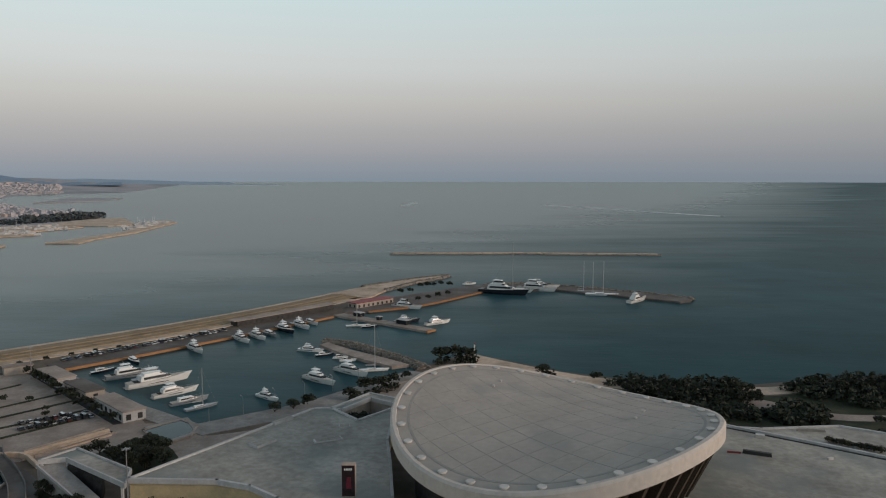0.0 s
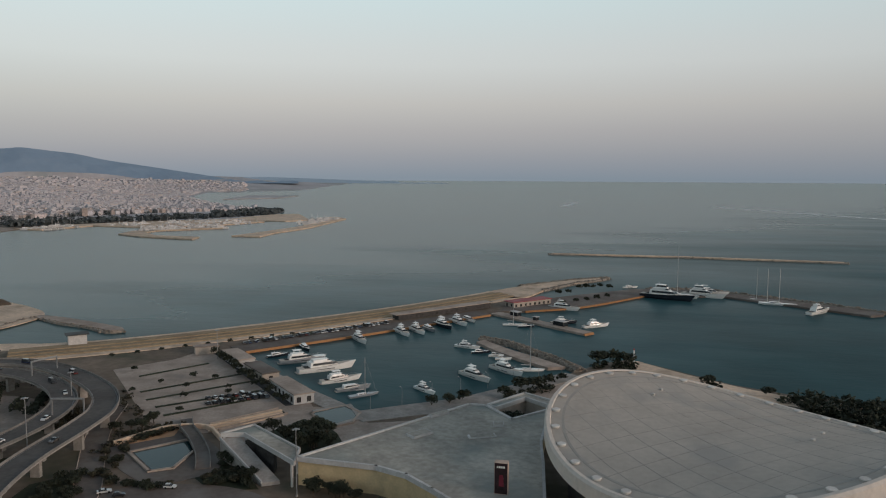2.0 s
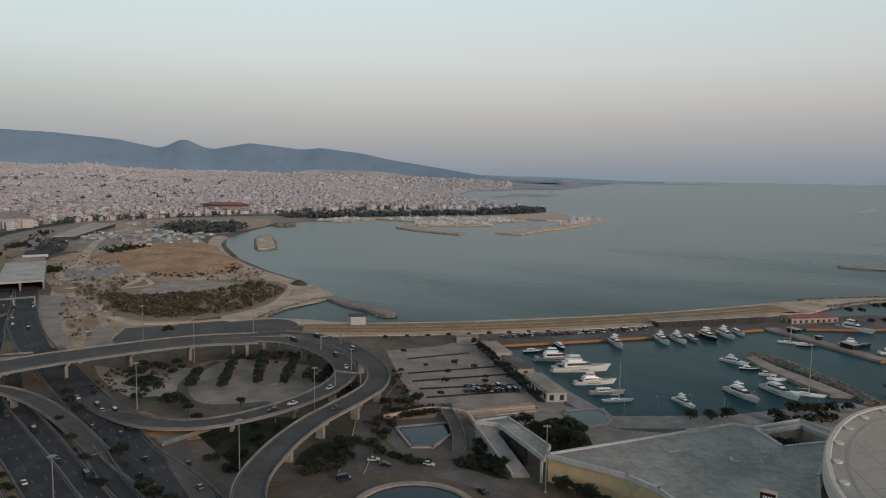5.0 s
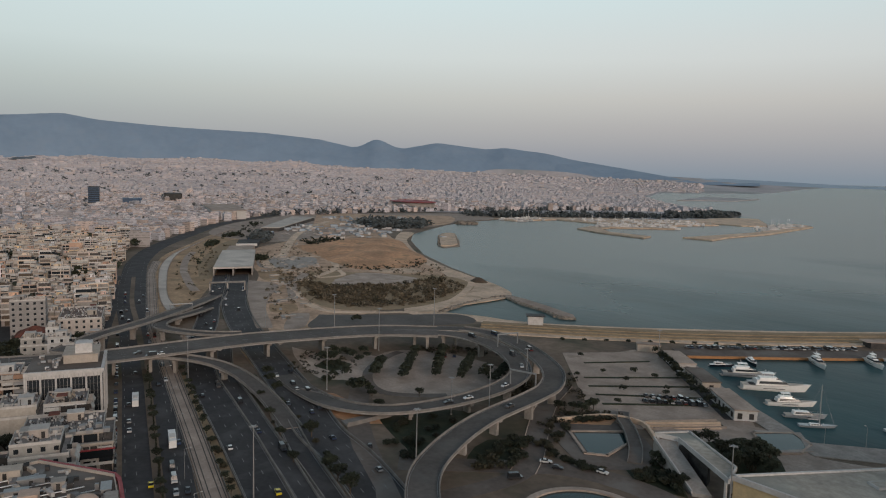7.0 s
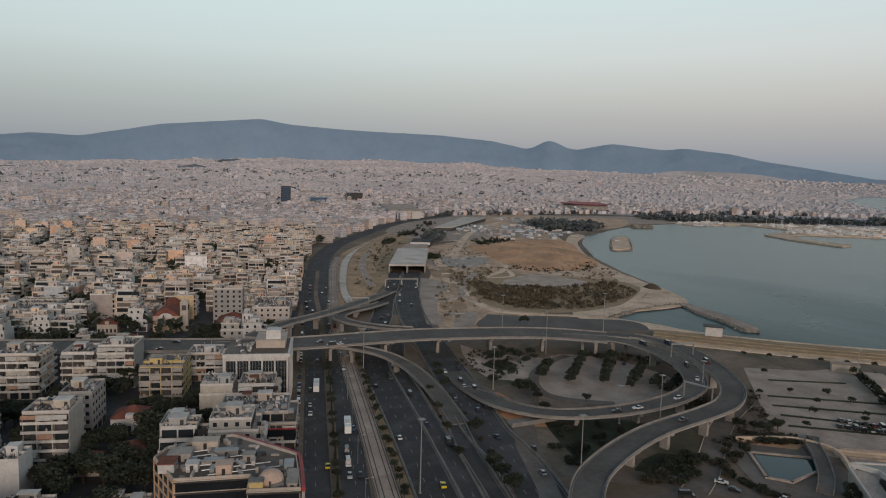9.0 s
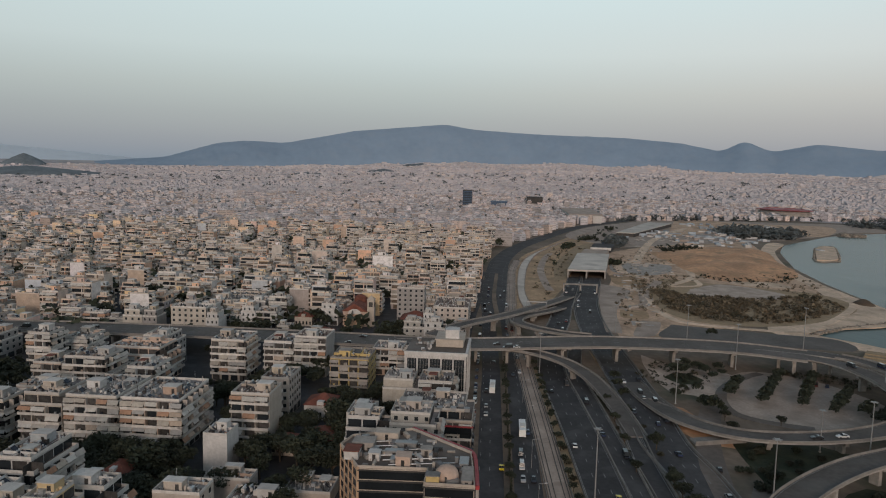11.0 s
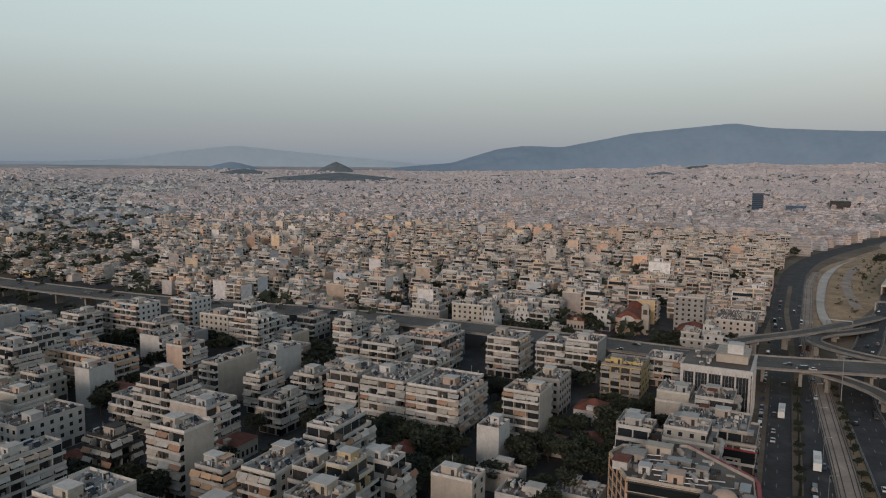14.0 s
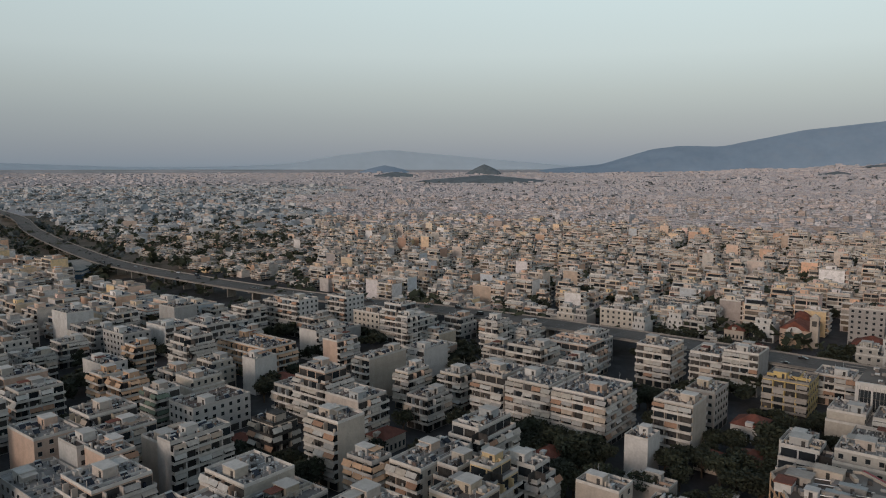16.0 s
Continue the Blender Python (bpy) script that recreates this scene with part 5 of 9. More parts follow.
def motor_yacht(x, y, turn, L, colour="hull_white", decks=2, label=""):
    words = {"hull_white": "white", "hull_dark": "dark-hulled", "hull_grey": "grey"}[colour]
    root = thing("motor_yacht", label or f"{words} {'two' if decks > 1 else 'single'}-deck motor yacht moored in the marina", "yacht", "moored yachts", pose(x, y, -1.0, rz=turn))
    B, D = L * 0.245, max(1.0, L * 0.088)
    part("hull", Solid().rings(hull_rings(L, B, D)), M[colour], root)
    part("deck", Solid().rings([[(p[0], p[1] * 0.95, p[2] + 0.03) for p in (r[0], r[-1])] + [(r[-1][0], r[-1][1] * 0.9, r[-1][2] - 0.1), (r[0][0], r[0][1] * 0.9, r[0][2] - 0.1)] for r in hull_rings(L, B, D)[:-1]]), M["teak"] if L > 15 else M["hull_white"], root, "teak deck" if L > 15 else "")
    z = D * 1.08
    h = L * 0.088 if L > 14 else 1.3
    s, g = Solid(), Solid()
    house(s, -L * 0.30, L * 0.26, z, h, B * 0.40, B * 0.28, 1.9)
    house(g, -L * 0.25, L * 0.225, z + h * 0.34, h * 0.44, B * 0.398, B * 0.300, 1.2)
    saloon = part("saloon", s, M["hull_white"], root, "white superstructure")
    part("window_band", g, M["glass"], saloon, "dark tinted window band")
    for side in (-1, 1):
        part("hull_window", Solid().obox(-L * 0.02, side * B * 0.458, D * 0.55, L * 0.34, 0.06, 0.3), M["glass"], root)
    top = z + h
    if decks > 1:
        s = Solid()
        house(s, -L * 0.24, L * 0.08, top, h * 0.42, B * 0.36, B * 0.28, 0.8)
        fly = part("flybridge", s, M["hull_white"], root)
        g = Solid()
        house(g, L * 0.02, L * 0.078, top + h * 0.16, h * 0.24, B * 0.30, B * 0.285, 0.8)
        part("wind_screen", g, M["glass"], fly)
        # cockpit slab with its shade put into the colour
        part("cockpit", Solid().obox(-L * 0.34, 0, z - h * 0.02, L * 0.10, B * 0.6, 0.1), M["shade"], root, "aft cockpit with shade painted in")
        s = Solid()
        s.obox(-L * 0.10, 0, top + h * 1.15, L * 0.20, B * 0.56, 0.14)
        for a, b in ((-0.17, 1), (-0.17, -1), (-0.03, 1), (-0.03, -1)):
            s.tube((a * L, b * B * 0.24, top + h * 0.3), (a * L + 0.2, b * B * 0.24, top + h * 1.16), 0.07, sides=4)
        part("hardtop", s, M["hull_white"], root)
        if decks > 2:
            s = Solid()
            house(s, -L * 0.18, L * 0.06, top + h * 0.42, h * 0.8, B * 0.30, B * 0.22, 1.0)
            bridge = part("bridge_deck", s, M["hull_white"], root)
            g = Solid()
            house(g, -L * 0.165, L * 0.045, top + h * 0.72, h * 0.34, B * 0.300, B * 0.222, 1.0)
            part("bridge_window", g, M["glass"], bridge)
    s = Solid()
    a = top + (h * 1.3 if decks > 1 else 0.1)
    s.tube((-L * 0.12, 0, a), (-L * 0.15, 0, a + L * 0.06), 0.1, 0.05, 5)
    s.obox(-L * 0.135, 0, a + L * 0.03, 0.3, B * 0.22, 0.12)
    part("radar_mast", s, M["alloy"], root)
    s = Solid()
    ring = hull_rings(L, B, D)
    for side in (0, -1):
        pts = [r[side] for r in ring[5:-1]]
        for p, q in zip(pts, pts[1:]):
            s.tube((p[0], p[1] * 0.97, p[2] + 0.75), (q[0], q[1] * 0.97, q[2] + 0.75), 0.03, sides=3)
        for p in pts:
            s.tube((p[0], p[1] * 0.97, p[2]), (p[0], p[1] * 0.97, p[2] + 0.75), 0.025, sides=3)
    part("rail", s, M["alloy"], root)
    part("swim_platform", Solid().obox(-L * 0.515, 0, 0.25, L * 0.05, B * 0.72, 0.16), M["teak"], root)
    return root


def sailing_yacht(x, y, turn, L, mast, colour="hull_white", masts=1, label=""):
    root = thing("sailing_yacht", label or "sailing yacht with a tall bare mast moored in the marina", "yacht", "moored yachts", pose(x, y, -1.0, rz=turn))
    B, D = L * 0.24, max(0.9, L * 0.065)
    part("hull", Solid().rings(hull_rings(L, B, D, 0.35)), M[colour], root)
    s = Solid()
    house(s, -L * 0.2, L * 0.16, D * 1.02, max(0.6, L * 0.04), B * 0.30, B * 0.2, 2.0)
    cabin = part("cabin", s, M["hull_white"], root)
    g = Solid()
    house(g, -L * 0.16, L * 0.13, D * 1.02 + max(0.6, L * 0.04) * 0.35, max(0.6, L * 0.04) * 0.35, B * 0.298, B * 0.205, 2.0)
    part("cabin_window", g, M["glass"], cabin)
    for i in range(masts):
        at = L * (0.08 - 0.34 * i)
        k = mast * (1 - 0.03 * i)
        mast_ob = part("mast", Solid().tube((at, 0, D), (at, 0, D + k), 0.26, 0.16, 6), M["alloy"], root, "tall bare alloy mast")
        part("boom", Solid().tube((at, 0, D + 2.2), (at - L * 0.33, 0, D + 2.3), 0.22, 0.18, 5), M["wall_white"], root, "boom with a furled sail")
        s = Solid()
        for f in (0.45, 0.72):
            s.tube((at, -B * 0.28, D + k * f), (at, B * 0.28, D + k * f), 0.05, sides=4)
        part("spreaders", s, M["alloy"], mast_ob)
        s = Solid()
        for p in ((L * 0.5, 0, D * 1.3), (-L * 0.48, 0, D), (at - 0.3, B * 0.45, D), (at - 0.3, -B * 0.45, D)):
            s.tube((at, 0, D + k * 0.98), p, 0.03, sides=3)
        part("rigging", s, M["steel"], root)
    return root


W, K, G = "hull_white", "hull_dark", "hull_grey"
for row in ((-141, 347, 40, 29, W, 2), (-160, 360, 38, 24, G, 2), (-178, 368, 44, 12, K, 1), (-170, 388, -50, 15, K, 1), (-126, 329, 42, 20, W, 2),
            (-115, 317, 40, 16, G, 1), (-146, 416, -50, 20, W, 2), (-126, 442, -50, 20, W, 2), (-118, 450, -50, 20, W, 2), (-112, 458, -50, 16, G, 1),
            (-105, 470, -50, 22, K, 2), (-97, 483, -50, 21, W, 2), (-92, 495, -50, 16, W, 1), (-78, 414, -14, 15, W, 2)):
    motor_yacht(*row)
for row in ((-68, 403, 20, 10, K, 1), (-58, 397, 8, 8, W, 1), (-53, 391, 10, 8.5, W, 1), (-81, 323, -38, 14, W, 2), (-62, 351, -40, 21, W, 2), (-48, 366, -40, 22, W, 2),
            (-29, 556, -25, 24, W, 2), (-50, 482, 20, 11, K, 1), (-26, 500, 24, 18, K, 2), (-4, 494, 34, 19, W, 2), (52, 626, -24, 42, K, 3), (90, 657, -8, 30, W, 2),
            (25, 682, 22, 13, W, 1), (-150, 354, 38, 13, W, 1)):
    motor_yacht(*row)
motor_yacht(160, 586, 46, 26, W, 3, "tall white three-deck motor yacht at the outer arm")
motor_yacht(84, 645, -24, 34, W, 3, "large white three-deck yacht at the outer quay")
sailing_yacht(-107, 309, 42, 14, 17, G)
sailing_yacht(-37, 371, 10, 15, 24, W, label="white sailing catamaran with a tall mast by the rubble heap")
sailing_yacht(-60, 486, 12, 13, 15, W)
sailing_yacht(60, 640, -26, 38, 42, W, label="very large white sailing yacht with a towering mast")
sailing_yacht(124, 634, -30, 18, 27, K)
sailing_yacht(137, 617, -15, 26, 28, W, 2)


def wake(name, label, pts, width):
    """A streak of foam left on the water."""
    ln = smooth_line(pts, 25.0)
    r = random.Random(3)
    out = Solid()
    n = normals(ln)
    for i in range(len(ln) - 1):
        w = width * r.uniform(0.5, 1.0)
        p, q, m = ln[i], ln[i + 1], n[i]
        z = float(sea_level(math.hypot(p[0], p[1]))) + 0.25
        z2 = float(sea_level(math.hypot(q[0], q[1]))) + 0.25
        out.faces([(p[0] - m[0] * w, p[1] - m[1] * w, z), (p[0] + m[0] * w, p[1] + m[1] * w, z), (q[0] + m[0] * w, q[1] + m[1] * w, z2), (q[0] - m[0] * w, q[1] - m[1] * w, z2)], [(3, 2, 1, 0)])
    return tagged(part(name, out, M["foam"]), label, "wake", kind="structure")


wake("boat_wake", "thin pale wake across the open sea", [(380, 2750), (485, 2507), (600, 2260), (700, 2050), (751, 1945)], 16.0)
wake("short_wake", "short pale wake behind a small boat", [(-150, 2648), (-130, 2800), (-114, 2953)], 14.0)
motor_yacht(752, 1935, -65, 14, W, 1, "small white motor boat out at sea")
motor_yacht(-151, 2640, -100, 12, W, 1, "small white motor boat far out at sea")

# ---- open land, parks and car parks ----
def patch(name, outline, mat, label, top=0.04, category="ground"):
    line = [tuple(p[:2]) for p in smooth_line(outline + outline[:1], 6.0)[:-1]] if len(outline) > 4 else outline
    return setting(part(name, Solid().slab(line, -0.6, top), M[mat]), label, category)


patch("marina_car_park", [(-246, 318), (-229, 342), (-213, 360), (-122, 286), (-150, 246), (-166, 248), (-180, 253), (-222, 294)], "paving", "large worn asphalt car park with low planted dividers", 0.10, "car park")
patch("quay_forecourt", [(-122, 286), (-100, 286), (-92, 272), (-50, 298), (-14, 356), (2, 380), (20, 380), (40, 350), (-40, 290), (-62, 262), (-92, 226), (-128, 240), (-150, 252)], "paving", "pale paved apron behind the quay", 0.06, "pavement")
patch("marina_lane", [(-214, 362), (-204, 362), (-126, 290), (-134, 284)], "asphalt", "asphalt lane beside the marina sheds", 0.13, "road")
patch("loop_car_park", [(-266, 199), (-294, 219), (-306, 244), (-284, 264), (-247, 267), (-228, 248), (-219, 227), (-228, 211), (-249, 196)], "paving", "oval car park inside the road loop", 0.10, "car park")
patch("loop_verge", [(-270, 196), (-300, 222), (-312, 252), (-286, 282), (-250, 280), (-222, 256), (-214, 234), (-224, 200), (-246, 184)], "land", "dry bare earth round the loop's car park", 0.05)
patch("green_wedge", [(-228, 176), (-219, 186), (-214, 202), (-204, 208), (-194, 193), (-178, 171), (-184, 160), (-200, 163), (-222, 171)], "grass", "dark green wedge of grass below the ramp", 0.06, "grass")
patch("green_island", [(-180, 190), (-173, 199), (-164, 190), (-158, 178), (-162, 166), (-169, 167), (-178, 181)], "grass", "dark shrubby island below the curved ramp", 0.06, "grass")
patch("brown_wedge", [(-262, 176), (-236, 176), (-214, 186), (-222, 164), (-250, 158), (-276, 164)], "soil", "dry brown wedge of grass beside the slip road", 0.05, "grass")
patch("motorway_verge", [uv(60, -62), uv(205, -56.2), uv(250, -54.4), uv(290, -54), uv(360, -50), uv(400, -48), uv(360, -52), uv(305, -55), uv(270, -56.5), uv(205, -60.5), uv(60, -66)], "terrace", "dry planted strip between the carriageways", 0.05, "verge")
patch("tram_verge", [uv(60, -32), uv(210, -23.4), uv(270, -20.2), uv(335, -16.4), uv(356, -15.6), uv(356, -18), uv(335, -19.4), uv(270, -24), uv(210, -27), uv(60, -35)], "terrace", "dry verge beside the tram track", 0.05, "verge")
patch("pool_terrace", [(-176, 224), (-170, 234), (-158, 244), (-146, 240), (-132, 227), (-127, 214), (-140, 199), (-159, 207), (-170, 216)], "asphalt_old", "paved terrace round an angular pool", 0.12, "pavement")
patch("pool_garden", [(-178, 238), (-164, 252), (-160, 240), (-172, 228)], "soil", "dry planted bed beside the pool terrace", 0.14, "garden")
patch("wing_garden", [(-132, 208), (-130, 222), (-114, 212), (-106, 204), (-112, 202), (-123, 201)], "grass", "shrubby garden in front of the podium hall", 0.06, "garden")
patch("hall_garden", [(-132, 244), (-120, 262), (-104, 262), (-90, 238), (-100, 232)], "grass", "dark shrubbery behind the podium hall", 0.07, "garden")
patch("beach_strip", [(20, 402), (34, 388), (66, 362), (92, 350), (150, 338), (230, 356), (230, 350), (150, 326), (84, 336), (50, 352), (14, 386)], "sand", "narrow sandy beach below the park", 0.05, "beach")
patch("shore_park", [(46, 348), (84, 334), (150, 324), (240, 348), (300, 300), (240, 230), (162, 252), (146, 260), (104, 258), (70, 272), (30, 300)], "grass", "dark green shore park with dense trees", 0.06, "park")
patch("park_path", [(120, 318), (140, 322), (164, 300), (190, 296), (188, 290), (160, 292)], "paving", "pale path through the shore park", 0.12, "path")
patch("bay_beach", [(-302, 362), (-340, 356), (-380, 340), (-384, 362), (-389, 430), (-430, 462), (-490, 484), (-560, 512), (-660, 562), (-795, 656), (-880, 740), (-900, 730), (-800, 638), (-660, 540), (-540, 486), (-470, 440), (-430, 380), (-410, 340), (-380, 318), (-340, 334)], "sand", "pale sandy shore along the bay", 0.06, "beach")
patch("waste_ground", [uv(400, -70), uv(480, -72), uv(590, -80), uv(670, -98), uv(900, -130), (-950, 700), (-800, 640), (-660, 545), (-540, 490), (-470, 430), (-424, 360), (-400, 300), (-380, 236)], "waste", "open waste ground with sandy tracks and dry grass", 0.03, "waste ground")
patch("far_quarter", [uv(960, -150), uv(1100, -90), uv(1300, -150), uv(1480, -260), (-1480, 900), (-1440, 1190), (-1100, 1150), (-1046, 1000), (-990, 900), (-940, 800), (-920, 720)], "paving", "broad pale parking grounds before the far town", 0.08, "waste ground")

patch("patio_floor", [(-40, 275), (-31, 291), (-17, 282), (-32, 264.5)], "grass", "dark planted floor of the sunken patio", 0.08, "garden")

# pools
setting(part("pool_water", Solid().slab([(-165, 222), (-150, 238), (-145, 229), (-143, 213), (-148, 209)], 0.1, 0.2), M["pool"]), "still dark-teal water of an angular pool", "pool")
s = Solid()
for a, b in (((-166, 221), (-150, 240)), ((-150, 240), (-144, 229.5)), ((-144, 229.5), (-142, 212)), ((-142, 212), (-148.4, 207.6)), ((-148.4, 207.6), (-166, 221))):
    s.obox((a[0] + b[0]) / 2, (a[1] + b[1]) / 2, 0, math.hypot(b[0] - a[0], b[1] - a[1]) + 1, 1.0, 0.7, math.atan2(b[1] - a[1], b[0] - a[0]))
setting(part("pool_rim", s, M["paving"]), "pale stone rim of the angular pool", "pool")
setting(part("fountain_water", Solid().drum(-119, 168, 0.05, 0.25, 17, sides=48), M["pool"]), "round dark-teal fountain basin", "pool")
s = Solid().rings([[(-119 + r * math.cos(q), 168 + r * math.sin(q), z) for q in (2 * math.pi * i / 60 for i in range(60))] for r, z in ((17, 0), (17, 0.8), (19.2, 0.8), (19.6, 0))], caps=False)
setting(part("fountain_rim", s, M["paving"]), "pale rim round the fountain basin", "pool")
s = sweep(Solid(), line_z([(-150, 252), (-132, 277)], 0.09), [(-3.5, 0), (3.5, 0), (3.5, 0.12), (-3.5, 0.12)])
setting(part("canal", s, M["pool"]), "narrow straight canal beside the car park", "canal")
for o in (-4.2, 4.2):
    kerb_line("canal_wall", [(-150, 252), (-132, 277)], o, 0.9, 0.9, "paving", "weathered stone canal wall", category="wall")
# footbridge over the canal
br = setting(new("canal_bridge"), "grey ramped footbridge over the canal", "footbridge")
bl = smooth_line([(-166, 258, 0.4), (-158, 246, 1.6), (-150, 238, 1.8), (-138, 224, 1.2), (-132, 214, 0.4)])
part("deck", sweep(Solid(), bl, [(-2.6, -0.5), (2.6, -0.5), (2.6, 0), (-2.6, 0)]), M["asphalt_old"], br)
for o in (-2.4, 2.4):
    part("parapet", sweep(Solid(), bl, [(o - 0.15, 0), (o + 0.15, 0), (o + 0.15, 0.9), (o - 0.15, 0.9)]), M["barrier"], br)

# planted dividers of the big car park
for a, b in (((-225, 310), (-205, 341)), ((-208, 287), (-177, 327)), ((-198, 277), (-166, 316)), ((-188, 269), (-153, 304)), ((-178, 260), (-150, 292))):
    s = Solid().obox((a[0] + b[0]) / 2, (a[1] + b[1]) / 2, 0, math.hypot(b[0] - a[0], b[1] - a[1]), 1.8, 0.35, math.atan2(b[1] - a[1], b[0] - a[0]))
    setting(part("car_park_divider", s, M["grass"]), "narrow kerbed earth strip between parking rows", "kerb")


def ruins():
    """Low pale foundations, slabs and heaps left on the waste ground."""
    r = random.Random(5)
    s = Solid()
    for u0, v0, ru, rv, k in ((560, -104, 50, 12, 14), (650, -118, 50, 14, 22), (770, -150, 60, 22, 26), (500, -90, 30, 6, 6), (1020, -210, 100, 40, 44), (1200, -260, 120, 50, 50)):
        for _ in range(k):
            x, y = uv(u0 + r.uniform(-ru, ru), v0 + r.uniform(-rv, rv))
            s.obox(x, y, -0.3, r.uniform(2, 11), r.uniform(0.8, 4), r.uniform(0.3, 1.8), GRID_TURN + r.choice((0, 1.57)) + r.uniform(-0.2, 0.2), taper=0.95)
    return tagged(part("foundations", s, M["concrete"]), "low pale broken foundations on the waste ground", "ruins", kind="stuff")


ruins()

# the waste ground between motorway and bay: yards, bare earth, tracks, the eroded hillock and its pads
patch("avenue_verge", [(-470, 178), (-524, 192), (-612, 226), (-708, 264), (-790, 306), (-868, 362), (-960, 428), (-1061, 510), (-1040, 540), (-930, 470), (-860, 424), (-780, 374), (-704, 330), (-600, 276), (-530, 234), (-478, 200)], "soil_dry", "dry brown wedge between avenue and motorway", 0.05, "verge")
patch("verge_scrub", [(-600, 262), (-690, 300), (-770, 345), (-860, 402), (-900, 440), (-850, 425), (-770, 372), (-690, 325), (-610, 278)], "terrace", "dry grass along the tunnel's flank", 0.10, "verge")
CANAL_L = [(-474, 185), (-524, 199), (-613, 231), (-708, 270), (-789, 314), (-868, 371), (-954, 434), (-1061, 517)]
CANAL_R = [(-480, 194), (-538, 210), (-612, 238), (-700, 275), (-794, 323), (-879, 382), (-967, 445), (-1062, 522)]
patch("canal_bed", CANAL_L + CANAL_R[::-1], "canal_concrete", "pale concrete stream channel beside the avenue", 0.16, "canal")
for side in (CANAL_L, CANAL_R):
    kerb_line("canal_wall", side, 0.0, 0.9, 0.7, "paving", "low pale wall along the stream channel", category="wall")
# solid block; the darkness inside the culvert is painted on it
part("mouth", Solid().obox(-472, 190, -0.5, 3.0, 13.0, 2.4, 2.0), M["shade"], setting(new("canal_mouth"), "dark culvert mouth at the end of the stream channel", "culvert"), "dark culvert mouth")
ribbon("verge_path", [(-549, 236), (-589, 248), (-668, 276), (-748, 313), (-798, 341)], 7, M["paving"], "pale worn path on the dry verge", z=0.22, category="path")
patch("works_yard", [(-577, 296), (-543, 306), (-493, 271), (-451, 245), (-395, 219), (-400, 211), (-472, 243), (-530, 270)], "paving", "pale worn yard beside the motorway", 0.12, "yard")
patch("grey_lot", [(-428, 252), (-422, 262), (-386, 236), (-387, 223), (-408, 236)], "paving", "pale grey lot below the viaduct", 0.15, "yard")
patch("bare_earth", [(-623, 329), (-625, 359), (-559, 328), (-504, 284), (-543, 308), (-578, 310)], "soil_dry", "bare brown earth beside the tunnel", 0.10, "waste ground")
patch("bare_earth", [(-465, 255), (-460, 272), (-433, 259), (-438, 244), (-452, 248)], "soil_dry", "bare brown earth below the viaduct", 0.10, "waste ground")
patch("dump_ground", [(-707, 373), (-690, 431), (-633, 398), (-620, 362), (-643, 345), (-680, 358)], "concrete", "grey dump of building rubble beside the tunnel", 0.14, "waste ground")
patch("old_road", [(-414, 265), (-396, 290), (-380, 313), (-358, 345), (-332, 332), (-356, 285), (-381, 239)], "asphalt_deck", "empty stretch of old asphalt beyond the viaduct", 0.12, "road")
for pts, w, mt, words in (([(-586, 359), (-560, 338), (-542, 319), (-512, 302), (-480, 284), (-472, 268), (-473, 255)], 9, "paving", "pale dirt road past the yard"),
                          ([(-474, 275), (-487, 292), (-517, 304), (-547, 324), (-557, 346), (-589, 392), (-630, 422), (-683, 445), (-700, 428)], 7, "sand", "pale sandy track round the hillock"),
                          ([(-475, 274), (-460, 281), (-423, 276), (-404, 292), (-391, 313), (-379, 337), (-402, 379), (-427, 417), (-459, 455), (-504, 486), (-551, 499)], 6, "sand", "pale sandy track round the thicket"),
                          ([(-640, 352), (-700, 378), (-722, 413), (-780, 451), (-930, 555), (-1026, 637), (-1144, 749)], 10, "sand", "pale dirt road towards the far lots"),
                          ([(-586, 359), (-640, 352)], 7, "sand", "short dirt track beside the rubble dump"),
                          ([(-560, 338), (-556, 380), (-590, 400)], 5, "sand", "narrow dirt track between heaps")):
    ribbon("dirt_track", pts, w, M[mt], words, z=0.24, category="path")
mound("bare_hill", "bare orange-brown earth hillock with an eroded edge above the bay", [(-799, 470), (-831, 524), (-862, 592), (-819, 652), (-691, 580), (-602, 531), (-566, 471), (-576, 418), (-618, 418), (-703, 443)], 5.5, M["soil"], 1.0)
patch("scrub_plateau", [(-600, 372), (-548, 420), (-500, 462), (-440, 440), (-404, 372), (-400, 318), (-430, 284), (-500, 300), (-556, 330)], "terrace", "dry weedy plateau above the beach", 0.08, "waste ground")
patch("cleared_pad", [(-540, 362), (-560, 409), (-510, 431), (-485, 408), (-506, 342)], "paving", "pale cleared pad among the scrub", 0.16, "waste ground")
patch("cleared_pad", [(-585, 435), (-560, 465), (-532, 461), (-545, 436), (-561, 420)], "sand", "pale cleared pad below the hillock", 0.16, "waste ground")
heap = thing("earth_heap", "dark conical heap of earth on the beach", "heap")
part("mass", Solid().rings([[(-458 + k * 9 * math.cos(q), 464 + k * 6 * math.sin(q), z) for q in (2 * math.pi * i / 14 for i in range(14))] for k, z in ((1.15, -0.3), (0.8, 1.6), (0.45, 3.4), (0.1, 4.3))]), M["bark"], heap, smooth=True)

patch("town_streets", [uv(40, 15), uv(420, 19), uv(640, 19), uv(700, 60), uv(640, 420), uv(380, 620), uv(0, 620), uv(-60, 300)], "asphalt", "dark asphalt streets between the town's houses", 0.05, "road")

patch("loop_bank", [(-226, 300), (-244, 320), (-158, 238), (-172, 214), (-184, 226), (-196, 250), (-212, 270)], "land", "dry brown bank between loop and car park", 0.045, "verge")
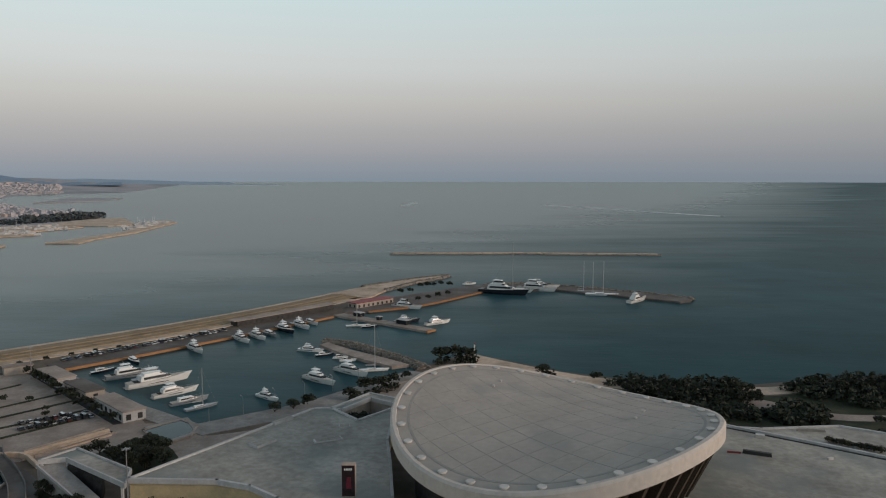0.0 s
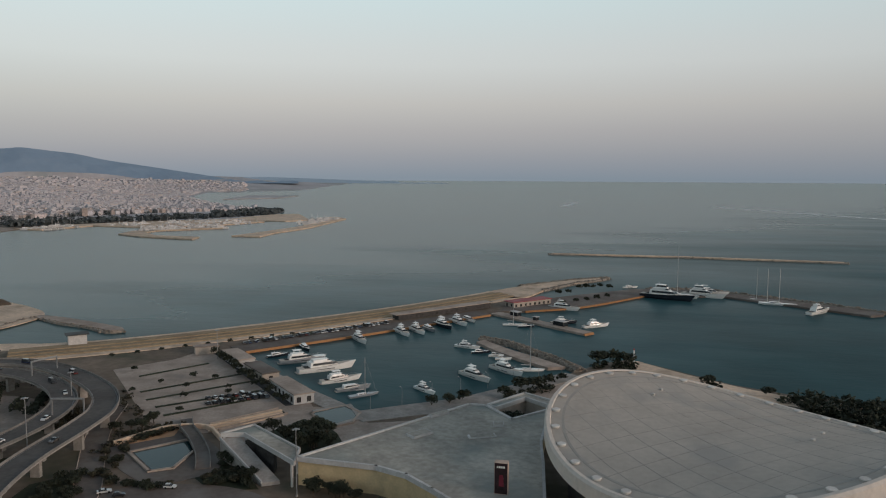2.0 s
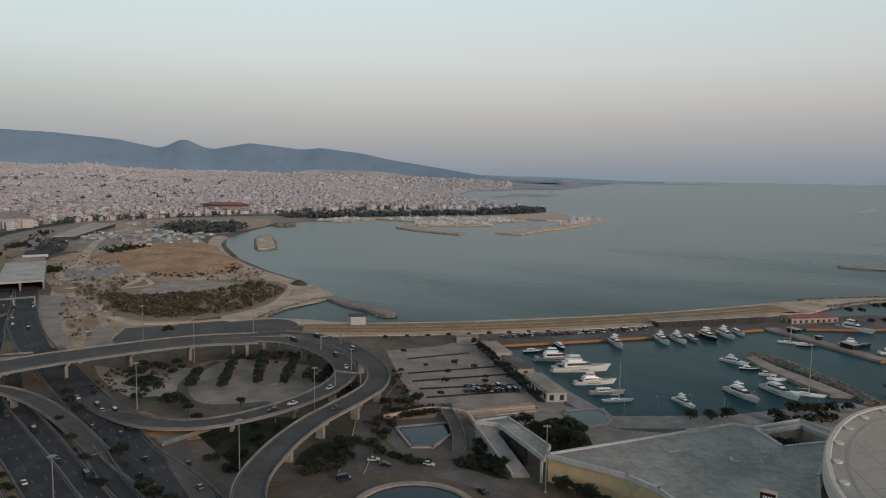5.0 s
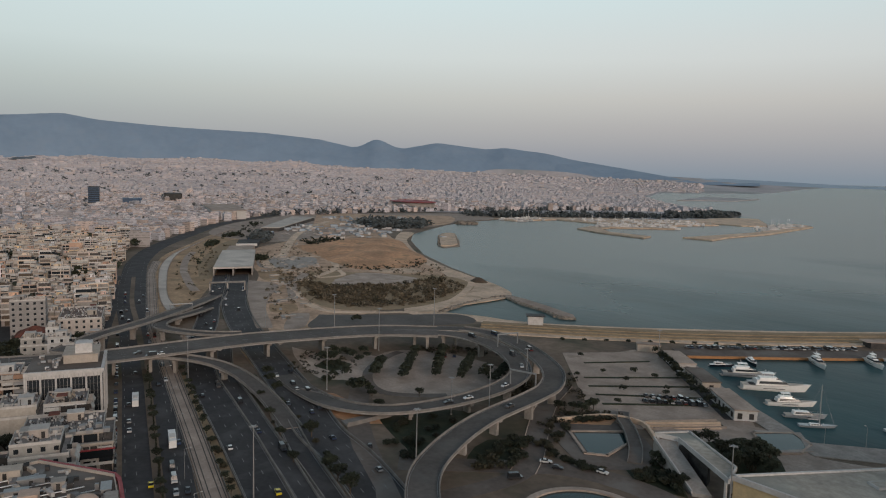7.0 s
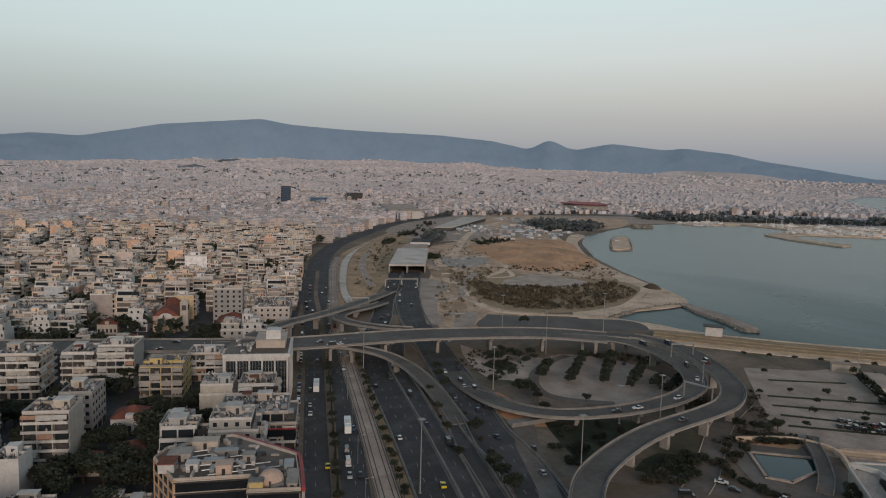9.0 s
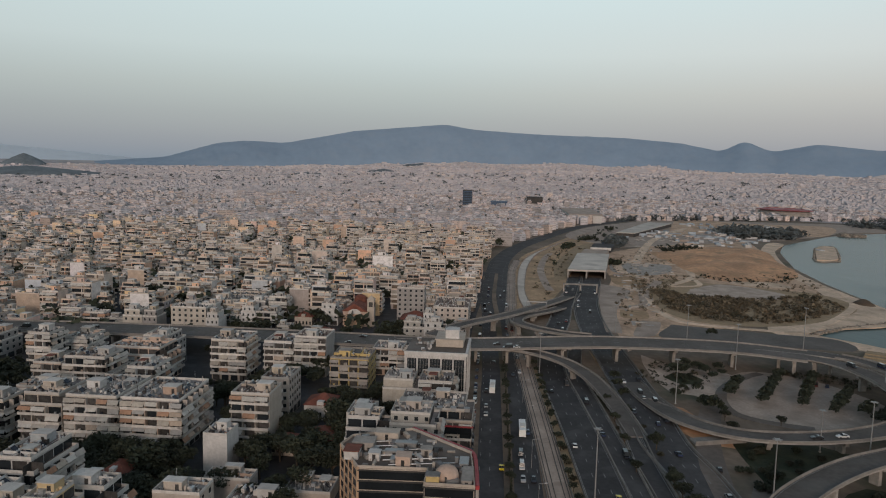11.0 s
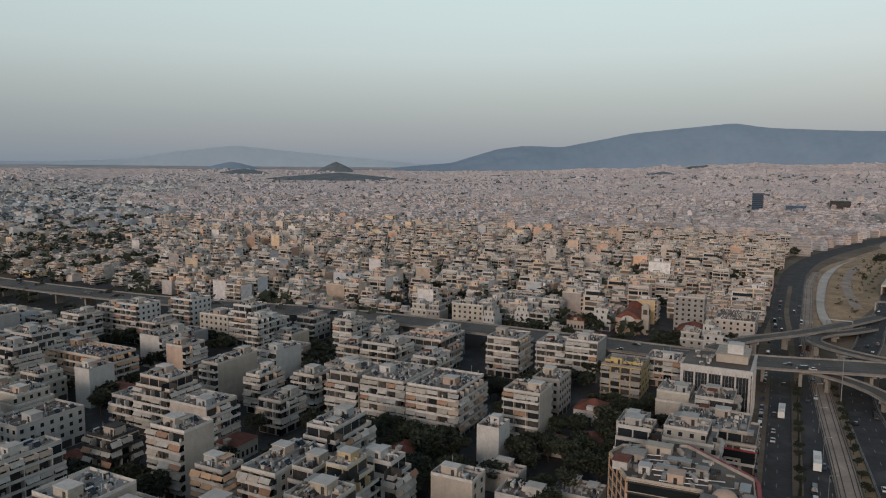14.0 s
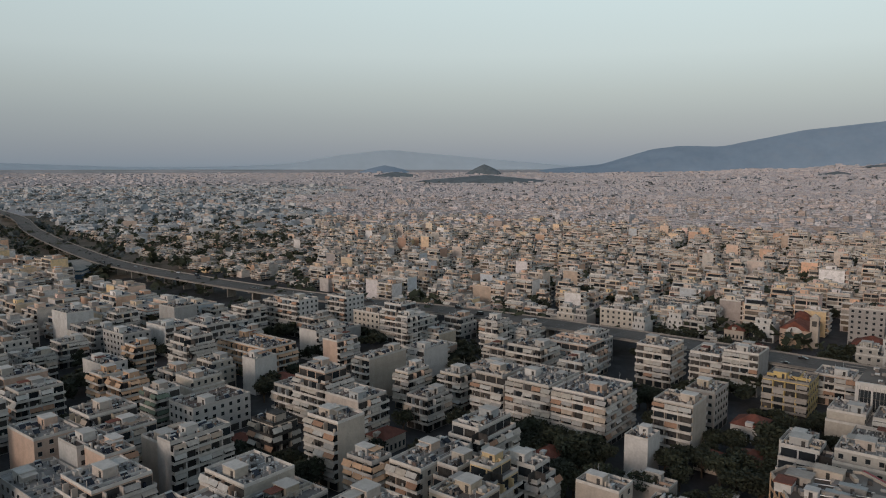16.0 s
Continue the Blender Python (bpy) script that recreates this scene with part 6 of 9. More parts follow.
patch("far_lots", [(-1400, 890), (-1253, 970), (-1176, 1090), (-990, 900), (-1055, 740), (-1020, 645)], "waste", "broad dusty lots before the far town", 0.12, "waste ground")
s = sweep(Solid(), line_z([(-176, 226), (-166, 246), (-152, 250), (-140, 240)], 0.0), [(-0.5, -0.4), (0.5, -0.4), (0.5, 1.9), (-0.5, 1.9)])
setting(part("pool_wall", s, M["sand"]), "brown retaining wall behind the angular pool", "wall")


def lot_sheds():
    """Low sheds, containers and parked lorries on the far lots."""
    r = random.Random(15)
    s = Solid()
    for u0, v0, ru, rv, k in ((1120, -330, 130, 90, 70), (1330, -420, 120, 90, 60), (1180, -240, 60, 30, 24)):
        for _ in range(k):
            x, y = uv(u0 + r.uniform(-ru, ru), v0 + r.uniform(-rv, rv))
            if off_line([x], [y], LAND)[0] < 30:
                continue
            s.obox(x, y, -0.5, r.uniform(5, 18), r.uniform(3, 7), r.uniform(2.4, 4.0), GRID_TURN + r.choice((0, 1.57)) + r.uniform(-0.3, 0.3))
    return tagged(part("lot_sheds", s, M["far_shed"]), "low sheds, containers and lorries on the dusty lots", "sheds", kind="stuff")


lot_sheds()
BASIN = [(-119, 277), (-109, 290), (-99, 282), (-98, 270), (-104, 263), (-111, 268)]
setting(part("basin_water", Solid().slab(BASIN, 0.05, 0.42), M["pool"]), "still teal water of a small quay basin", "pool")
for a, b in zip(BASIN, BASIN[1:] + BASIN[:1]):
    setting(part("basin_rim", Solid().obox((a[0] + b[0]) / 2, (a[1] + b[1]) / 2, -0.3, math.hypot(b[0] - a[0], b[1] - a[1]) + 0.8, 0.9, 1.0, math.atan2(b[1] - a[1], b[0] - a[0])), M["paving"]), "pale stone rim of the quay basin", "pool")
quay("inner_quay", [(-74, 424), (-59, 404), (-42, 387), (-27, 374), (-18, 378), (-34, 394), (-52, 410), (-70, 430)], "grey mooring quay inside the rubble mole", 0.7, "paving")


def pavilion(x, y, lx, ly, h, turn, words):
    """A small flat-roofed mooring pavilion with dark glazed sides."""
    root = thing("pavilion", words, "pavilion")
    part("glazing", Solid().obox(x, y, 0.4, lx, ly, h, turn), M["glass"], root)
    part("roof", Solid().obox(x, y, 0.4 + h, lx + 1.0, ly + 1.0, 0.3, turn), M["wall_white"], root)
    c, s = math.cos(turn), math.sin(turn)
    for a, b in ((-1, -1), (1, -1), (1, 1), (-1, 1)):
        part("post", Solid().obox(x + (a * lx * c - b * ly * s) / 2, y + (a * lx * s + b * ly * c) / 2, 0.4, 0.3, 0.3, h, turn), M["dark"], root)


pavilion(-61, 515, 7, 4, 2.8, -0.67, "small dark-glazed pavilion on the finger pier")
pavilion(-27, 487, 9, 4.5, 3.0, -0.67, "small dark-glazed pavilion on the finger pier")
pavilion(-45, 501, 3, 2.4, 2.4, -0.67, "tiny mooring kiosk on the finger pier")

for k in range(3):
    s = sweep(Solid(), line_z([(-152 + k * 1.3, 251 - k * 2.0), (-132 + k * 1.3, 276 - k * 2.0)], 0.0), [(-0.5, -0.4), (0.5, -0.4), (0.5, 1.4 - 0.4 * k), (-0.5, 1.4 - 0.4 * k)])
    setting(part("terrace_wall", s, M["sand"]), "low stepped sandy retaining wall below the car park", "wall")

# the small roundabout and lanes west of the oval car park
patch("roundabout_yard", [(-346, 204), (-326, 209), (-312, 222), (-298, 231), (-279, 209), (-267, 196), (-277, 191), (-282, 184), (-300, 186), (-328, 195)], "paving", "pale worn paving round a small roundabout", 0.07, "pavement")
patch("roundabout_island", [(-305, 193), (-311, 202), (-308, 209), (-297, 210), (-291, 203), (-293, 195)], "grass", "dark planted island of the small roundabout", 0.22, "grass")
ribbon("loop_lane", [(-302, 246), (-299, 236), (-290, 220), (-279, 207), (-264, 197), (-250, 194), (-238, 202), (-229, 214)], 5, M["asphalt_old"], "worn grey lane round the oval car park", z=0.16)
patch("tan_wedge", [(-261, 167), (-247, 171.5), (-235, 177.5), (-229.5, 177), (-229, 160)], "soil", "dry tan grass wedge above the underpass", 0.16, "verge")
wall_line = smooth_line([(-274, 166.5, 0.0), (-251, 172.6, 0.0), (-233, 179, 0.0), (-227, 181, 0.0)])
setting(part("retaining_wall", sweep(Solid(), wall_line, [(-0.4, -0.3), (0.4, -0.3), (0.3, 1.3), (-0.3, 1.3)]), M["barrier"]), "pale stained retaining wall beside the slip road", "wall")
under = thing("underpass_bridge", "low pale concrete bridge slab over the underpass road", "bridge")
part("slab", Solid().slab([(-228.5, 157), (-227.5, 179), (-222, 177), (-223, 156)], 0.15, 1.1), M["barrier"], under)
part("parapet", Solid().obox(-222.8, 166.5, 1.1, 0.4, 20.5, 0.7, -0.05), M["barrier"], under)

# ---- trees and scrub ----
def leaf_blob(s, r, cx, cy, cz, rx, ry, rz, count, size, slot=0):
    """A ragged clump: many small bent leaf sprays through an uneven ball."""
    for _ in range(count):
        q, h = r.uniform(0, 2 * math.pi), r.uniform(-1, 1)
        k = r.uniform(0.55, 1.08) * (0.85 + 0.3 * noise.noise(Vector((math.cos(q) * 2, math.sin(q) * 2, h * 2 + cx))))
        w = math.sqrt(1 - h * h)
        p = Vector((cx + rx * k * w * math.cos(q), cy + ry * k * w * math.sin(q), cz + rz * k * h))
        e = size * r.uniform(0.6, 1.3)
        a = Vector((r.uniform(-1, 1), r.uniform(-1, 1), r.uniform(-0.5, 0.5))).normalized() * e
        b = Vector((r.uniform(-1, 1), r.uniform(-1, 1), r.uniform(-0.2, 1))).normalized() * e
        s.faces([tuple(p - a), tuple(p + b * 0.8), tuple(p + a), tuple(p - b * 0.8)], [(0, 1, 2), (0, 2, 3)], slot)


def tree_kind(kind, seed):
    r = random.Random(seed)
    trunk, crown = Solid(), Solid()
    if kind == "broad":
        H, R = 7.5, 3.6
        trunk.tube((0, 0, -0.3), (0.2, 0.1, 2.6), 0.34, 0.24, 7)
        for i in range(6):
            q = i * 1.05 + r.uniform(-0.3, 0.3)
            tip = (R * 0.6 * math.cos(q), R * 0.6 * math.sin(q), r.uniform(4.3, 5.8))
            trunk.tube((0.2, 0.1, 2.4), tip, 0.16, 0.06, 5)
            leaf_blob(crown, r, tip[0], tip[1], tip[2] + 0.3, 2.0, 2.0, 1.5, 120, 0.42)
        leaf_blob(crown, r, 0.2, 0, 6.0, 2.4, 2.4, 1.7, 170, 0.44)
    elif kind == "pine":
        trunk.tube((0, 0, -0.3), (0.3, 0, 6.0), 0.36, 0.18, 7)
        for i in range(7):
            q, z = i * 0.9, 3.6 + i * 0.75
            k = 2.7 - 0.28 * i
            trunk.tube((0.1, 0, z), (k * math.cos(q), k * math.sin(q), z + 0.6), 0.11, 0.04, 4)
            leaf_blob(crown, r, k * 0.75 * math.cos(q), k * 0.75 * math.sin(q), z + 0.8, 1.8, 1.8, 1.1, 105, 0.38)
        leaf_blob(crown, r, 0.2, 0, 9.2, 1.5, 1.5, 1.4, 90, 0.36)
    elif kind == "cypress":
        trunk.tube((0, 0, -0.3), (0, 0, 9.5), 0.25, 0.05, 6)
        for i in range(8):
            leaf_blob(crown, r, 0, 0, 1.6 + i * 1.15, 1.15 - 0.1 * i, 1.15 - 0.1 * i, 0.95, 38, 0.42)
        for i in range(4):
            trunk.tube((0, 0, 2 + i * 1.5), (0.7 * math.cos(i * 2), 0.7 * math.sin(i * 2), 2.6 + i * 1.5), 0.06, 0.02, 4)
    else:  # shrub
        for i in range(4):
            q = i * 1.6
            trunk.tube((0, 0, -0.2), (0.9 * math.cos(q), 0.9 * math.sin(q), 1.2), 0.09, 0.04, 4)
            leaf_blob(crown, r, 0.8 * math.cos(q), 0.8 * math.sin(q), 1.2, 1.1, 1.1, 0.9, 84, 0.30)
    return trunk.mesh("trunk", M["bark"]), crown.mesh("crown", M["leaf_dry"] if kind == "shrub" and seed % 2 else M["leaf"])


TREE = {k: [tree_kind(k, 11 + 3 * i + len(k)) for i in range(3)] for k in ("broad", "pine", "cypress", "shrub")}
TREE_WORDS = {"broad": "dark green broad-crowned street tree", "pine": "dark layered pine tree", "cypress": "slim dark cypress tree", "shrub": "low olive-green shrub on dry ground"}


PLANTS = []


def plant(kind, x, y, size=1.0, z=None, where=""):
    PLANTS.append((kind, x, y, size, z, where))


def grow(kind, x, y, size=1.0, z=None, where=""):
    tm, cm = rnd.choice(TREE[kind])
    g = float(ground_z(x, y)) if z is None else z
    root = thing("shrub" if kind == "shrub" else "tree", TREE_WORDS[kind] + where, "shrub" if kind == "shrub" else "tree", "shrubs" if kind == "shrub" else "trees")
    k = size * rnd.uniform(0.85, 1.15)
    root.matrix_basis = Matrix.LocRotScale((x, y, g), Euler((0, 0, rnd.uniform(0, 6.28))), (k, k, k * rnd.uniform(0.9, 1.1)))
    part("trunk", tm, None, root)
    part("crown", cm, None, root)
    return root


PARK = " in the shore park"


def plant_in(kind, outline, count, size, where=""):
    xs, ys = [p[0] for p in outline], [p[1] for p in outline]
    made = 0
    while made < count:
        x, y = rnd.uniform(min(xs), max(xs)), rnd.uniform(min(ys), max(ys))
        if inside([x], [y], outline)[0]:
            # park trees have their trunks buried so the crowns sit low in the camera's view
            plant(kind, x, y, size, z=-1.5 * size if where == PARK else None, where=where)
            made += 1


for x, y, k in ((-1, 387, 1.25), (6, 388, 1.2), (14, 387, 1.1), (51, 359, 0.8), (76, 348, 0.8), (-42, 318, 1.0), (-36, 330, 1.1), (-31, 334, 1.0), (-65, 304, 0.85), (-59, 308, 0.85), (-72, 300, 0.7), (-24, 344, 0.8), (-18, 350, 0.7), (-28, 337, 0.8)):
    plant("broad", x, y, k * 1.1, z=-1.6 * k, where=" behind the marina quay")
plant_in("pine", [(84, 334), (150, 326), (150, 312), (112, 304), (84, 318)], 34, 0.72, PARK)
plant_in("broad", [(80, 338), (96, 354), (118, 342), (142, 344), (146, 326), (136, 312), (130, 288), (114, 292), (100, 314)], 46, 0.66, PARK)
for i in range(9):
    plant("shrub", 134 + 1.5 * i, 241.5 - 1.2 * i, 0.9, z=9.1, where=" on the flat roof")
plant_in("broad", [(160, 332), (236, 350), (250, 318), (190, 312)], 26, 0.75, PARK)
plant_in("pine", [(160, 332), (236, 350), (250, 330), (170, 318)], 16, 0.75, PARK)
plant_in("broad", [(140, 284), (200, 290), (216, 258), (164, 262)], 7, 0.7, PARK)
plant_in("broad", [(-132, 244), (-120, 262), (-104, 262), (-92, 240), (-100, 234)], 20, 0.9, " behind the podium hall")
plant_in("broad", [(-129, 219), (-126, 222), (-110, 211), (-112, 206)], 8, 0.55, " in front of the podium hall")
plant_in("shrub", [(-132, 210), (-129, 220), (-114, 211), (-108, 204), (-122, 202)], 22, 1.0)
plant_in("broad", [(-98, 202), (-90, 206), (-66, 204), (-54, 199), (-46, 190), (-60, 194), (-84, 198)], 12, 0.62, " under the podium hall's wall")
plant_in("broad", [(-38, 272), (-32, 266), (-23, 277), (-30, 289)], 9, 0.9, " in the sunken patio")
plant_in("shrub", [(-176, 196), (-168, 200), (-158, 188), (-156, 174), (-162, 164), (-170, 174)], 30, 1.2)
plant_in("shrub", [(-206, 200), (-216, 178), (-206, 160), (-180, 148), (-190, 184)], 26, 1.0)
plant_in("shrub", [(-178, 238), (-166, 250), (-162, 240), (-172, 230)], 16, 1.0)
plant_in("broad", [(-188, 238), (-176, 252), (-172, 246), (-182, 232)], 5, 0.7, " beside the service road")
plant_in("shrub", [(-164, 204), (-150, 198), (-134, 200), (-136, 196), (-152, 194), (-166, 200)], 16, 1.0)
plant_in("shrub", [(-176, 220), (-170, 228), (-160, 206), (-164, 202)], 14, 0.9)
for a, b, k in (((-269, 203), (-287, 222), 7), ((-256, 210), (-294, 251), 13), ((-250, 226), (-287, 264), 12), ((-240, 233), (-264, 264), 9), ((-235, 243), (-245, 258), 5), ((-226, 240), (-240, 266), 8)):
    for i in range(k):
        f = (i + rnd.uniform(0.2, 0.8)) / k
        plant("broad", a[0] + (b[0] - a[0]) * f, a[1] + (b[1] - a[1]) * f, 0.72, where=" between rows of the oval car park")
plant_in("broad", [(-290, 206), (-300, 222), (-316, 214), (-306, 198)], 9, 0.75, " beside the loop road")
plant_in("broad", [(-262, 184), (-240, 180), (-252, 192), (-274, 196)], 6, 0.6, " beside the loop road")
for u0, v0, k in [(205 + 9 * i, -58 + 0.35 * i, 0.8) for i in range(16)]:
    plant("broad" if rnd.random() < 0.6 else "shrub", *uv(u0 + rnd.uniform(-3, 3), v0 + rnd.uniform(-1.5, 1.5)), k, where=" between the motorway carriageways" if k else "")
for i in range(14):
    plant("shrub" if i % 3 else "broad", *uv(236 + 8 * i, -46 + 0.02 * i), 0.6)
for i in range(12):
    plant("shrub", *uv(200 + 13 * i, -25.4 + 0.6 * i), 0.8)
for i in range(22):
    plant("broad" if i % 3 else "cypress", *uv(190 + 8 * i, -4.5 + 0.02 * 8 * i), 0.5, where=" on the avenue's median")
for i in range(16):
    plant("broad", *uv(196 + 11 * i, -24.6 + 0.55 * i), 0.45, where=" beside the tram track")
for i in range(9):
    plant("broad", -262 + 9 * i, 338 + 9.5 * i, 0.4, where=" in a row by the mole")
for x, y in ((-232, 316), (-206, 300), (-196, 312), (-190, 296), (-184, 312), (-176, 322), (-182, 282), (-170, 300), (-166, 292), (-160, 306), (-210, 284), (-173, 264), (-158, 282)):
    plant("broad", x, y, 0.45, where=" on a car park divider")
for i in range(14):
    f = i / 13
    plant("broad", -210 + 74 * f + rnd.uniform(-1, 1), 356 - 70 * f + rnd.uniform(-2, 2), 0.65, where=" beside the marina sheds")
for x, y in ((-30, 560), (-20, 572), (-12, 580), (-4, 590), (4, 602), (-36, 606), (-28, 612), (-20, 640), (-14, 646), (-8, 650), (-2, 656), (6, 652)):
    plant("broad", x, y, 0.75, z=0.6, where=" on the outer quay")


def scrub(name, label, outlines, count, size, mat, seed, high=1.0):
    """Low tangled growth over an area: one object of many small clumps."""
    r = random.Random(seed)
    s = Solid()
    for outline in outlines:
        xs, ys = [p[0] for p in outline], [p[1] for p in outline]
        X = np.array([r.uniform(min(xs), max(xs)) for _ in range(count * 4)])
        Y = np.array([r.uniform(min(ys), max(ys)) for _ in range(count * 4)])
        ok = np.nonzero(inside(X, Y, outline))[0][:count]
        Z = ground_z(X[ok], Y[ok])
        for x, y, z in zip(X[ok], Y[ok], Z):
            k = size * r.uniform(0.5, 1.2)
            leaf_blob(s, r, x, y, z + k * 0.5 * high, k, k, k * 0.8 * high, 18, k * 0.42)
    ob = part(name, s, M[mat])
    return tagged(ob, label, "scrub", kind="stuff")


scrub("loop_brush", "dry brush on the earth under the loop", [[(-300, 222), (-330, 206), (-318, 180), (-280, 186)], [(-312, 252), (-286, 282), (-262, 284), (-290, 258)], [(-214, 234), (-222, 256), (-208, 262), (-200, 240)]], 70, 1.3, "leaf_dry", 5)
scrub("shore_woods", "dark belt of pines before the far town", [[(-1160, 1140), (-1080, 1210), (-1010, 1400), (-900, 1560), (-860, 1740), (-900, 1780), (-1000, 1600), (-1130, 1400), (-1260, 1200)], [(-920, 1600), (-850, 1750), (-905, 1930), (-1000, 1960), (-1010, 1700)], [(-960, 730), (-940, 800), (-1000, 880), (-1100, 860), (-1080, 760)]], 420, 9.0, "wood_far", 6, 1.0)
THICKET = [(-551, 329), (-508, 343), (-485, 405), (-499, 436), (-491, 451), (-443, 433), (-427, 410), (-406, 355), (-406, 324), (-431, 293), (-472, 296)]
scrub("thicket", "dense dusty olive thicket on the waste ground", [THICKET, [(-540, 330), (-508, 340), (-484, 380), (-450, 350), (-431, 300), (-472, 300)]], 620, 2.3, "leaf_dusty", 3, 0.9)
scrub("thicket_edge", "dark taller bushes in the thicket", [THICKET], 60, 2.8, "leaf_dry", 43, 1.0)
scrub("dry_brush", "scattered dry brush over the waste ground", [[(-640, 352), (-540, 310), (-500, 300), (-560, 360), (-600, 420)], [(-560, 420), (-490, 450), (-540, 500), (-620, 530), (-690, 575)], [uv(430, -74), uv(560, -86), uv(640, -104), (-600, 380), (-470, 300)], [(-478, 200), (-540, 214), (-700, 280), (-850, 366), (-850, 420), (-700, 326), (-530, 232)], [(-700, 440), (-800, 475), (-850, 590), (-760, 600), (-620, 520)], [(-640, 345), (-720, 372), (-900, 560), (-820, 480), (-690, 432)]], 120, 1.6, "leaf_dusty", 4)
scrub("scarp_brush", "dark bushes clinging to the hillock's eroded edge", [[(-618, 418), (-572, 418), (-560, 471), (-600, 530), (-622, 509), (-612, 470)]], 90, 2.0, "leaf", 44)
scrub("verge_trees", "dark trees along the verge of the stream channel", [[(-667, 277), (-710, 301), (-796, 346), (-888, 406), (-954, 455), (-950, 462), (-884, 414), (-792, 354), (-706, 309), (-664, 284)], [(-845, 372), (-885, 402), (-880, 412), (-842, 384)], [(-940, 440), (-985, 478), (-975, 488), (-932, 452)], [(-700, 360), (-716, 372), (-700, 384), (-690, 372)]], 40, 3.4, "leaf", 45, 1.3)
BELT_ARC = [(-(1470 + (62 - a) * 22) * math.sin(radians(a)), (1470 + (62 - a) * 22) * math.cos(radians(a))) for a in range(34, 66, 4)]
BELT_ARC += [(-(1560 + (62 - a) * 22) * math.sin(radians(a)), (1560 + (62 - a) * 22) * math.cos(radians(a))) for a in range(62, 32, -4)]
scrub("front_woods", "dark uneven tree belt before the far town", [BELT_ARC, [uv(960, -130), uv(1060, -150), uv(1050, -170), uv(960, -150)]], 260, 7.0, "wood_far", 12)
scrub("district_woods", "dark tree clumps beside the far motorway", [[uv(1000, 40), uv(1200, 30), uv(1300, 60), uv(1100, 70)], [uv(1500, 60), uv(1800, 60), uv(1850, 160), uv(1560, 140)]], 120, 5.0, "leaf", 7)
scrub("park_undergrowth", "dense dark undergrowth below the shore park's trees", [[(78, 340), (96, 356), (118, 344), (142, 346), (146, 326), (136, 312), (130, 286), (114, 290), (100, 314)], [(134, 296), (154, 309), (164, 298), (156, 284), (140, 284)], [(160, 334), (180, 346), (206, 354), (236, 352), (212, 334), (190, 300), (172, 314)]], 260, 2.6, "leaf", 21, 1.3)
scrub("quay_undergrowth", "low dark bushes below the quay trees", [[(-6, 392), (18, 392), (18, 380), (-4, 380)], [(-44, 316), (-26, 340), (-20, 336), (-38, 312)], [(46, 362), (56, 362), (56, 354), (46, 354)]], 40, 1.9, "leaf", 22, 1.2)
scrub("bank_brush", "dry shrubs on the bank beside the loop", [[(-222, 292), (-236, 306), (-176, 250), (-180, 232), (-196, 256)], [(-180, 214), (-170, 232), (-160, 252), (-164, 256), (-178, 240)]], 60, 1.5, "leaf_dry", 23)
scrub("lot_trees", "dark tree clumps among the dusty lots", [[uv(900, -200), uv(1000, -200), uv(1000, -260), uv(920, -250)], [uv(1040, -110), uv(1300, -180), uv(1300, -200), uv(1040, -130)]], 60, 4.0, "leaf", 24)
for x, y, k in ((-278, 193, 0.8), (-255, 186, 0.85), (-273, 179, 0.7), (-252, 188, 0.6), (-233, 179, 0.6), (-317, 212, 0.7), (-235, 203, 0.6), (-371, 266, 0.9), (-284, 190, 0.5), (-300, 222, 0.6), (-306, 224, 0.7)):
    plant("broad", x, y, k, where=" beside the small roundabout")
plant_in("shrub", [(-304, 194), (-310, 207), (-298, 209), (-293, 197)], 12, 0.8, " on the roundabout")

# ---- the town ----
SLOTS = ("wall", "parapet", "shade", "roof", "awning", "tank", "solar", "glass", "roof_tile")


def side_rect(side, lu, lv, a0, a1, d0, d1):
    """A footprint along one side: a0..a1 along it, d0..d1 inwards from its line. a: facing -x, b: facing -y, c: +x, d: +y."""
    if side == "a":
        return d0, a0, d1, a1
    if side == "b":
        return a0, d0, a1, d1
    if side == "c":
        return lu - d1, a0, lu - d0, a1
    return a0, lv - d1, a1, lv - d0


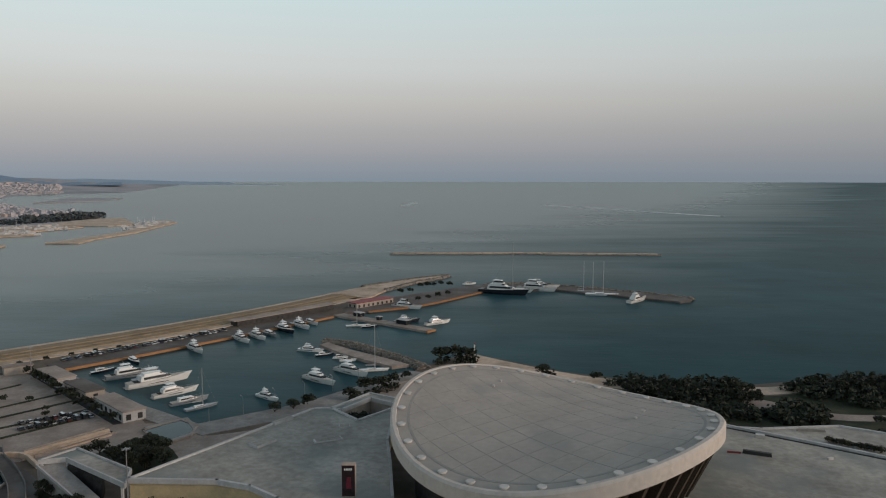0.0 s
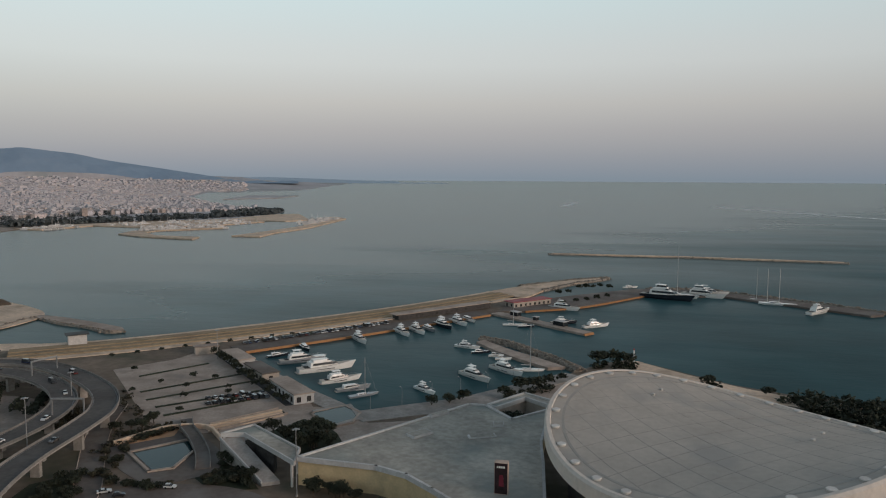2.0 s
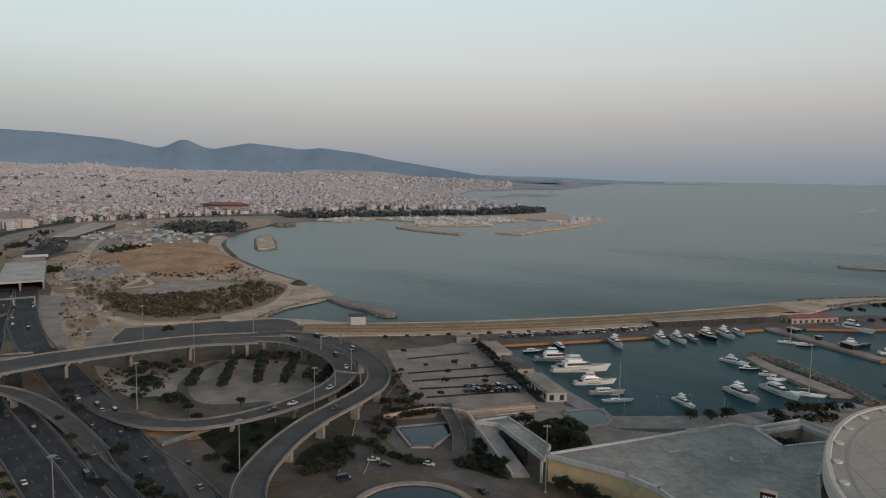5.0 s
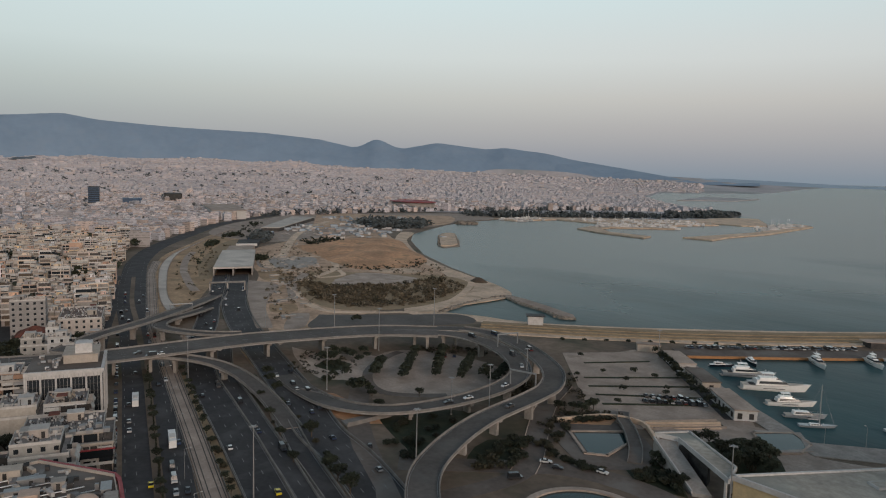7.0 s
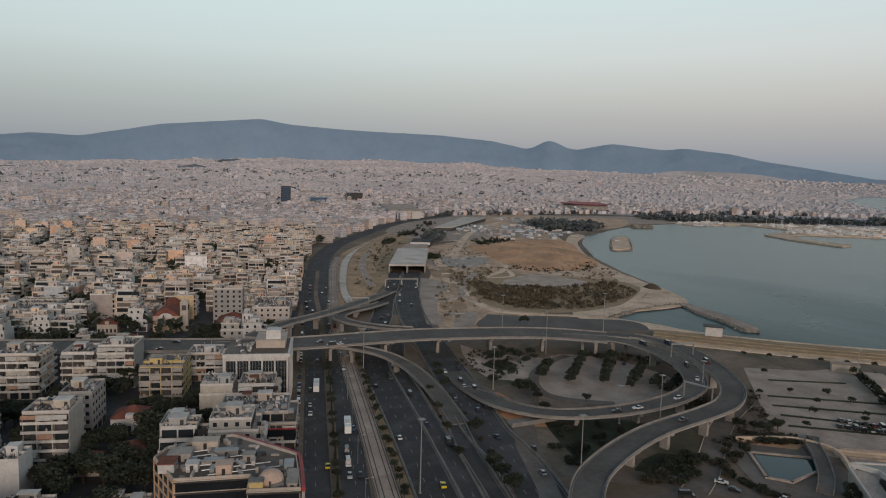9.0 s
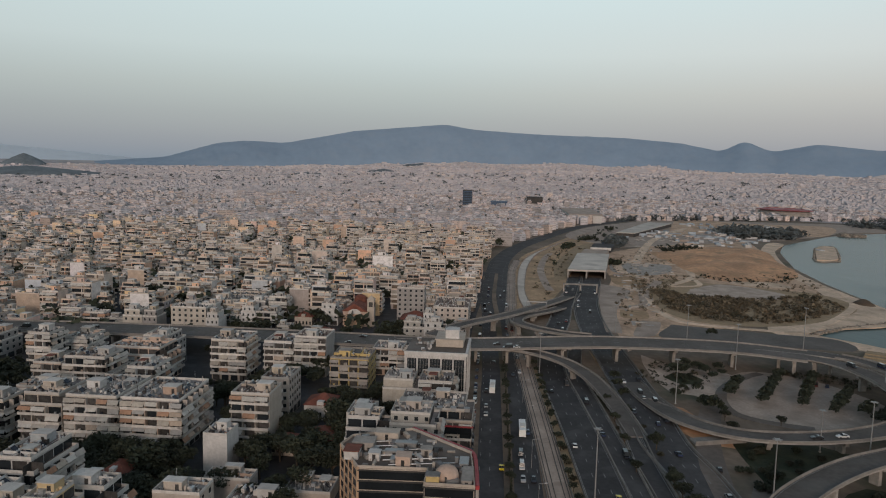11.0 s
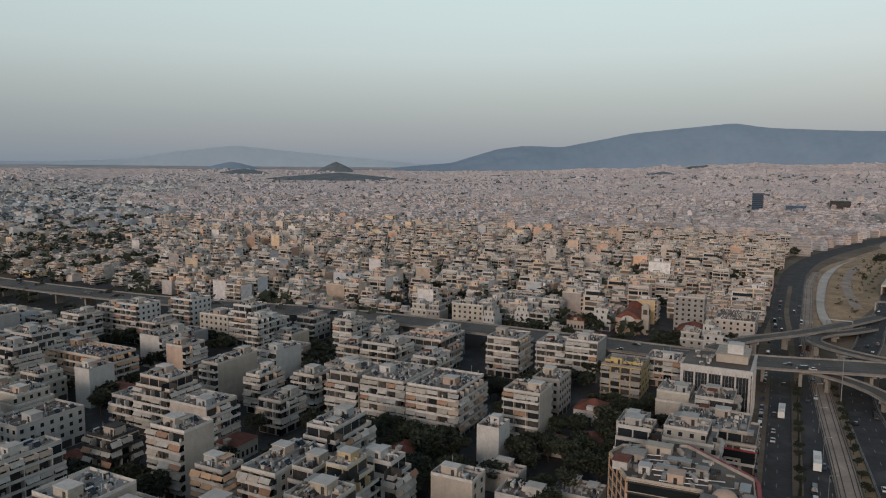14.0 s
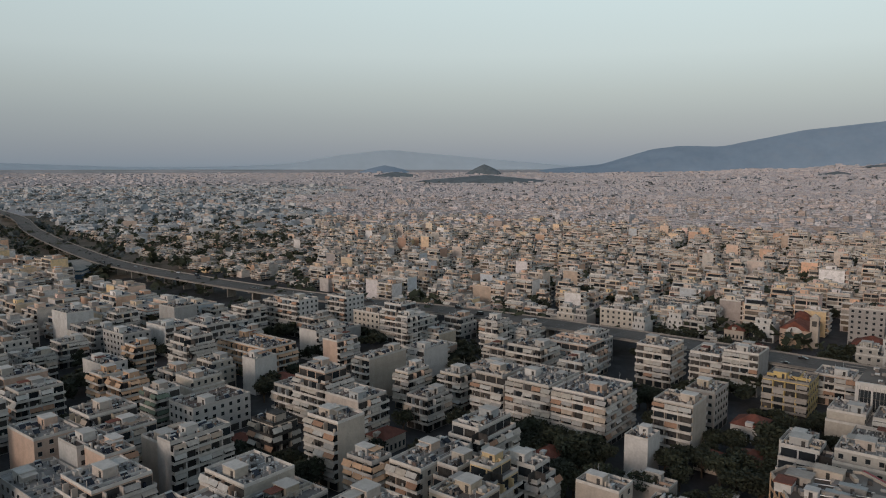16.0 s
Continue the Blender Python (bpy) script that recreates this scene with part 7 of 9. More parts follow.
def block_parts(lu, lv, floors, sides, r, setback=0.0, fine=True, fh=3.05, awn=0.45):
    """The pieces of one apartment house: body, balconies floor by floor, doors and windows, roof gear; each a Solid."""
    deep = {k: (1.7 if sides.get(k) == "balcony" else 0.0) for k in "abcd"}
    H = 3.6 + fh * (floors - 1)
    body, bal, win, gear = Solid(), [], [], []
    bx0, by0, bx1, by1 = deep["a"], deep["b"], lu - deep["c"], lv - deep["d"]
    top_set = setback if floors > 3 else 0.0
    z1 = H - fh if top_set else H
    body.box(bx0, by0, -1.5, bx1, by1, z1, 0)
    body.box(bx0 + 0.3, by0 + 0.3, z1 - 0.01, bx1 - 0.3, by1 - 0.3, z1 + 0.02, 3)
    ix0, iy0, ix1, iy1 = bx0, by0, bx1, by1
    if top_set:
        ix0, iy0 = bx0 + top_set, by0 + top_set
        body.box(ix0, iy0, z1, ix1, iy1, H, 0)
        body.box(ix0 + 0.3, iy0 + 0.3, H - 0.01, ix1 - 0.3, iy1 - 0.3, H + 0.02, 3)
    for (x0, y0, x1, y1, z) in ([(bx0, by0, bx1, by1, z1)] if not top_set else [(bx0, by0, bx1, by1, z1), (ix0, iy0, ix1, iy1, H)]):
        for q in ((x0, y0, x1, y0 + 0.2), (x0, y1 - 0.2, x1, y1), (x0, y0 + 0.2, x0 + 0.2, y1 - 0.2), (x1 - 0.2, y0 + 0.2, x1, y1 - 0.2)):
            body.box(q[0], q[1], z, q[2], q[3], z + 0.85, 1)
    for f in range(floors):
        z = 0.0 if f == 0 else 3.6 + fh * (f - 1)
        hh = 3.6 if f == 0 else fh
        top = top_set and f == floors - 1
        for side, style in sides.items():
            L = lv if side in "ac" else lu
            d = deep[side] + (top_set if top and side in "ab" else 0.0)
            w = Solid()
            if style == "plain":
                continue
            if f == 0:
                # shopfront panels; slot 2 paints the shade of a recess
                n = max(1, int(L / (4.2 if fine else 9.0)))
                for i in range(n):
                    a = L * (i + 0.12) / n
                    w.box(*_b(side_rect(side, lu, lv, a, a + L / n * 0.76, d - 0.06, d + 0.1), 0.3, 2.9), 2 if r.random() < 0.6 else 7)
                win.append((side, f, w))
                continue
            if style == "balcony":
                s = Solid()
                m0, m1 = (0.0, L) if fine else (0.0, L)
                if not top:
                    s.box(*_b(side_rect(side, lu, lv, m0, m1, 0.0, d), z - 0.16, z + 0.04), 1, bottom=True)
                    s.box(*_b(side_rect(side, lu, lv, 0.0, L, 0.0, 0.12), z + 0.04, z + 0.80), 1)
                    for a in (0.0, L - 0.12):
                        s.box(*_b(side_rect(side, lu, lv, a, a + 0.12, 0.12, d), z + 0.04, z + 0.86), 1)
                    bays = max(1, int(L / 3.9))
                    cloths = []
                    for i in range(bays):
                        g0, g1 = L * i / bays, L * (i + 1) / bays
                        if i and (fine or i == bays // 2):
                            s.box(*_b(side_rect(side, lu, lv, g0 - 0.16, g0 + 0.16, 0.06, d), z + 0.04, z + hh - 0.17), 0)
                        if r.random() < awn:
                            # a canvas awning let down from the slab above, out over the parapet
                            out, low = r.uniform(0.3, 0.85), r.uniform(1.25, 1.85)
                            za, zb = z + low, z + hh - 0.2
                            q = []
                            for aa, dd, zz in ((g0 + 0.12, 0.25, zb), (g1 - 0.12, 0.25, zb), (g1 - 0.12, -out, za), (g0 + 0.12, -out, za)):
                                x0, y0, _, _ = side_rect(side, lu, lv, aa, aa, dd, dd)
                                q.append((x0, y0, zz))
                            aw = Solid()
                            cloths.append(aw)
                            aw.faces(q + [(x, y, zz - 0.07) for x, y, zz in q], [(0, 1, 2, 3), (7, 6, 5, 4), (0, 4, 5, 1), (1, 5, 6, 2), (2, 6, 7, 3), (3, 7, 4, 0)], 4)
                    bal.append((side, f, s, cloths))
                # slot 2 panels paint the shade at the back of the balcony
                n = max(1, int(L / (3.9 if fine else 7.0)))
                for i in range(n):
                    a = L * (i + 0.05) / n
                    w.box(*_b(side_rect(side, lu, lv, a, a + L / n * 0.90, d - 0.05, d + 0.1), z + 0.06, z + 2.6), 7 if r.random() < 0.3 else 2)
            else:
                n = max(1, int(L / 3.2))
                for i in range(n):
                    a = L * (i + 0.3) / n
                    w.box(*_b(side_rect(side, lu, lv, a, a + 1.25, d - 0.05, d + 0.1), z + 0.9, z + 2.3), 7)
                    if fine:
                        w.box(*_b(side_rect(side, lu, lv, a - 0.12, a + 1.37, d - 0.16, d + 0.05), z + 0.78, z + 0.9), 1)
            win.append((side, f, w))
    # roof: stair house, water heaters, cooling boxes, aerials
    sw, sl = min(4.2, lu * 0.35), min(5.0, lv * 0.4)
    px, py = r.uniform(ix0 + 0.8, max(ix0 + 0.9, ix1 - sw - 0.8)), r.uniform(iy0 + 0.8, max(iy0 + 0.9, iy1 - sl - 0.8))
    s = Solid().box(px, py, H, px + sw, py + sl, H + 2.7, 0).box(px - 0.2, py - 0.2, H + 2.7, px + sw + 0.2, py + sl + 0.2, H + 2.9, 1)
    s.box(px - 0.05, py + 0.8, H + 0.1, px + 0.05, py + 1.8, H + 2.1, 2)
    gear.append(("stair_house", s))
    for _ in range(r.randint(2, 6) if fine else r.randint(1, 3)):
        hx, hy = r.uniform(ix0 + 1, ix1 - 2.4), r.uniform(iy0 + 1, iy1 - 2.4)
        if px - 2 < hx < px + sw and py - 2 < hy < py + sl:
            continue
        s = Solid()
        s.faces([(hx, hy, H + 0.15), (hx + 1.9, hy, H + 0.15), (hx + 1.9, hy + 1.5, H + 1.25), (hx, hy + 1.5, H + 1.25), (hx, hy, H + 0.05), (hx + 1.9, hy, H + 0.05), (hx + 1.9, hy + 1.5, H + 1.15), (hx, hy + 1.5, H + 1.15)],
                [(0, 1, 2, 3), (7, 6, 5, 4), (0, 4, 5, 1), (1, 5, 6, 2), (2, 6, 7, 3), (3, 7, 4, 0)], 6)
        s.tube((hx, hy + 1.65, H + 1.35), (hx + 1.9, hy + 1.65, H + 1.35), 0.3, sides=8, slot=5)
        s.box(hx + 0.2, hy + 1.5, H, hx + 0.3, hy + 1.6, H + 1.2, 5).box(hx + 1.6, hy + 1.5, H, hx + 1.7, hy + 1.6, H + 1.2, 5)
        gear.append(("water_heater", s))
    for _ in range(r.randint(6, 11) if fine else r.randint(2, 4)):
        hx, hy = r.uniform(ix0 + 0.6, ix1 - 2), r.uniform(iy0 + 0.6, iy1 - 2)
        s = Solid().box(hx, hy, H, hx + r.uniform(0.4, 1.9), hy + r.uniform(0.4, 1.5), H + r.uniform(0.4, 1.7), r.choice((1, 5, 0, 2, 3, 1, 0)))
        gear.append(("roof_box", s))
    if fine:
        for _ in range(r.randint(0, 2)):
            # low walls that part the roof
            if r.random() < 0.5:
                hx = r.uniform(ix0 + 2, ix1 - 2)
                s = Solid().box(hx, iy0 + 0.3, H, hx + 0.2, iy1 - 0.3, H + r.uniform(0.6, 1.2), 0)
            else:
                hy = r.uniform(iy0 + 2, iy1 - 2)
                s = Solid().box(ix0 + 0.3, hy, H, ix1 - 0.3, hy + 0.2, H + r.uniform(0.6, 1.2), 0)
            gear.append(("roof_wall", s))
        if r.random() < 0.45:
            hx, hy = r.uniform(ix0 + 0.6, max(ix0 + 0.7, ix1 - 5)), r.uniform(iy0 + 0.6, max(iy0 + 0.7, iy1 - 4.5))
            s = Solid().box(hx, hy, H + 2.3, hx + 4.2, hy + 3.4, H + 2.45, r.choice((4, 1, 8)), bottom=True)
            for a, b in ((0.1, 0.1), (4.0, 0.1), (4.0, 3.2), (0.1, 3.2)):
                s.box(hx + a - 0.06, hy + b - 0.06, H, hx + a + 0.06, hy + b + 0.06, H + 2.3, 5)
            gear.append(("pergola", s))
    if fine:
        hx, hy = r.uniform(ix0 + 1, ix1 - 1), r.uniform(iy0 + 1, iy1 - 1)
        s = Solid().tube((hx, hy, H), (hx, hy, H + 3.8), 0.05, sides=4, slot=5)
        for k in range(4):
            s.tube((hx - 0.6 + 0.1 * k, hy, H + 2.6 + 0.22 * k), (hx + 0.6 - 0.1 * k, hy, H + 2.6 + 0.22 * k), 0.025, sides=3, slot=5)
        gear.append(("aerial", s))
    if fine:
        # small things that gather on roofs and balconies: pots, pipes, cans, racks, chairs
        s = Solid()
        for _ in range(int(lu * lv * 0.19)):
            hx, hy = r.uniform(ix0 + 0.4, ix1 - 0.8), r.uniform(iy0 + 0.4, iy1 - 0.8)
            s.box(hx, hy, H - 0.05, hx + r.uniform(0.15, 0.8), hy + r.uniform(0.15, 0.8), H + r.uniform(0.2, 1.0), r.choice((1, 2, 5, 3, 4, 1, 2)))
        for _ in range(5):
            hx, hy = r.uniform(ix0 + 0.6, ix1 - 0.6), r.uniform(iy0 + 0.6, iy1 - 0.6)
            s.tube((hx, hy, H - 0.05), (hx, hy, H + r.uniform(1.0, 2.6)), 0.12, sides=5, slot=r.choice((5, 1, 2)))
        for _ in range(3):
            hy = r.uniform(iy0 + 0.6, iy1 - 0.6)
            s.tube((ix0 + 0.5, hy, H + 0.2), (ix1 - 0.5, hy + r.uniform(-0.3, 0.3), H + 0.2), 0.07, sides=4, slot=5)
        for side in "ab":
            if sides.get(side) != "balcony":
                continue
            L = lv if side == "a" else lu
            for f in range(1, floors - (1 if top_set else 0)):
                z = 3.6 + fh * (f - 1)
                for _ in range(int(L / 3.0)):
                    a, q = r.uniform(0.4, L - 1.4), r.uniform(0.2, 1.0)
                    s.box(*_b(side_rect(side, lu, lv, a, a + r.uniform(0.25, 0.9), q, q + r.uniform(0.2, 0.5)), z + 0.02, z + r.uniform(0.9, 1.7)), r.choice((1, 2, 5, 4, 0, 6)))
        gear.append(("roof_clutter", s))
    return body, bal, win, gear, H


WINDOW_MESHES = {}


def window_part(box, slot, mats, root):
    """A door, a window pane or a panel painted as recess shade, as a part of its own; alike panes share their mesh."""
    x0, y0, z0, x1, y1, z1 = box
    key = (round(x1 - x0, 1), round(y1 - y0, 1), round(z1 - z0, 1), mats[slot].name)
    if key not in WINDOW_MESHES:
        WINDOW_MESHES[key] = Solid().box(0, 0, 0, x1 - x0, y1 - y0, z1 - z0).mesh("window", mats[slot])
    ob = part("window", WINDOW_MESHES[key], None, root)
    ob.location = (x0, y0, z0)


def _b(rect, z0, z1):
    return rect[0], rect[1], z0, rect[2], rect[3], z1


def palette(wall="wall", **over):
    return [M[over.get(k, wall if k == "wall" else k)] for k in SLOTS]


def apartment(u0, v0, lu, lv, floors, sides, label, wall="wall", seed=0, setback=0.0, awn=0.55, turn=0.0, name="apartment_block", group="apartment blocks", category="apartment block", **over):
    """One of the near houses, with every balcony, window row and roof piece a part."""
    r = random.Random(seed * 13 + 5)
    root = thing(name, label, category, group)
    x, y = uv(u0, v0)
    root.matrix_basis = pose(x, y, 0, rz=math.degrees(GRID_TURN) + turn)
    mats = palette(wall, **over)
    body, bal, win, gear, H = block_parts(lu, lv, floors, sides, r, setback, True, awn=awn)
    part("body", body, mats, root)
    for side, f, s, cloths in bal:
        ob = part("balcony", s, mats, root)
        for c in cloths if side in "ab" else ():
            part("awning", c, mats, ob)
    for side, f, s in win:
        if side in "ab":
            for k in range(0, len(s.v), 8):
                window_part((*s.v[k], *s.v[k + 6]), s.m[k // 8 * 5], mats, root)
    for nm, s in gear:
        ob = part(nm, s, mats, root)
        if nm == "roof_clutter":
            ob["kind"] = "stuff"
    return root


BB = {"a": "balcony", "b": "balcony", "c": "windows", "d": "plain"}
BW = {"a": "balcony", "b": "windows", "c": "windows", "d": "plain"}
BP = {"a": "balcony", "b": "plain", "c": "balcony", "d": "plain"}
PB = {"a": "plain", "b": "balcony", "c": "windows", "d": "plain"}
PW = {"a": "plain", "b": "windows", "c": "windows", "d": "plain"}
WW = {"a": "windows", "b": "windows", "c": "windows", "d": "windows"}
PP = {"a": "plain", "b": "plain", "c": "windows", "d": "windows"}
# near corner (u, v), size along u and v, storeys, sides, setback, wall, words
HERO_A = [
    (93, 194, 9, 14, 6, PB, 0.0, "wall_pink", "white apartment block with a blank peach side wall"),
    (91, 208.4, 11, 12, 6, PW, 0.0, "wall_white", "white apartment block with small windows beside the peach wall"),
    (110, 189, 21, 9, 6, PB, 0.0, "wall_white", "long white apartment slab with broad white balconies"),
    (112, 199, 15, 12, 5, PP, 0.0, "wall_beige", "plain beige house behind the white slab"),
    (142, 184, 12, 13, 5, BB, 0.0, "wall_beige", "squat brown-grey apartment block with dark balconies"),
    (145, 158, 15, 14, 7, BP, 0.0, "wall_beige", "tall apartment block with awnings and a blank beige side"),
    (140, 137, 10, 12, 5, BB, 0.0, "wall", "apartment block with orange awnings over a dark street"),
    (145, 124.6, 25, 12, 5, BW, 0.0, "wall", "broad apartment block with a crowded flat roof"),
    (74, 194, 16, 28, 4, WW, 0.0, "wall_white", "low white apartment block with a crowded roof"),
    (89, 233, 14, 20, 5, PW, 0.0, "wall_pink", "plain beige flat-roofed apartment block"),
    (141, 228, 25, 16, 4, WW, 0.0, "wall_white", "long low white block with a pale flat roof"),
    (137, 246, 11, 12, 5, BB, 0.0, "wall", "apartment block with dusty green awnings"),
    (136, 270, 12, 12, 5, BB, 0.0, "wall_orange", "brown apartment block with orange awnings"),
    (134, 283, 12, 12, 5, BB, 0.0, "wall_orange", "brown apartment block with ochre balconies"),
    (149, 312, 12, 18, 4, PW, 0.0, "wall_white", "low white house among crowded roofs"),
    (168, 319, 11, 12, 5, BB, 0.0, "wall_orange", "small apartment block with ochre balconies"),
]
HERO_B = [
    (195, 218, 14, 11, 4, BP, 0.0, "wall_blue", "low pale-blue house with a white roof"),
    (212, 210, 27, 9, 6, BP, 0.0, "wall_beige", "long apartment block with stacked balconies and a blank side"),
    (215, 189, 15, 9, 5, BB, 0.0, "wall", "narrow apartment block with pale balconies"),
    (247, 209, 21, 13, 5, BP, 0.0, "wall_white", "white apartment block with a blank side"),
    (236, 252, 14, 12, 5, PB, 0.0, "wall_pink", "beige apartment block with a blank gable"),
    (244, 276, 21, 15, 5, PB, 0.0, "wall_white", "white apartment block with a blank gable"),
    (203, 267, 20, 37, 5, BB, 0.0, "wall_orange", "long low apartment block with ochre balconies"),
    (190, 257, 12, 9, 5, PP, 0.0, "wall_white", "slim white house with blank walls"),
    (205, 318, 18, 20, 6, BB, 2.0, "wall_white", "white stepped flat-roofed apartment block"),
    (277, 244, 12, 9, 7, BB, 0.0, "wall_white", "slim tall white apartment tower among trees"),
    (226, 107, 26, 22, 6, BB, 0.0, "wall", "large corner apartment block with pale balconies and awnings"),
    (226, 129.3, 26, 20, 6, BB, 0.0, "wall", "long apartment block with rows of pale awnings"),
    (224, 149.6, 24, 15, 6, BP, 2.2, "wall_beige", "tall apartment block with long shaded balconies"),
]
HERO_C = [
    (215, 87, 10, 8, 4, PP, 0.0, "wall_white", "slim blank white tower house"),
    (237, 81, 17, 14, 6, BP, 0.0, "wall_beige", "beige apartment block with a blank side wall"),
    (268, 83, 16, 11, 5, WW, 0.0, "wall", "grey-white house with small windows"),
    (296, 200, 13, 12, 7, BB, 0.0, "wall_white", "tall white apartment tower with curved balconies"),
    (314, 194, 18, 12, 5, BB, 0.0, "wall", "apartment block beside the white tower"),
    (300, 150, 21, 27, 5, BB, 2.0, "wall_pink", "pink-beige terraced apartment block"),
    (310, 116, 20, 17, 6, BB, 0.0, "wall_beige", "grey-beige apartment block with deep balconies"),
    (342, 89, 11, 12, 5, PP, 0.0, "wall_pink", "narrow beige house with blank walls"),
    (300, 58, 20, 17, 5, BW, 0.0, "wall_yellow", "yellow apartment block with blue-grey balconies"),
]
HERO_D = [
    (174, 78, 9, 13, 4, PW, 0.0, "wall_beige", "low beige house with a cluttered roof"),
    (197, 73, 7, 14, 2, PP, 0.0, "wall", "low grey house with a littered flat roof"),
    (183, 60, 10, 15, 2, PW, 0.0, "wall_white", "low pale house with a crowded flat roof"),
    (198, 49, 11, 14, 1, PP, 0.0, "wall_beige", "low flat-roofed garage among dark trees"),
    (150, 48, 20, 15, 2, PP, 0.0, "wall_beige", "low flat-roofed workshop near the corner office"),
    (150, 102, 14, 11, 6, BB, 2.4, "wall_cream", "stepped cream apartment block with roof terraces"),
    (150, 113.4, 14, 11, 5, BB, 2.0, "wall", "stepped apartment block with planted terraces"),
    (164.4, 97, 12, 14, 5, BB, 2.0, "wall_white", "stepped white apartment block with roof terraces"),
    (172, 122, 22, 14, 6, BB, 2.0, "wall", "terraced apartment block with sloping awnings"),
    (246, 10, 25, 27, 4, BW, 3.0, "wall_beige", "broad beige office block with a busy roof"),
    (241, 45, 14, 9, 4, PW, 0.0, "wall_white", "narrow grey-white town house"),
    (331, 46, 17, 16, 4, BB, 0.0, "wall", "grey apartment block with small balconies beside the office"),
    (440, 22, 36, 22, 4, WW, 0.0, "wall", "square stone-grey office building with rows of windows"),
    (452, 165, 40, 26, 3, WW, 0.0, "wall_beige", "low school building with a flat roof"),
]
HEROES = HERO_A + HERO_B + HERO_C + HERO_D
taken = []
for i, (u0, v0, lu, lv, fl, sd, sb, wl, words) in enumerate(HEROES):
    over = {}
    if "blue-grey balconies" in words:
        over = {"parapet": "concrete", "awning": "concrete"}
    if "dark balconies" in words:
        over = {"parapet": "shade"}
    if "green awnings" in words:
        over = {"awning": "awning_green"}
    if "ochre balconies" in words or "orange awnings" in words:
        over = {"awning": "wall_orange"}
    root = apartment(u0, v0, lu, lv, fl, sd, words, wl, i, sb, 0.75 if "awnings" in words or "pale balconies" in words else 0.5, **over)
    taken.append((u0, v0, u0 + lu, v0 + lv))
    if "busy roof" in words:
        busy = root


taken += [(174, 5, 216, 47), (120, 6, 176, 46), (170, 50, 206, 86)]


def office_tower():
    """The black-glass office block on the avenue, with white pilasters."""
    u0, v0, lu, lv, H = 293, 15, 28, 26, 22.0
    root = thing("office_block", "black-glass office block with white pilasters on the avenue", "office block")
    x, y = uv(u0, v0)
    root.matrix_basis = pose(x, y, 0, rz=math.degrees(GRID_TURN))
    part("body", Solid().box(0, 0, -1, lu, lv, H).box(0.5, 0.5, H - 0.01, lu - 0.5, lv - 0.5, H + 0.05), M["wall_white"], root)
    for f in range(6):
        z = 3.6 + 2.75 * f
        part("glass_band", Solid().box(-0.12, 0.8, z, 0.02, lv - 1.2, z + 2.45).box(0.8, -0.12, z, lu - 1, 0.02, z + 2.45), M["glass"], root)
        part("spandrel", Solid().box(-0.14, 0.8, z + 2.45, 0.02, lv - 1.2, z + 2.75).box(0.8, -0.14, z + 2.45, lu - 1, 0.02, z + 2.75), M["dark"], root)
    for i in range(6):
        a = 0.4 + (lv - 0.8) * i / 5
        part("pilaster", Solid().box(-0.55, a - 0.32, -1, 0.0, a + 0.32, H - 0.4), M["wall_white"], root, "white pilaster" if i == 0 else "")
    for i in range(1, 6):
        a = 0.4 + (lu - 0.8) * i / 5
        part("pilaster", Solid().box(a - 0.32, -0.55, -1, a + 0.32, 0.0, H - 0.4), M["wall_white"], root)
    for i in range(5):
        for k in (1, 2, 3):
            a = 0.4 + (lv - 0.8) * (i + k / 4) / 5
            part("mullion", Solid().box(-0.22, a - 0.05, 3.4, -0.1, a + 0.05, H - 0.4), M["steel"], root)
    part("cornice", Solid().box(-0.7, -0.7, H - 0.4, 0.4, lv, H + 1.0).box(0.4, -0.7, H - 0.4, lu, 0.4, H + 1.0), M["wall_white"], root)
    part("roof_sheet", Solid().box(0.4, 0.4, H + 0.02, lu, lv, H + 0.1), M["asphalt_old"], root)
    g = random.Random(4)
    for _ in range(16):
        a, b = g.uniform(2, lu - 3), g.uniform(15, lv - 3)
        part("roof_box", Solid().box(a, b, H, a + g.uniform(0.8, 2.4), b + g.uniform(0.8, 2.0), H + g.uniform(0.6, 1.8)), M[g.choice(("tank", "wall_white", "roof"))], root)
    part("penthouse", Solid().box(12, 2, H + 0.3, lu, 14, H + 3.4).box(11.6, 1.6, H + 3.4, lu, 14.4, H + 3.7), M["wall_beige"], root)
    part("lift_house", Solid().box(14, 4, H + 3.7, 20, 10, H + 7.5), M["wall_white"], root)
    part("sign_panel", Solid().box(-0.62, 8.6, 12.5, -0.5, 10.0, 13.9), M["white_paint"], root, "small white sign")
    part("sign_panel", Solid().box(-0.62, 17.6, 7.5, -0.5, 18.8, 8.7), M["white_paint"], root)
    taken.append((u0, v0, u0 + lu, v0 + lv))


office_tower()


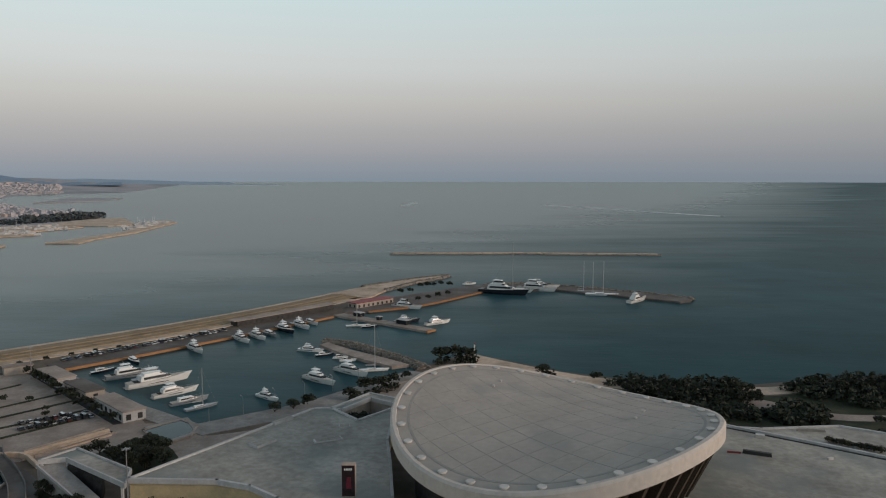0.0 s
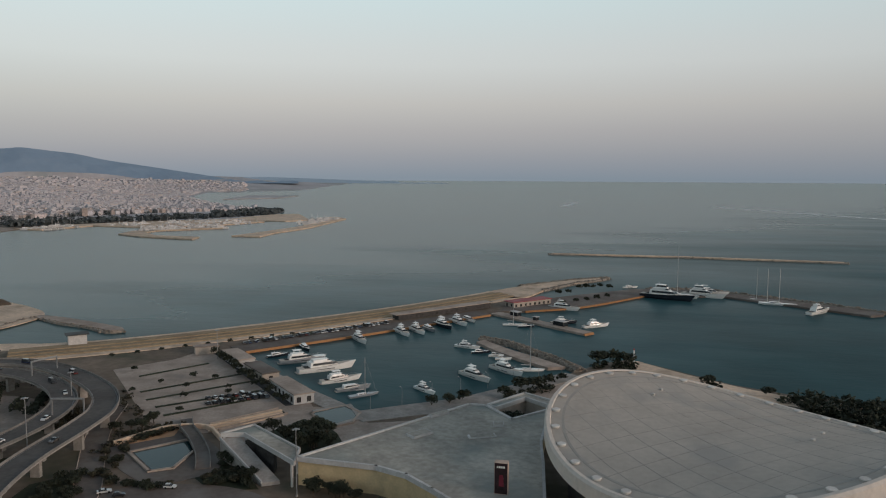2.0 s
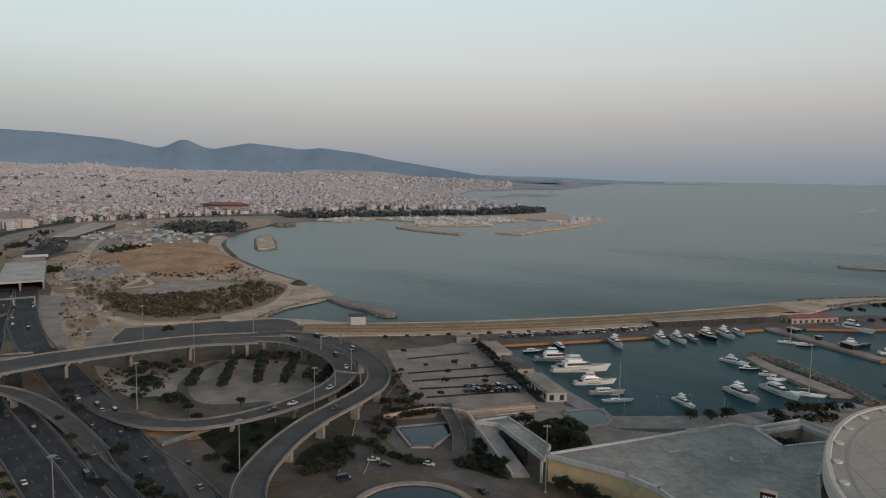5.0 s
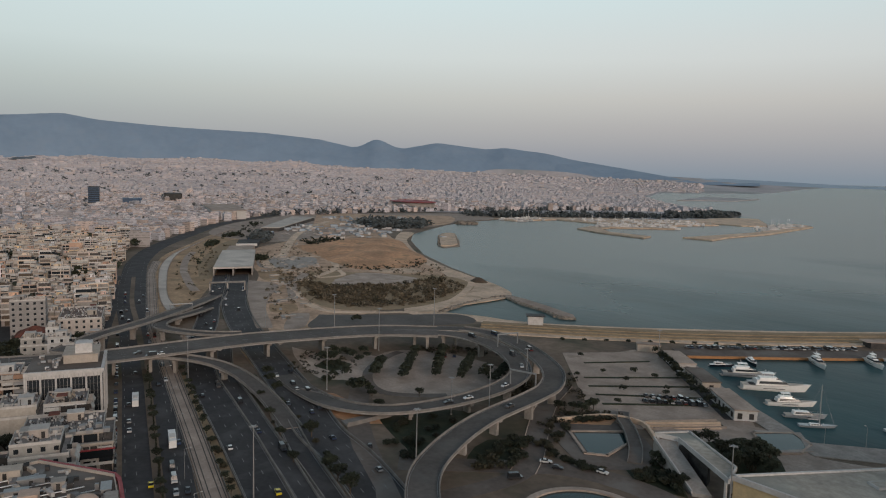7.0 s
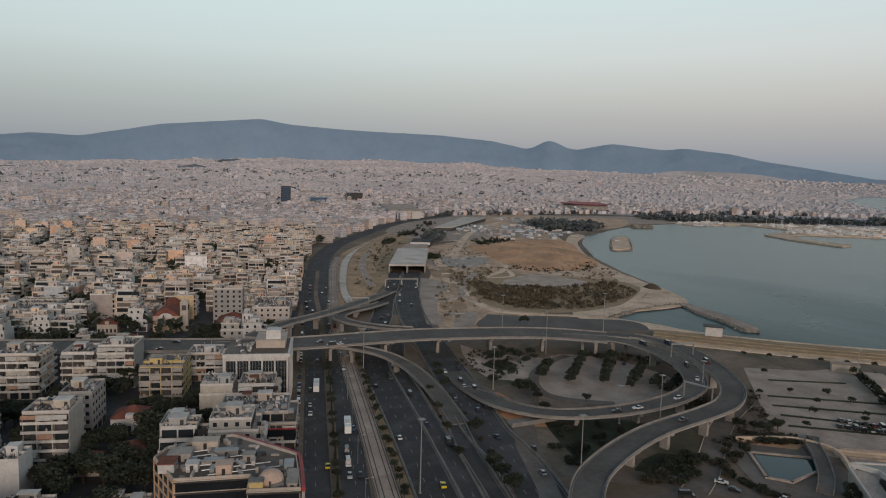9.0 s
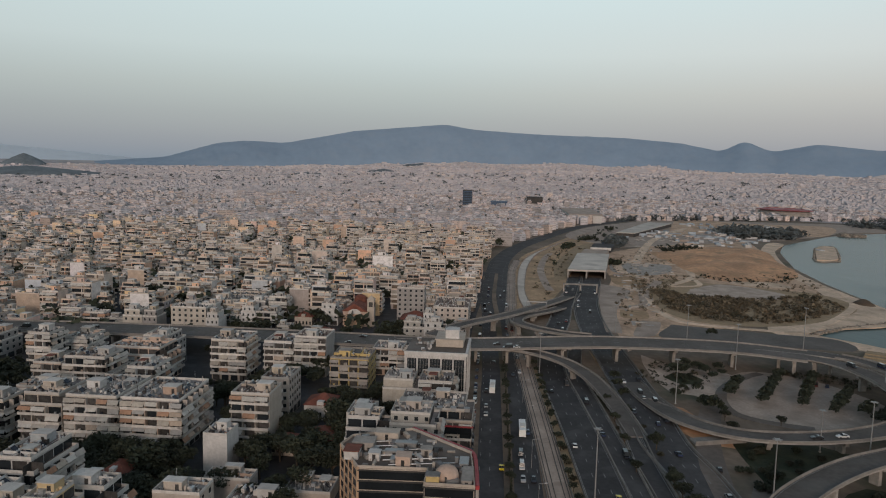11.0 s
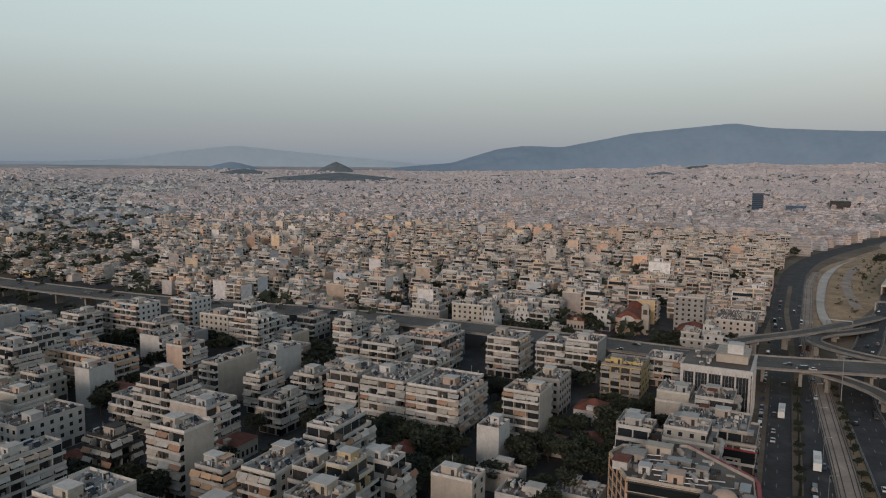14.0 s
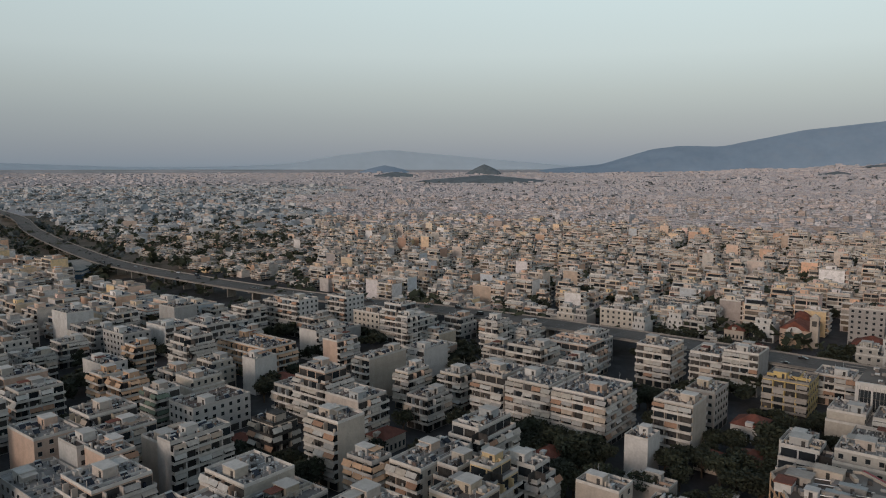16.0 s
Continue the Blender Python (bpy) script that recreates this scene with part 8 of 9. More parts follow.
def villa(u0, v0, lu, lv, h, words, wall="wall_white"):
    """A small old house with a hipped tile roof."""
    root = thing("villa", words, "house")
    x, y = uv(u0, v0)
    root.matrix_basis = pose(x, y, 0, rz=math.degrees(GRID_TURN))
    part("wall", Solid().box(0, 0, -1, lu, lv, h), M[wall], root)
    o = 0.5
    k = min(lu, lv) / 2
    ridge_pts = [(k, k, h + k * 0.55), (lu - k, k, h + k * 0.55), (lu - k, lv - k, h + k * 0.55), (k, lv - k, h + k * 0.55)]
    part("roof", Solid().faces([(-o, -o, h), (lu + o, -o, h), (lu + o, lv + o, h), (-o, lv + o, h)] + ridge_pts, [(0, 1, 5, 4), (1, 2, 6, 5), (2, 3, 7, 6), (3, 0, 4, 7), (4, 5, 6, 7), (3, 2, 1, 0)]), M["roof_tile"], root, "hipped clay tile roof")
    for i in range(5):
        a = lv * (i + 0.3) / 5
        part("window", Solid().box(-0.06, a, 1.2, 0.05, a + 1.0, 3.2), M["glass"], root)
        b = lu * (i + 0.3) / 5
        part("window", Solid().box(b, -0.06, 1.2, b + 1.0, 0.05, 3.2), M["glass"], root)
    part("dormer", Solid().box(-0.3, lv * 0.4, h - 0.2, 2.0, lv * 0.6, h + 1.6), M[wall], root)
    taken.append((u0, v0, u0 + lu, v0 + lv))


villa(268, 64, 12, 13, 6.0, "old white villa with a dark red tile roof")
villa(236, 58, 12, 9, 5.0, "small old ochre house with a red tile roof", "wall_beige")
villa(232, 70, 9, 8, 4.5, "small tile-roofed outbuilding among trees", "wall_beige")
villa(350, 104, 10, 12, 7, "pale house with a low tile roof by the viaduct", "wall_beige")
for i, (u0, v0, lu, lv) in enumerate(((176, 166, 11, 9), (198, 250, 10, 9), (140, 203, 10, 8), (318, 262, 12, 9), (346, 182, 11, 10), (386, 96, 12, 10), (428, 118, 12, 11), (198, 112, 10, 8))):
    villa(u0, v0, lu, lv, 6.0, "small old house with a dark red tile roof between apartment blocks", ("wall_beige", "wall_white", "wall_pink")[i % 3])
villa(432, 46, 16, 18, 6, "low house with a bright red tile roof", "wall_beige")


def church(u0, v0):
    """The brick-coloured church with its gable, arches and bell tower."""
    root = thing("church", "warm ochre church with arched gable and bell tower", "church")
    x, y = uv(u0, v0)
    root.matrix_basis = pose(x, y, 0, rz=math.degrees(GRID_TURN))
    lu, lv, h = 30, 15, 9.5
    part("nave", Solid().box(0, 0, -1, lu, lv, h), M["wall_pink"], root)
    part("roof", Solid().faces([(-0.6, -0.5, h), (-0.6, lv + 0.5, h), (-0.6, lv / 2, h + 5), (lu, -0.5, h), (lu, lv + 0.5, h), (lu, lv / 2, h + 5)], [(0, 2, 1), (3, 4, 5), (0, 3, 5, 2), (2, 5, 4, 1), (1, 4, 3, 0)]), M["roof_tile"], root, "clay tile roof")
    for i in range(5):
        a = 1.6 + i * 2.6
        pts = [(-0.12, a, 1.0), (-0.12, a + 1.5, 1.0), (-0.12, a + 1.5, 4.0)] + [(-0.12, a + 0.75 + 0.75 * math.cos(q), 4.0 + 0.75 * math.sin(q)) for q in (0.5, 1.1, 1.57, 2.05, 2.6)] + [(-0.12, a, 4.0)]
        part("arch_window", Solid().faces(pts, [tuple(range(len(pts)))[::-1]]), M["glass"], root)
    pts = [(-0.65, lv / 2 + 4.2 * math.cos(q), 8.0 + 3.2 * math.sin(q)) for q in (math.pi * i / 12 for i in range(13))]
    part("great_arch", Solid().faces(pts, [tuple(range(13))[::-1]]), M["wall_white"], root, "pale arched gable window")
    part("porch", Solid().box(-4, 2, -1, 0, lv - 2, 5.0).faces([(-4.4, 1.6, 5.0), (0, 1.6, 6.2), (0, lv - 1.6, 6.2), (-4.4, lv - 1.6, 5.0)], [(0, 1, 2, 3)]), M["wall_orange"], root)
    part("bell_tower", Solid().box(1, -4.5, -1, 5, -0.2, 17).faces([(0.6, -4.9, 17), (5.4, -4.9, 17), (5.4, 0.2, 17), (0.6, 0.2, 17), (3, -2.3, 19.5)], [(0, 1, 4), (1, 2, 4), (2, 3, 4), (3, 0, 4)]), M["wall_beige"], root)
    part("belfry", Solid().box(0.9, -3.6, 12.5, 1.05, -1.2, 15.5).box(1.6, -4.6, 12.5, 4.2, -4.45, 15.5), M["shade"], root)
    part("dome", Solid().rings([[(18 + k * math.cos(q), lv / 2 + k * math.sin(q), z) for q in (2 * math.pi * i / 14 for i in range(14))] for k, z in ((4, h + 2), (4, h + 5), (3.3, h + 6.6), (1.6, h + 7.6), (0.1, h + 7.9))]), M["roof_tile"], root)
    taken.append((u0 - 5, v0 - 6, u0 + lu, v0 + lv))


church(434, 85)
# the open forecourt before the church, and a zone behind the office block cleared to fit the camera's view
taken += [(384, 72, 430, 110), (349, 40, 374, 76)]


def stock_house(seed, lu, lv, floors, fine):
    r = random.Random(seed)
    pick = lambda p: "balcony" if r.random() < p else ("windows" if r.random() < (0.4 if fine else 0.15) else "plain")
    sides = {"a": pick(0.86 if fine else 0.8), "b": pick(0.6 if fine else 0.5), "c": "plain" if r.random() < 0.5 else "windows", "d": "plain"}
    return block_parts(lu, lv, floors, sides, r, r.choice((0, 0, 2.2)), fine), sides


# models for the middle ring, each body with its balcony floors and roof gear
SIZES = [(12, 14, 5), (13, 17, 6), (15, 14, 4), (14, 19, 6), (17, 15, 5), (12, 12, 4), (16, 18, 7), (11, 15, 3), (18, 16, 6), (14, 13, 5), (15, 20, 5), (12, 17, 7), (10, 11, 2), (16, 12, 3)]
mats = palette()
MODELS = []
for i, (lu, lv, fl) in enumerate(SIZES * 2):
    (body, bal, win, gear, H), sides = stock_house(100 + i, lu, lv, fl, True)
    root = thing("apartment_block", f"{['two', 'three', 'four', 'five', 'six', 'seven'][fl - 2]}-storey flat-roofed apartment block in the town", "apartment block", "town blocks")
    whole = Solid()
    whole.v, whole.f, whole.m = list(body.v), list(body.f), list(body.m)
    for _, _, s in win:
        n = len(whole.v)
        whole.v.extend(s.v)
        whole.f.extend(tuple(k + n for k in f) for f in s.f)
        whole.m.extend(s.m)
    part("body", whole, mats, root)
    floors_of = {}
    for side, f, s0, cloths in bal:
        t = floors_of.setdefault(f, Solid())
        for s in [s0] + cloths:
            n = len(t.v)
            t.v.extend(s.v)
            t.f.extend(tuple(k + n for k in q) for q in s.f)
            t.m.extend(s.m)
    for f, s in sorted(floors_of.items()):
        part("balcony", s, mats, root)
    joined = Solid()
    for nm, s in gear:
        if nm in ("stair_house", "pergola"):
            part(nm, s, mats, root)
            continue
        n = len(joined.v)
        joined.v.extend(s.v)
        joined.f.extend(tuple(k + n for k in q) for q in s.f)
        joined.m.extend(s.m)
    part("roof_gear", joined, mats, root)["kind"] = "stuff"
    MODELS.append((lu, lv, root))
SIMPLE = []
for i, (lu, lv, fl) in enumerate(SIZES * 2):
    lu, lv, fl = lu * 0.8, lv * 0.8, max(2, fl - 1)
    (body, bal, win, gear, H), sides = stock_house(300 + i, lu, lv, fl, False)
    whole = Solid()
    for s in [body] + [b[2] for b in bal] + [c for b in bal for c in b[3]] + [w[2] for w in win] + [g[1] for g in gear]:
        n = len(whole.v)
        whole.v.extend(s.v)
        whole.f.extend(tuple(k + n for k in q) for q in s.f)
        whole.m.extend(s.m)
    SIMPLE.append((lu, lv, np.array(whole.v), whole.f, whole.m))
RING = Solid()

DECK_XY = [p[:2] for p in DECK]


def free_plots(u_lo, u_hi, v_lo, v_hi):
    """Building plots of the street grid: blocks of two rows of plots round a yard."""
    r = random.Random(21)
    plots, yards = [], []
    u = u_lo
    while u < u_hi:
        beyond = u > 330
        depth = r.choice((10, 11, 12, 13)) if beyond else r.choice((15, 17, 18))
        bu = depth * 2 + (5 if beyond else 8)
        v = v_lo + r.uniform(0, 8)
        while v < v_hi:
            bv = r.choice((40, 52, 60)) if beyond else r.choice((56, 64, 72))
            for row in (0, 1):
                w = 0.0
                while w < bv - 8:
                    lv = min(r.choice((8, 9, 11, 12, 14)) if beyond else r.choice((12, 14, 15, 17, 19)), bv - w)
                    if bv - w - lv < 8:
                        lv = bv - w
                    back = r.choice((0, 0, 0, 1.5, 3)) if beyond else 0
                    plots.append((u + row * (depth + (5 if beyond else 8)) + back, v + w, depth - back, min(lv, 21)))
                    w += lv
            yards.append((u + depth + 4, v, bv))
            v += bv + r.choice((7, 8, 9, 12))
        u += bu + (r.choice((7, 8, 12)) if beyond else 9)
    return plots, yards


MORE_TREES = [(270, 45), (284, 74), (262, 90), (310, 84), (294, 104), (276, 100), (248, 46), (240, 50), (300, 46), (290, 90), (330, 80), (336, 66), (352, 60), (352, 40), (344, 30), (366, 76), (212, 70), (220, 60), (216, 52), (186, 90), (190, 104), (176, 140), (140, 224), (128, 262), (190, 240), (188, 214), (180, 196), (242, 222), (250, 240), (236, 200), (262, 196), (270, 180), (262, 160), (256, 140), (270, 136)]
GREENS = [(132, 187), (143, 180), (146, 197), (139, 202), (140, 168), (186, 252), (140, 322), (128, 308), (214, 257), (222, 211), (240, 192), (263, 205), (283, 211), (272, 208), (216, 132), (215, 120), (213, 106), (200, 111), (190, 100), (184, 106), (234, 79), (233, 60), (273, 66), (253, 72), (230, 300), (170, 320), (262, 332), (200, 384), (282, 272), (118, 330), (302, 342), (240, 402), (150, 400), (340, 420), (380, 330), (420, 250), (144, 329), (109, 266), (143, 205), (198, 256), (243, 276), (328, 304), (320, 265), (343, 236), (350, 184), (205, 150), (203, 128), (204, 108), (341, 141), (254, 100), (232, 70), (318, 97), (258, 56), (388, 99), (404, 66), (176, 170), (130, 182), (196, 64), (196, 46), (186, 122), (300, 178), (276, 118), (430, 120), (400, 150), (470, 150), (520, 90), (560, 200), (500, 260)]
plots, yards = free_plots(-330, 1080, 14, 1100)
PX = np.array([uv(p[0] + p[2] / 2, p[1] + p[3] / 2) for p in plots])
near_deck = off_line(PX[:, 0], PX[:, 1], DECK_XY)
av = off_line(PX[:, 0], PX[:, 1], AVENUE)
PR = np.hypot(PX[:, 0], PX[:, 1])
PA = np.degrees(np.arctan2(-PX[:, 0], PX[:, 1]))
detail_left, simple_left = 132, 2600
order = np.argsort(PR)
town_trees = []
ZP = ground_z(PX[:, 0], PX[:, 1])
for i in order:
    u0, v0, lu, lv = plots[i]
    if PR[i] < 120 or PA[i] < 55 or PA[i] > 150 or near_deck[i] < 24 + (34 if PA[i] > 117 else 0) or av[i] < 17.5:
        continue
    if any(u0 < t[2] + 1 and u0 + lu > t[0] - 1 and v0 < t[3] + 1 and v0 + lv > t[1] - 1 for t in taken):
        continue
    x, y = uv(u0, v0)
    dice = rnd.random()
    if any(u0 - 5 < a < u0 + lu + 5 and v0 - 5 < b < v0 + lv + 5 for a, b in GREENS):
        continue
    # the works beyond the viaduct's bend are low and loosely built
    quiet = PA[i] > 119 and u0 > 340
    if dice < (0.34 if quiet else 0.07):
        if not quiet or rnd.random() < 0.4:
            town_trees.append((u0 + lu / 2, v0 + lv / 2))
        continue
    if PR[i] < 470 and detail_left > 0:
        fit_best = sorted(MODELS, key=lambda m: abs(m[0] - lu) + abs(m[1] - lv) + rnd.uniform(0, 5))[0]
        ob = copy_thing(fit_best[2], pose(x, y, float(ZP[i]), rz=math.degrees(GRID_TURN)))
        ob.scale = (lu / fit_best[0], (lv - rnd.choice((0, 0, 0.4))) / fit_best[1], 1.0)
        detail_left -= 1
    elif simple_left > 0:
        fit_best = sorted(SIMPLE, key=lambda m: abs(m[0] - lu) + abs(m[1] - lv) + rnd.uniform(0, 9))[0]
        w = fit_best[2] * np.array((lu / fit_best[0], (lv - 0.3) / fit_best[1], rnd.choice((0.8, 0.88, 0.95, 1.0, 1.08)) * (0.55 if quiet else 1.0)))
        n = len(RING.v)
        RING.v.extend(zip((x + w[:, 0] * U[0] + w[:, 1] * V[0]).tolist(), (y + w[:, 0] * U[1] + w[:, 1] * V[1]).tolist(), (w[:, 2] + float(ZP[i])).tolist()))
        RING.f.extend(tuple(k + n for k in q) for q in fit_best[3])
        RING.m.extend(fit_best[4])
        simple_left -= 1
# slot 2 takes the lighter painted recess shade on doors and windows
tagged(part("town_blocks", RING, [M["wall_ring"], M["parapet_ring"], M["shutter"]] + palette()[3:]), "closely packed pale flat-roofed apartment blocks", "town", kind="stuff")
for _, _, root in MODELS:
    for o in list(root.children_recursive) + [root]:
        bpy.data.objects.remove(o)
for u0, v0 in town_trees[:80]:
    for _ in range(3):
        x, y = uv(u0 + rnd.uniform(-5, 5), v0 + rnd.uniform(-5, 5))
        plant("broad" if rnd.random() < 0.7 else "pine", x, y, rnd.uniform(0.8, 1.2), where=" between the town's houses")
count = 0
for u0, v0, bv in yards:
    x, y = uv(u0, v0 + bv / 2)
    if 150 < math.hypot(x, y) < 420 and 60 < math.degrees(math.atan2(-x, y)) < 146 and count < 150:
        for k in range(3):
            a, b = u0 + rnd.uniform(-2, 2), v0 + rnd.uniform(2, bv)
            if any(a < t[2] + 2 and a > t[0] - 2 and b < t[3] + 2 and b > t[1] - 2 for t in taken):
                continue
            xx, yy = uv(a, b)
            if off_line([xx], [yy], DECK_XY)[0] > 16 and off_line([xx], [yy], AVENUE)[0] > 16:
                plant("broad", xx, yy, rnd.uniform(0.8, 1.2), where=" in a yard between houses")
                count += 1
for u0, v0 in GREENS + MORE_TREES:
    for _ in range(5 if (u0, v0) in GREENS else 2):
        x, y = uv(u0 + rnd.uniform(-7, 7), v0 + rnd.uniform(-7, 7))
        a, b = u0 + rnd.uniform(-6, 6), v0 + rnd.uniform(-6, 6)
        if any(t[0] - 2 < a < t[2] + 2 and t[1] - 2 < b < t[3] + 2 for t in taken):
            continue
        plant("broad", *uv(a, b), rnd.uniform(0.9, 1.35), where=" in a dark gap between houses")
for u0, v0 in [(238, 66), (232, 62), (246, 58), (252, 78), (240, 76), (228, 80), (222, 84), (218, 80), (282, 52), (290, 50), (276, 60), (205, 60), (198, 66), (192, 72), (186, 60), (200, 82), (206, 110), (204, 120), (206, 132), (204, 144), (206, 150), (176, 150), (170, 180), (166, 176), (136, 180), (290, 196), (292, 190), (296, 216), (286, 210), (270, 230), (262, 236), (400, 90), (408, 108), (396, 118), (392, 70), (410, 60), (420, 66), (424, 108), (436, 116), (404, 140), (398, 150)]:
    x, y = uv(u0, v0)
    plant("broad", x, y, rnd.uniform(1.0, 1.4), where=" beside the town's houses")


# the far town: joined houses in districts, each with its own street grid
def far_town(name, r_lo, r_hi, pitch, seed, az_lo, az_hi, tall, huts=True, wall="far"):
    g = np.random.RandomState(seed)
    span = 230.0
    k = int(r_hi / span) + 2
    cu, cv = np.meshgrid(np.arange(-k, k + 1), np.arange(-k, k + 1), indexing="ij")
    heart = np.stack([cu.ravel(), cv.ravel()], 1) * span + g.uniform(-0.38, 0.38, (cu.size, 2)) * span
    hr, ha = np.hypot(heart[:, 0], heart[:, 1]), np.degrees(np.arctan2(-heart[:, 0], heart[:, 1]))
    heart = heart[(hr > r_lo - 320) & (hr < r_hi + 320) & (ha > az_lo - 14) & (ha < az_hi + 14)]
    lattice = np.arange(-span * 1.1, span * 1.1, pitch)
    iu, iv = np.meshgrid(np.arange(lattice.size), np.arange(lattice.size), indexing="ij")
    iu, iv = iu.ravel(), iv.ravel()
    found = []
    for i, c in enumerate(heart):
        theta = GRID_TURN + g.choice((0.0, 0.0, 0.22, -0.28, 0.5, 0.75, -0.6))
        cols, rows = g.randint(4, 7), g.randint(3, 5)
        open_street = ((iu % cols != 0) & (iv % rows != 0)) | (g.uniform(0, 1, iu.size) < (0.25 if r_lo < 2000 else 0.75))
        p = np.stack([lattice[iu], lattice[iv]], 1) + g.uniform(-0.16, 0.16, (iu.size, 2)) * pitch
        p = p[open_street & (g.uniform(0, 1, iu.size) > 0.07)]
        p = np.stack([c[0] + p[:, 0] * math.cos(theta) - p[:, 1] * math.sin(theta), c[1] + p[:, 0] * math.sin(theta) + p[:, 1] * math.cos(theta)], 1)
        other = np.delete(heart, i, 0)
        other = other[np.hypot(*(other - c).T) < span * 2.6]
        own = np.hypot(*(p - c).T)
        if len(other):
            own_is = (own[:, None] < np.hypot(p[:, None, 0] - other[None, :, 0], p[:, None, 1] - other[None, :, 1])).all(1)
        else:
            own_is = own < span
        p = p[own_is]
        # low and high quarters
        found.append(np.concatenate([p, np.full((len(p), 1), theta), np.full((len(p), 1), g.uniform(0.82, 1.12))], 1))
    x, y, turn, level = np.concatenate(found).T
    r, az = np.hypot(x, y), np.degrees(np.arctan2(-x, y))
    ok = (r >= r_lo) & (r < r_hi) & (az > az_lo) & (az < az_hi)
    x, y, turn, level, r, az = (q[ok] for q in (x, y, turn, level, r, az))
    a, b = x * U[0] + y * U[1], x * V[0] + y * V[1]
    edge = np.interp(a, [0, 561, 682, 789, 923, 1084, 1238, 1353, 1537, 1700], [0, 8, 8, 4.5, -15, -60, -108, -160, -268, -380])
    ok = ((b > edge + 17) & (a < 1650)) | (r > 1480 + (62 - az) * 22)
    ok &= (off_line(x, y, AVENUE) > 17.5) & (off_line(x, y, DECK_XY) > np.where(az > 117, 56, 26))
    ok &= inside(x, y, LAND) & (off_line(x, y, LAND) > 30)
    # the works: fewer, lower, larger sheds
    works = (az > 118.5 + 3 * np.sin(r / 260.0)) & (r > 820) & (r < 3300)
    ok &= ~(works & (g.uniform(0, 1, x.size) < 0.5))
    ok &= ~((r < 1080) & (b > 14) & (b < 1100) & (a > -330) & (a < 1080))
    x, y, r, az, works, turn, level = (q[ok] for q in (x, y, r, az, works, turn, level))
    m = x.size
    z = ground_z(x, y)
    big = np.where(works, g.uniform(1.2, 2.4, m), 1.0)
    w = pitch * g.uniform(0.6, 1.0, m) * big * np.where(works, 1.0, g.choice((1.0, 1.3, 1.7, 2.3), m))
    d = pitch * g.uniform(0.6, 1.0, m) * np.where(works, g.uniform(0.8, 1.4, m), 1.0)
    swap = g.uniform(0, 1, m) < 0.4
    w, d = np.where(swap, d, w), np.where(swap, w, d)
    h = np.where(works, g.uniform(4, 9, m), tall * level * g.choice((0.6, 0.75, 0.85, 1.0, 1.1), m) * g.uniform(0.9, 1.1, m)) + 7 * (g.uniform(0, 1, m) > 0.97)
    n = 16 if huts else 8
    verts = np.zeros((m, n, 3))
    hw, hd, hh = g.uniform(0.2, 0.75, m), g.uniform(0.2, 0.75, m), g.uniform(1.6, 3.2, m)
    ou, ov = g.uniform(-0.2, 0.2, m), g.uniform(-0.2, 0.2, m)
    uu, vv = np.stack([np.cos(turn), np.sin(turn)]), np.stack([-np.sin(turn), np.cos(turn)])
    for k, (p, q, t) in enumerate([(-1, -1, 0), (1, -1, 0), (1, 1, 0), (-1, 1, 0), (-1, -1, 1), (1, -1, 1), (1, 1, 1), (-1, 1, 1)]):
        s, e = p * w / 2, q * d / 2
        verts[:, k] = np.stack([x + s * uu[0] + e * vv[0], y + s * uu[1] + e * vv[1], z - 3 + t * (h + 3)], 1)
        if huts:
            s, e = (p * hw / 2 + ou) * w, (q * hd / 2 + ov) * d
            verts[:, 8 + k] = np.stack([x + s * uu[0] + e * vv[0], y + s * uu[1] + e * vv[1], z + h + t * hh], 1)
    base = (np.arange(m) * n)[:, None, None]
    side = np.array([(0, 1, 5, 4), (1, 2, 6, 5), (2, 3, 7, 6), (3, 0, 4, 7), (4, 5, 6, 7)])
    quads = (np.concatenate([side, side + 8]) if huts else side)[None] + base
    me = bpy.data.meshes.new(name)
    me.from_pydata(verts.reshape(-1, 3).tolist(), [], quads.reshape(-1, 4).tolist())
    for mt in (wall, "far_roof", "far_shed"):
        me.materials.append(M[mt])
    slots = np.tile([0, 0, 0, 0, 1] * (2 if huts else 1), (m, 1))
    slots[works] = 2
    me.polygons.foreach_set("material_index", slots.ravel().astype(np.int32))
    me.update()
    return tagged(new(name, me), "endless pale flat-roofed houses of the far town", "town", kind="stuff")


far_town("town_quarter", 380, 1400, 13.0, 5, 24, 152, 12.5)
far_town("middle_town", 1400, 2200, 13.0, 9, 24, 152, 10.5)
# the two farthest quarters wear the wall colour with more painted haze
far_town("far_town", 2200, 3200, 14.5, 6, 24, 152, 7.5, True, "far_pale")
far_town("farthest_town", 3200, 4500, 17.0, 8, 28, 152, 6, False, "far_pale")


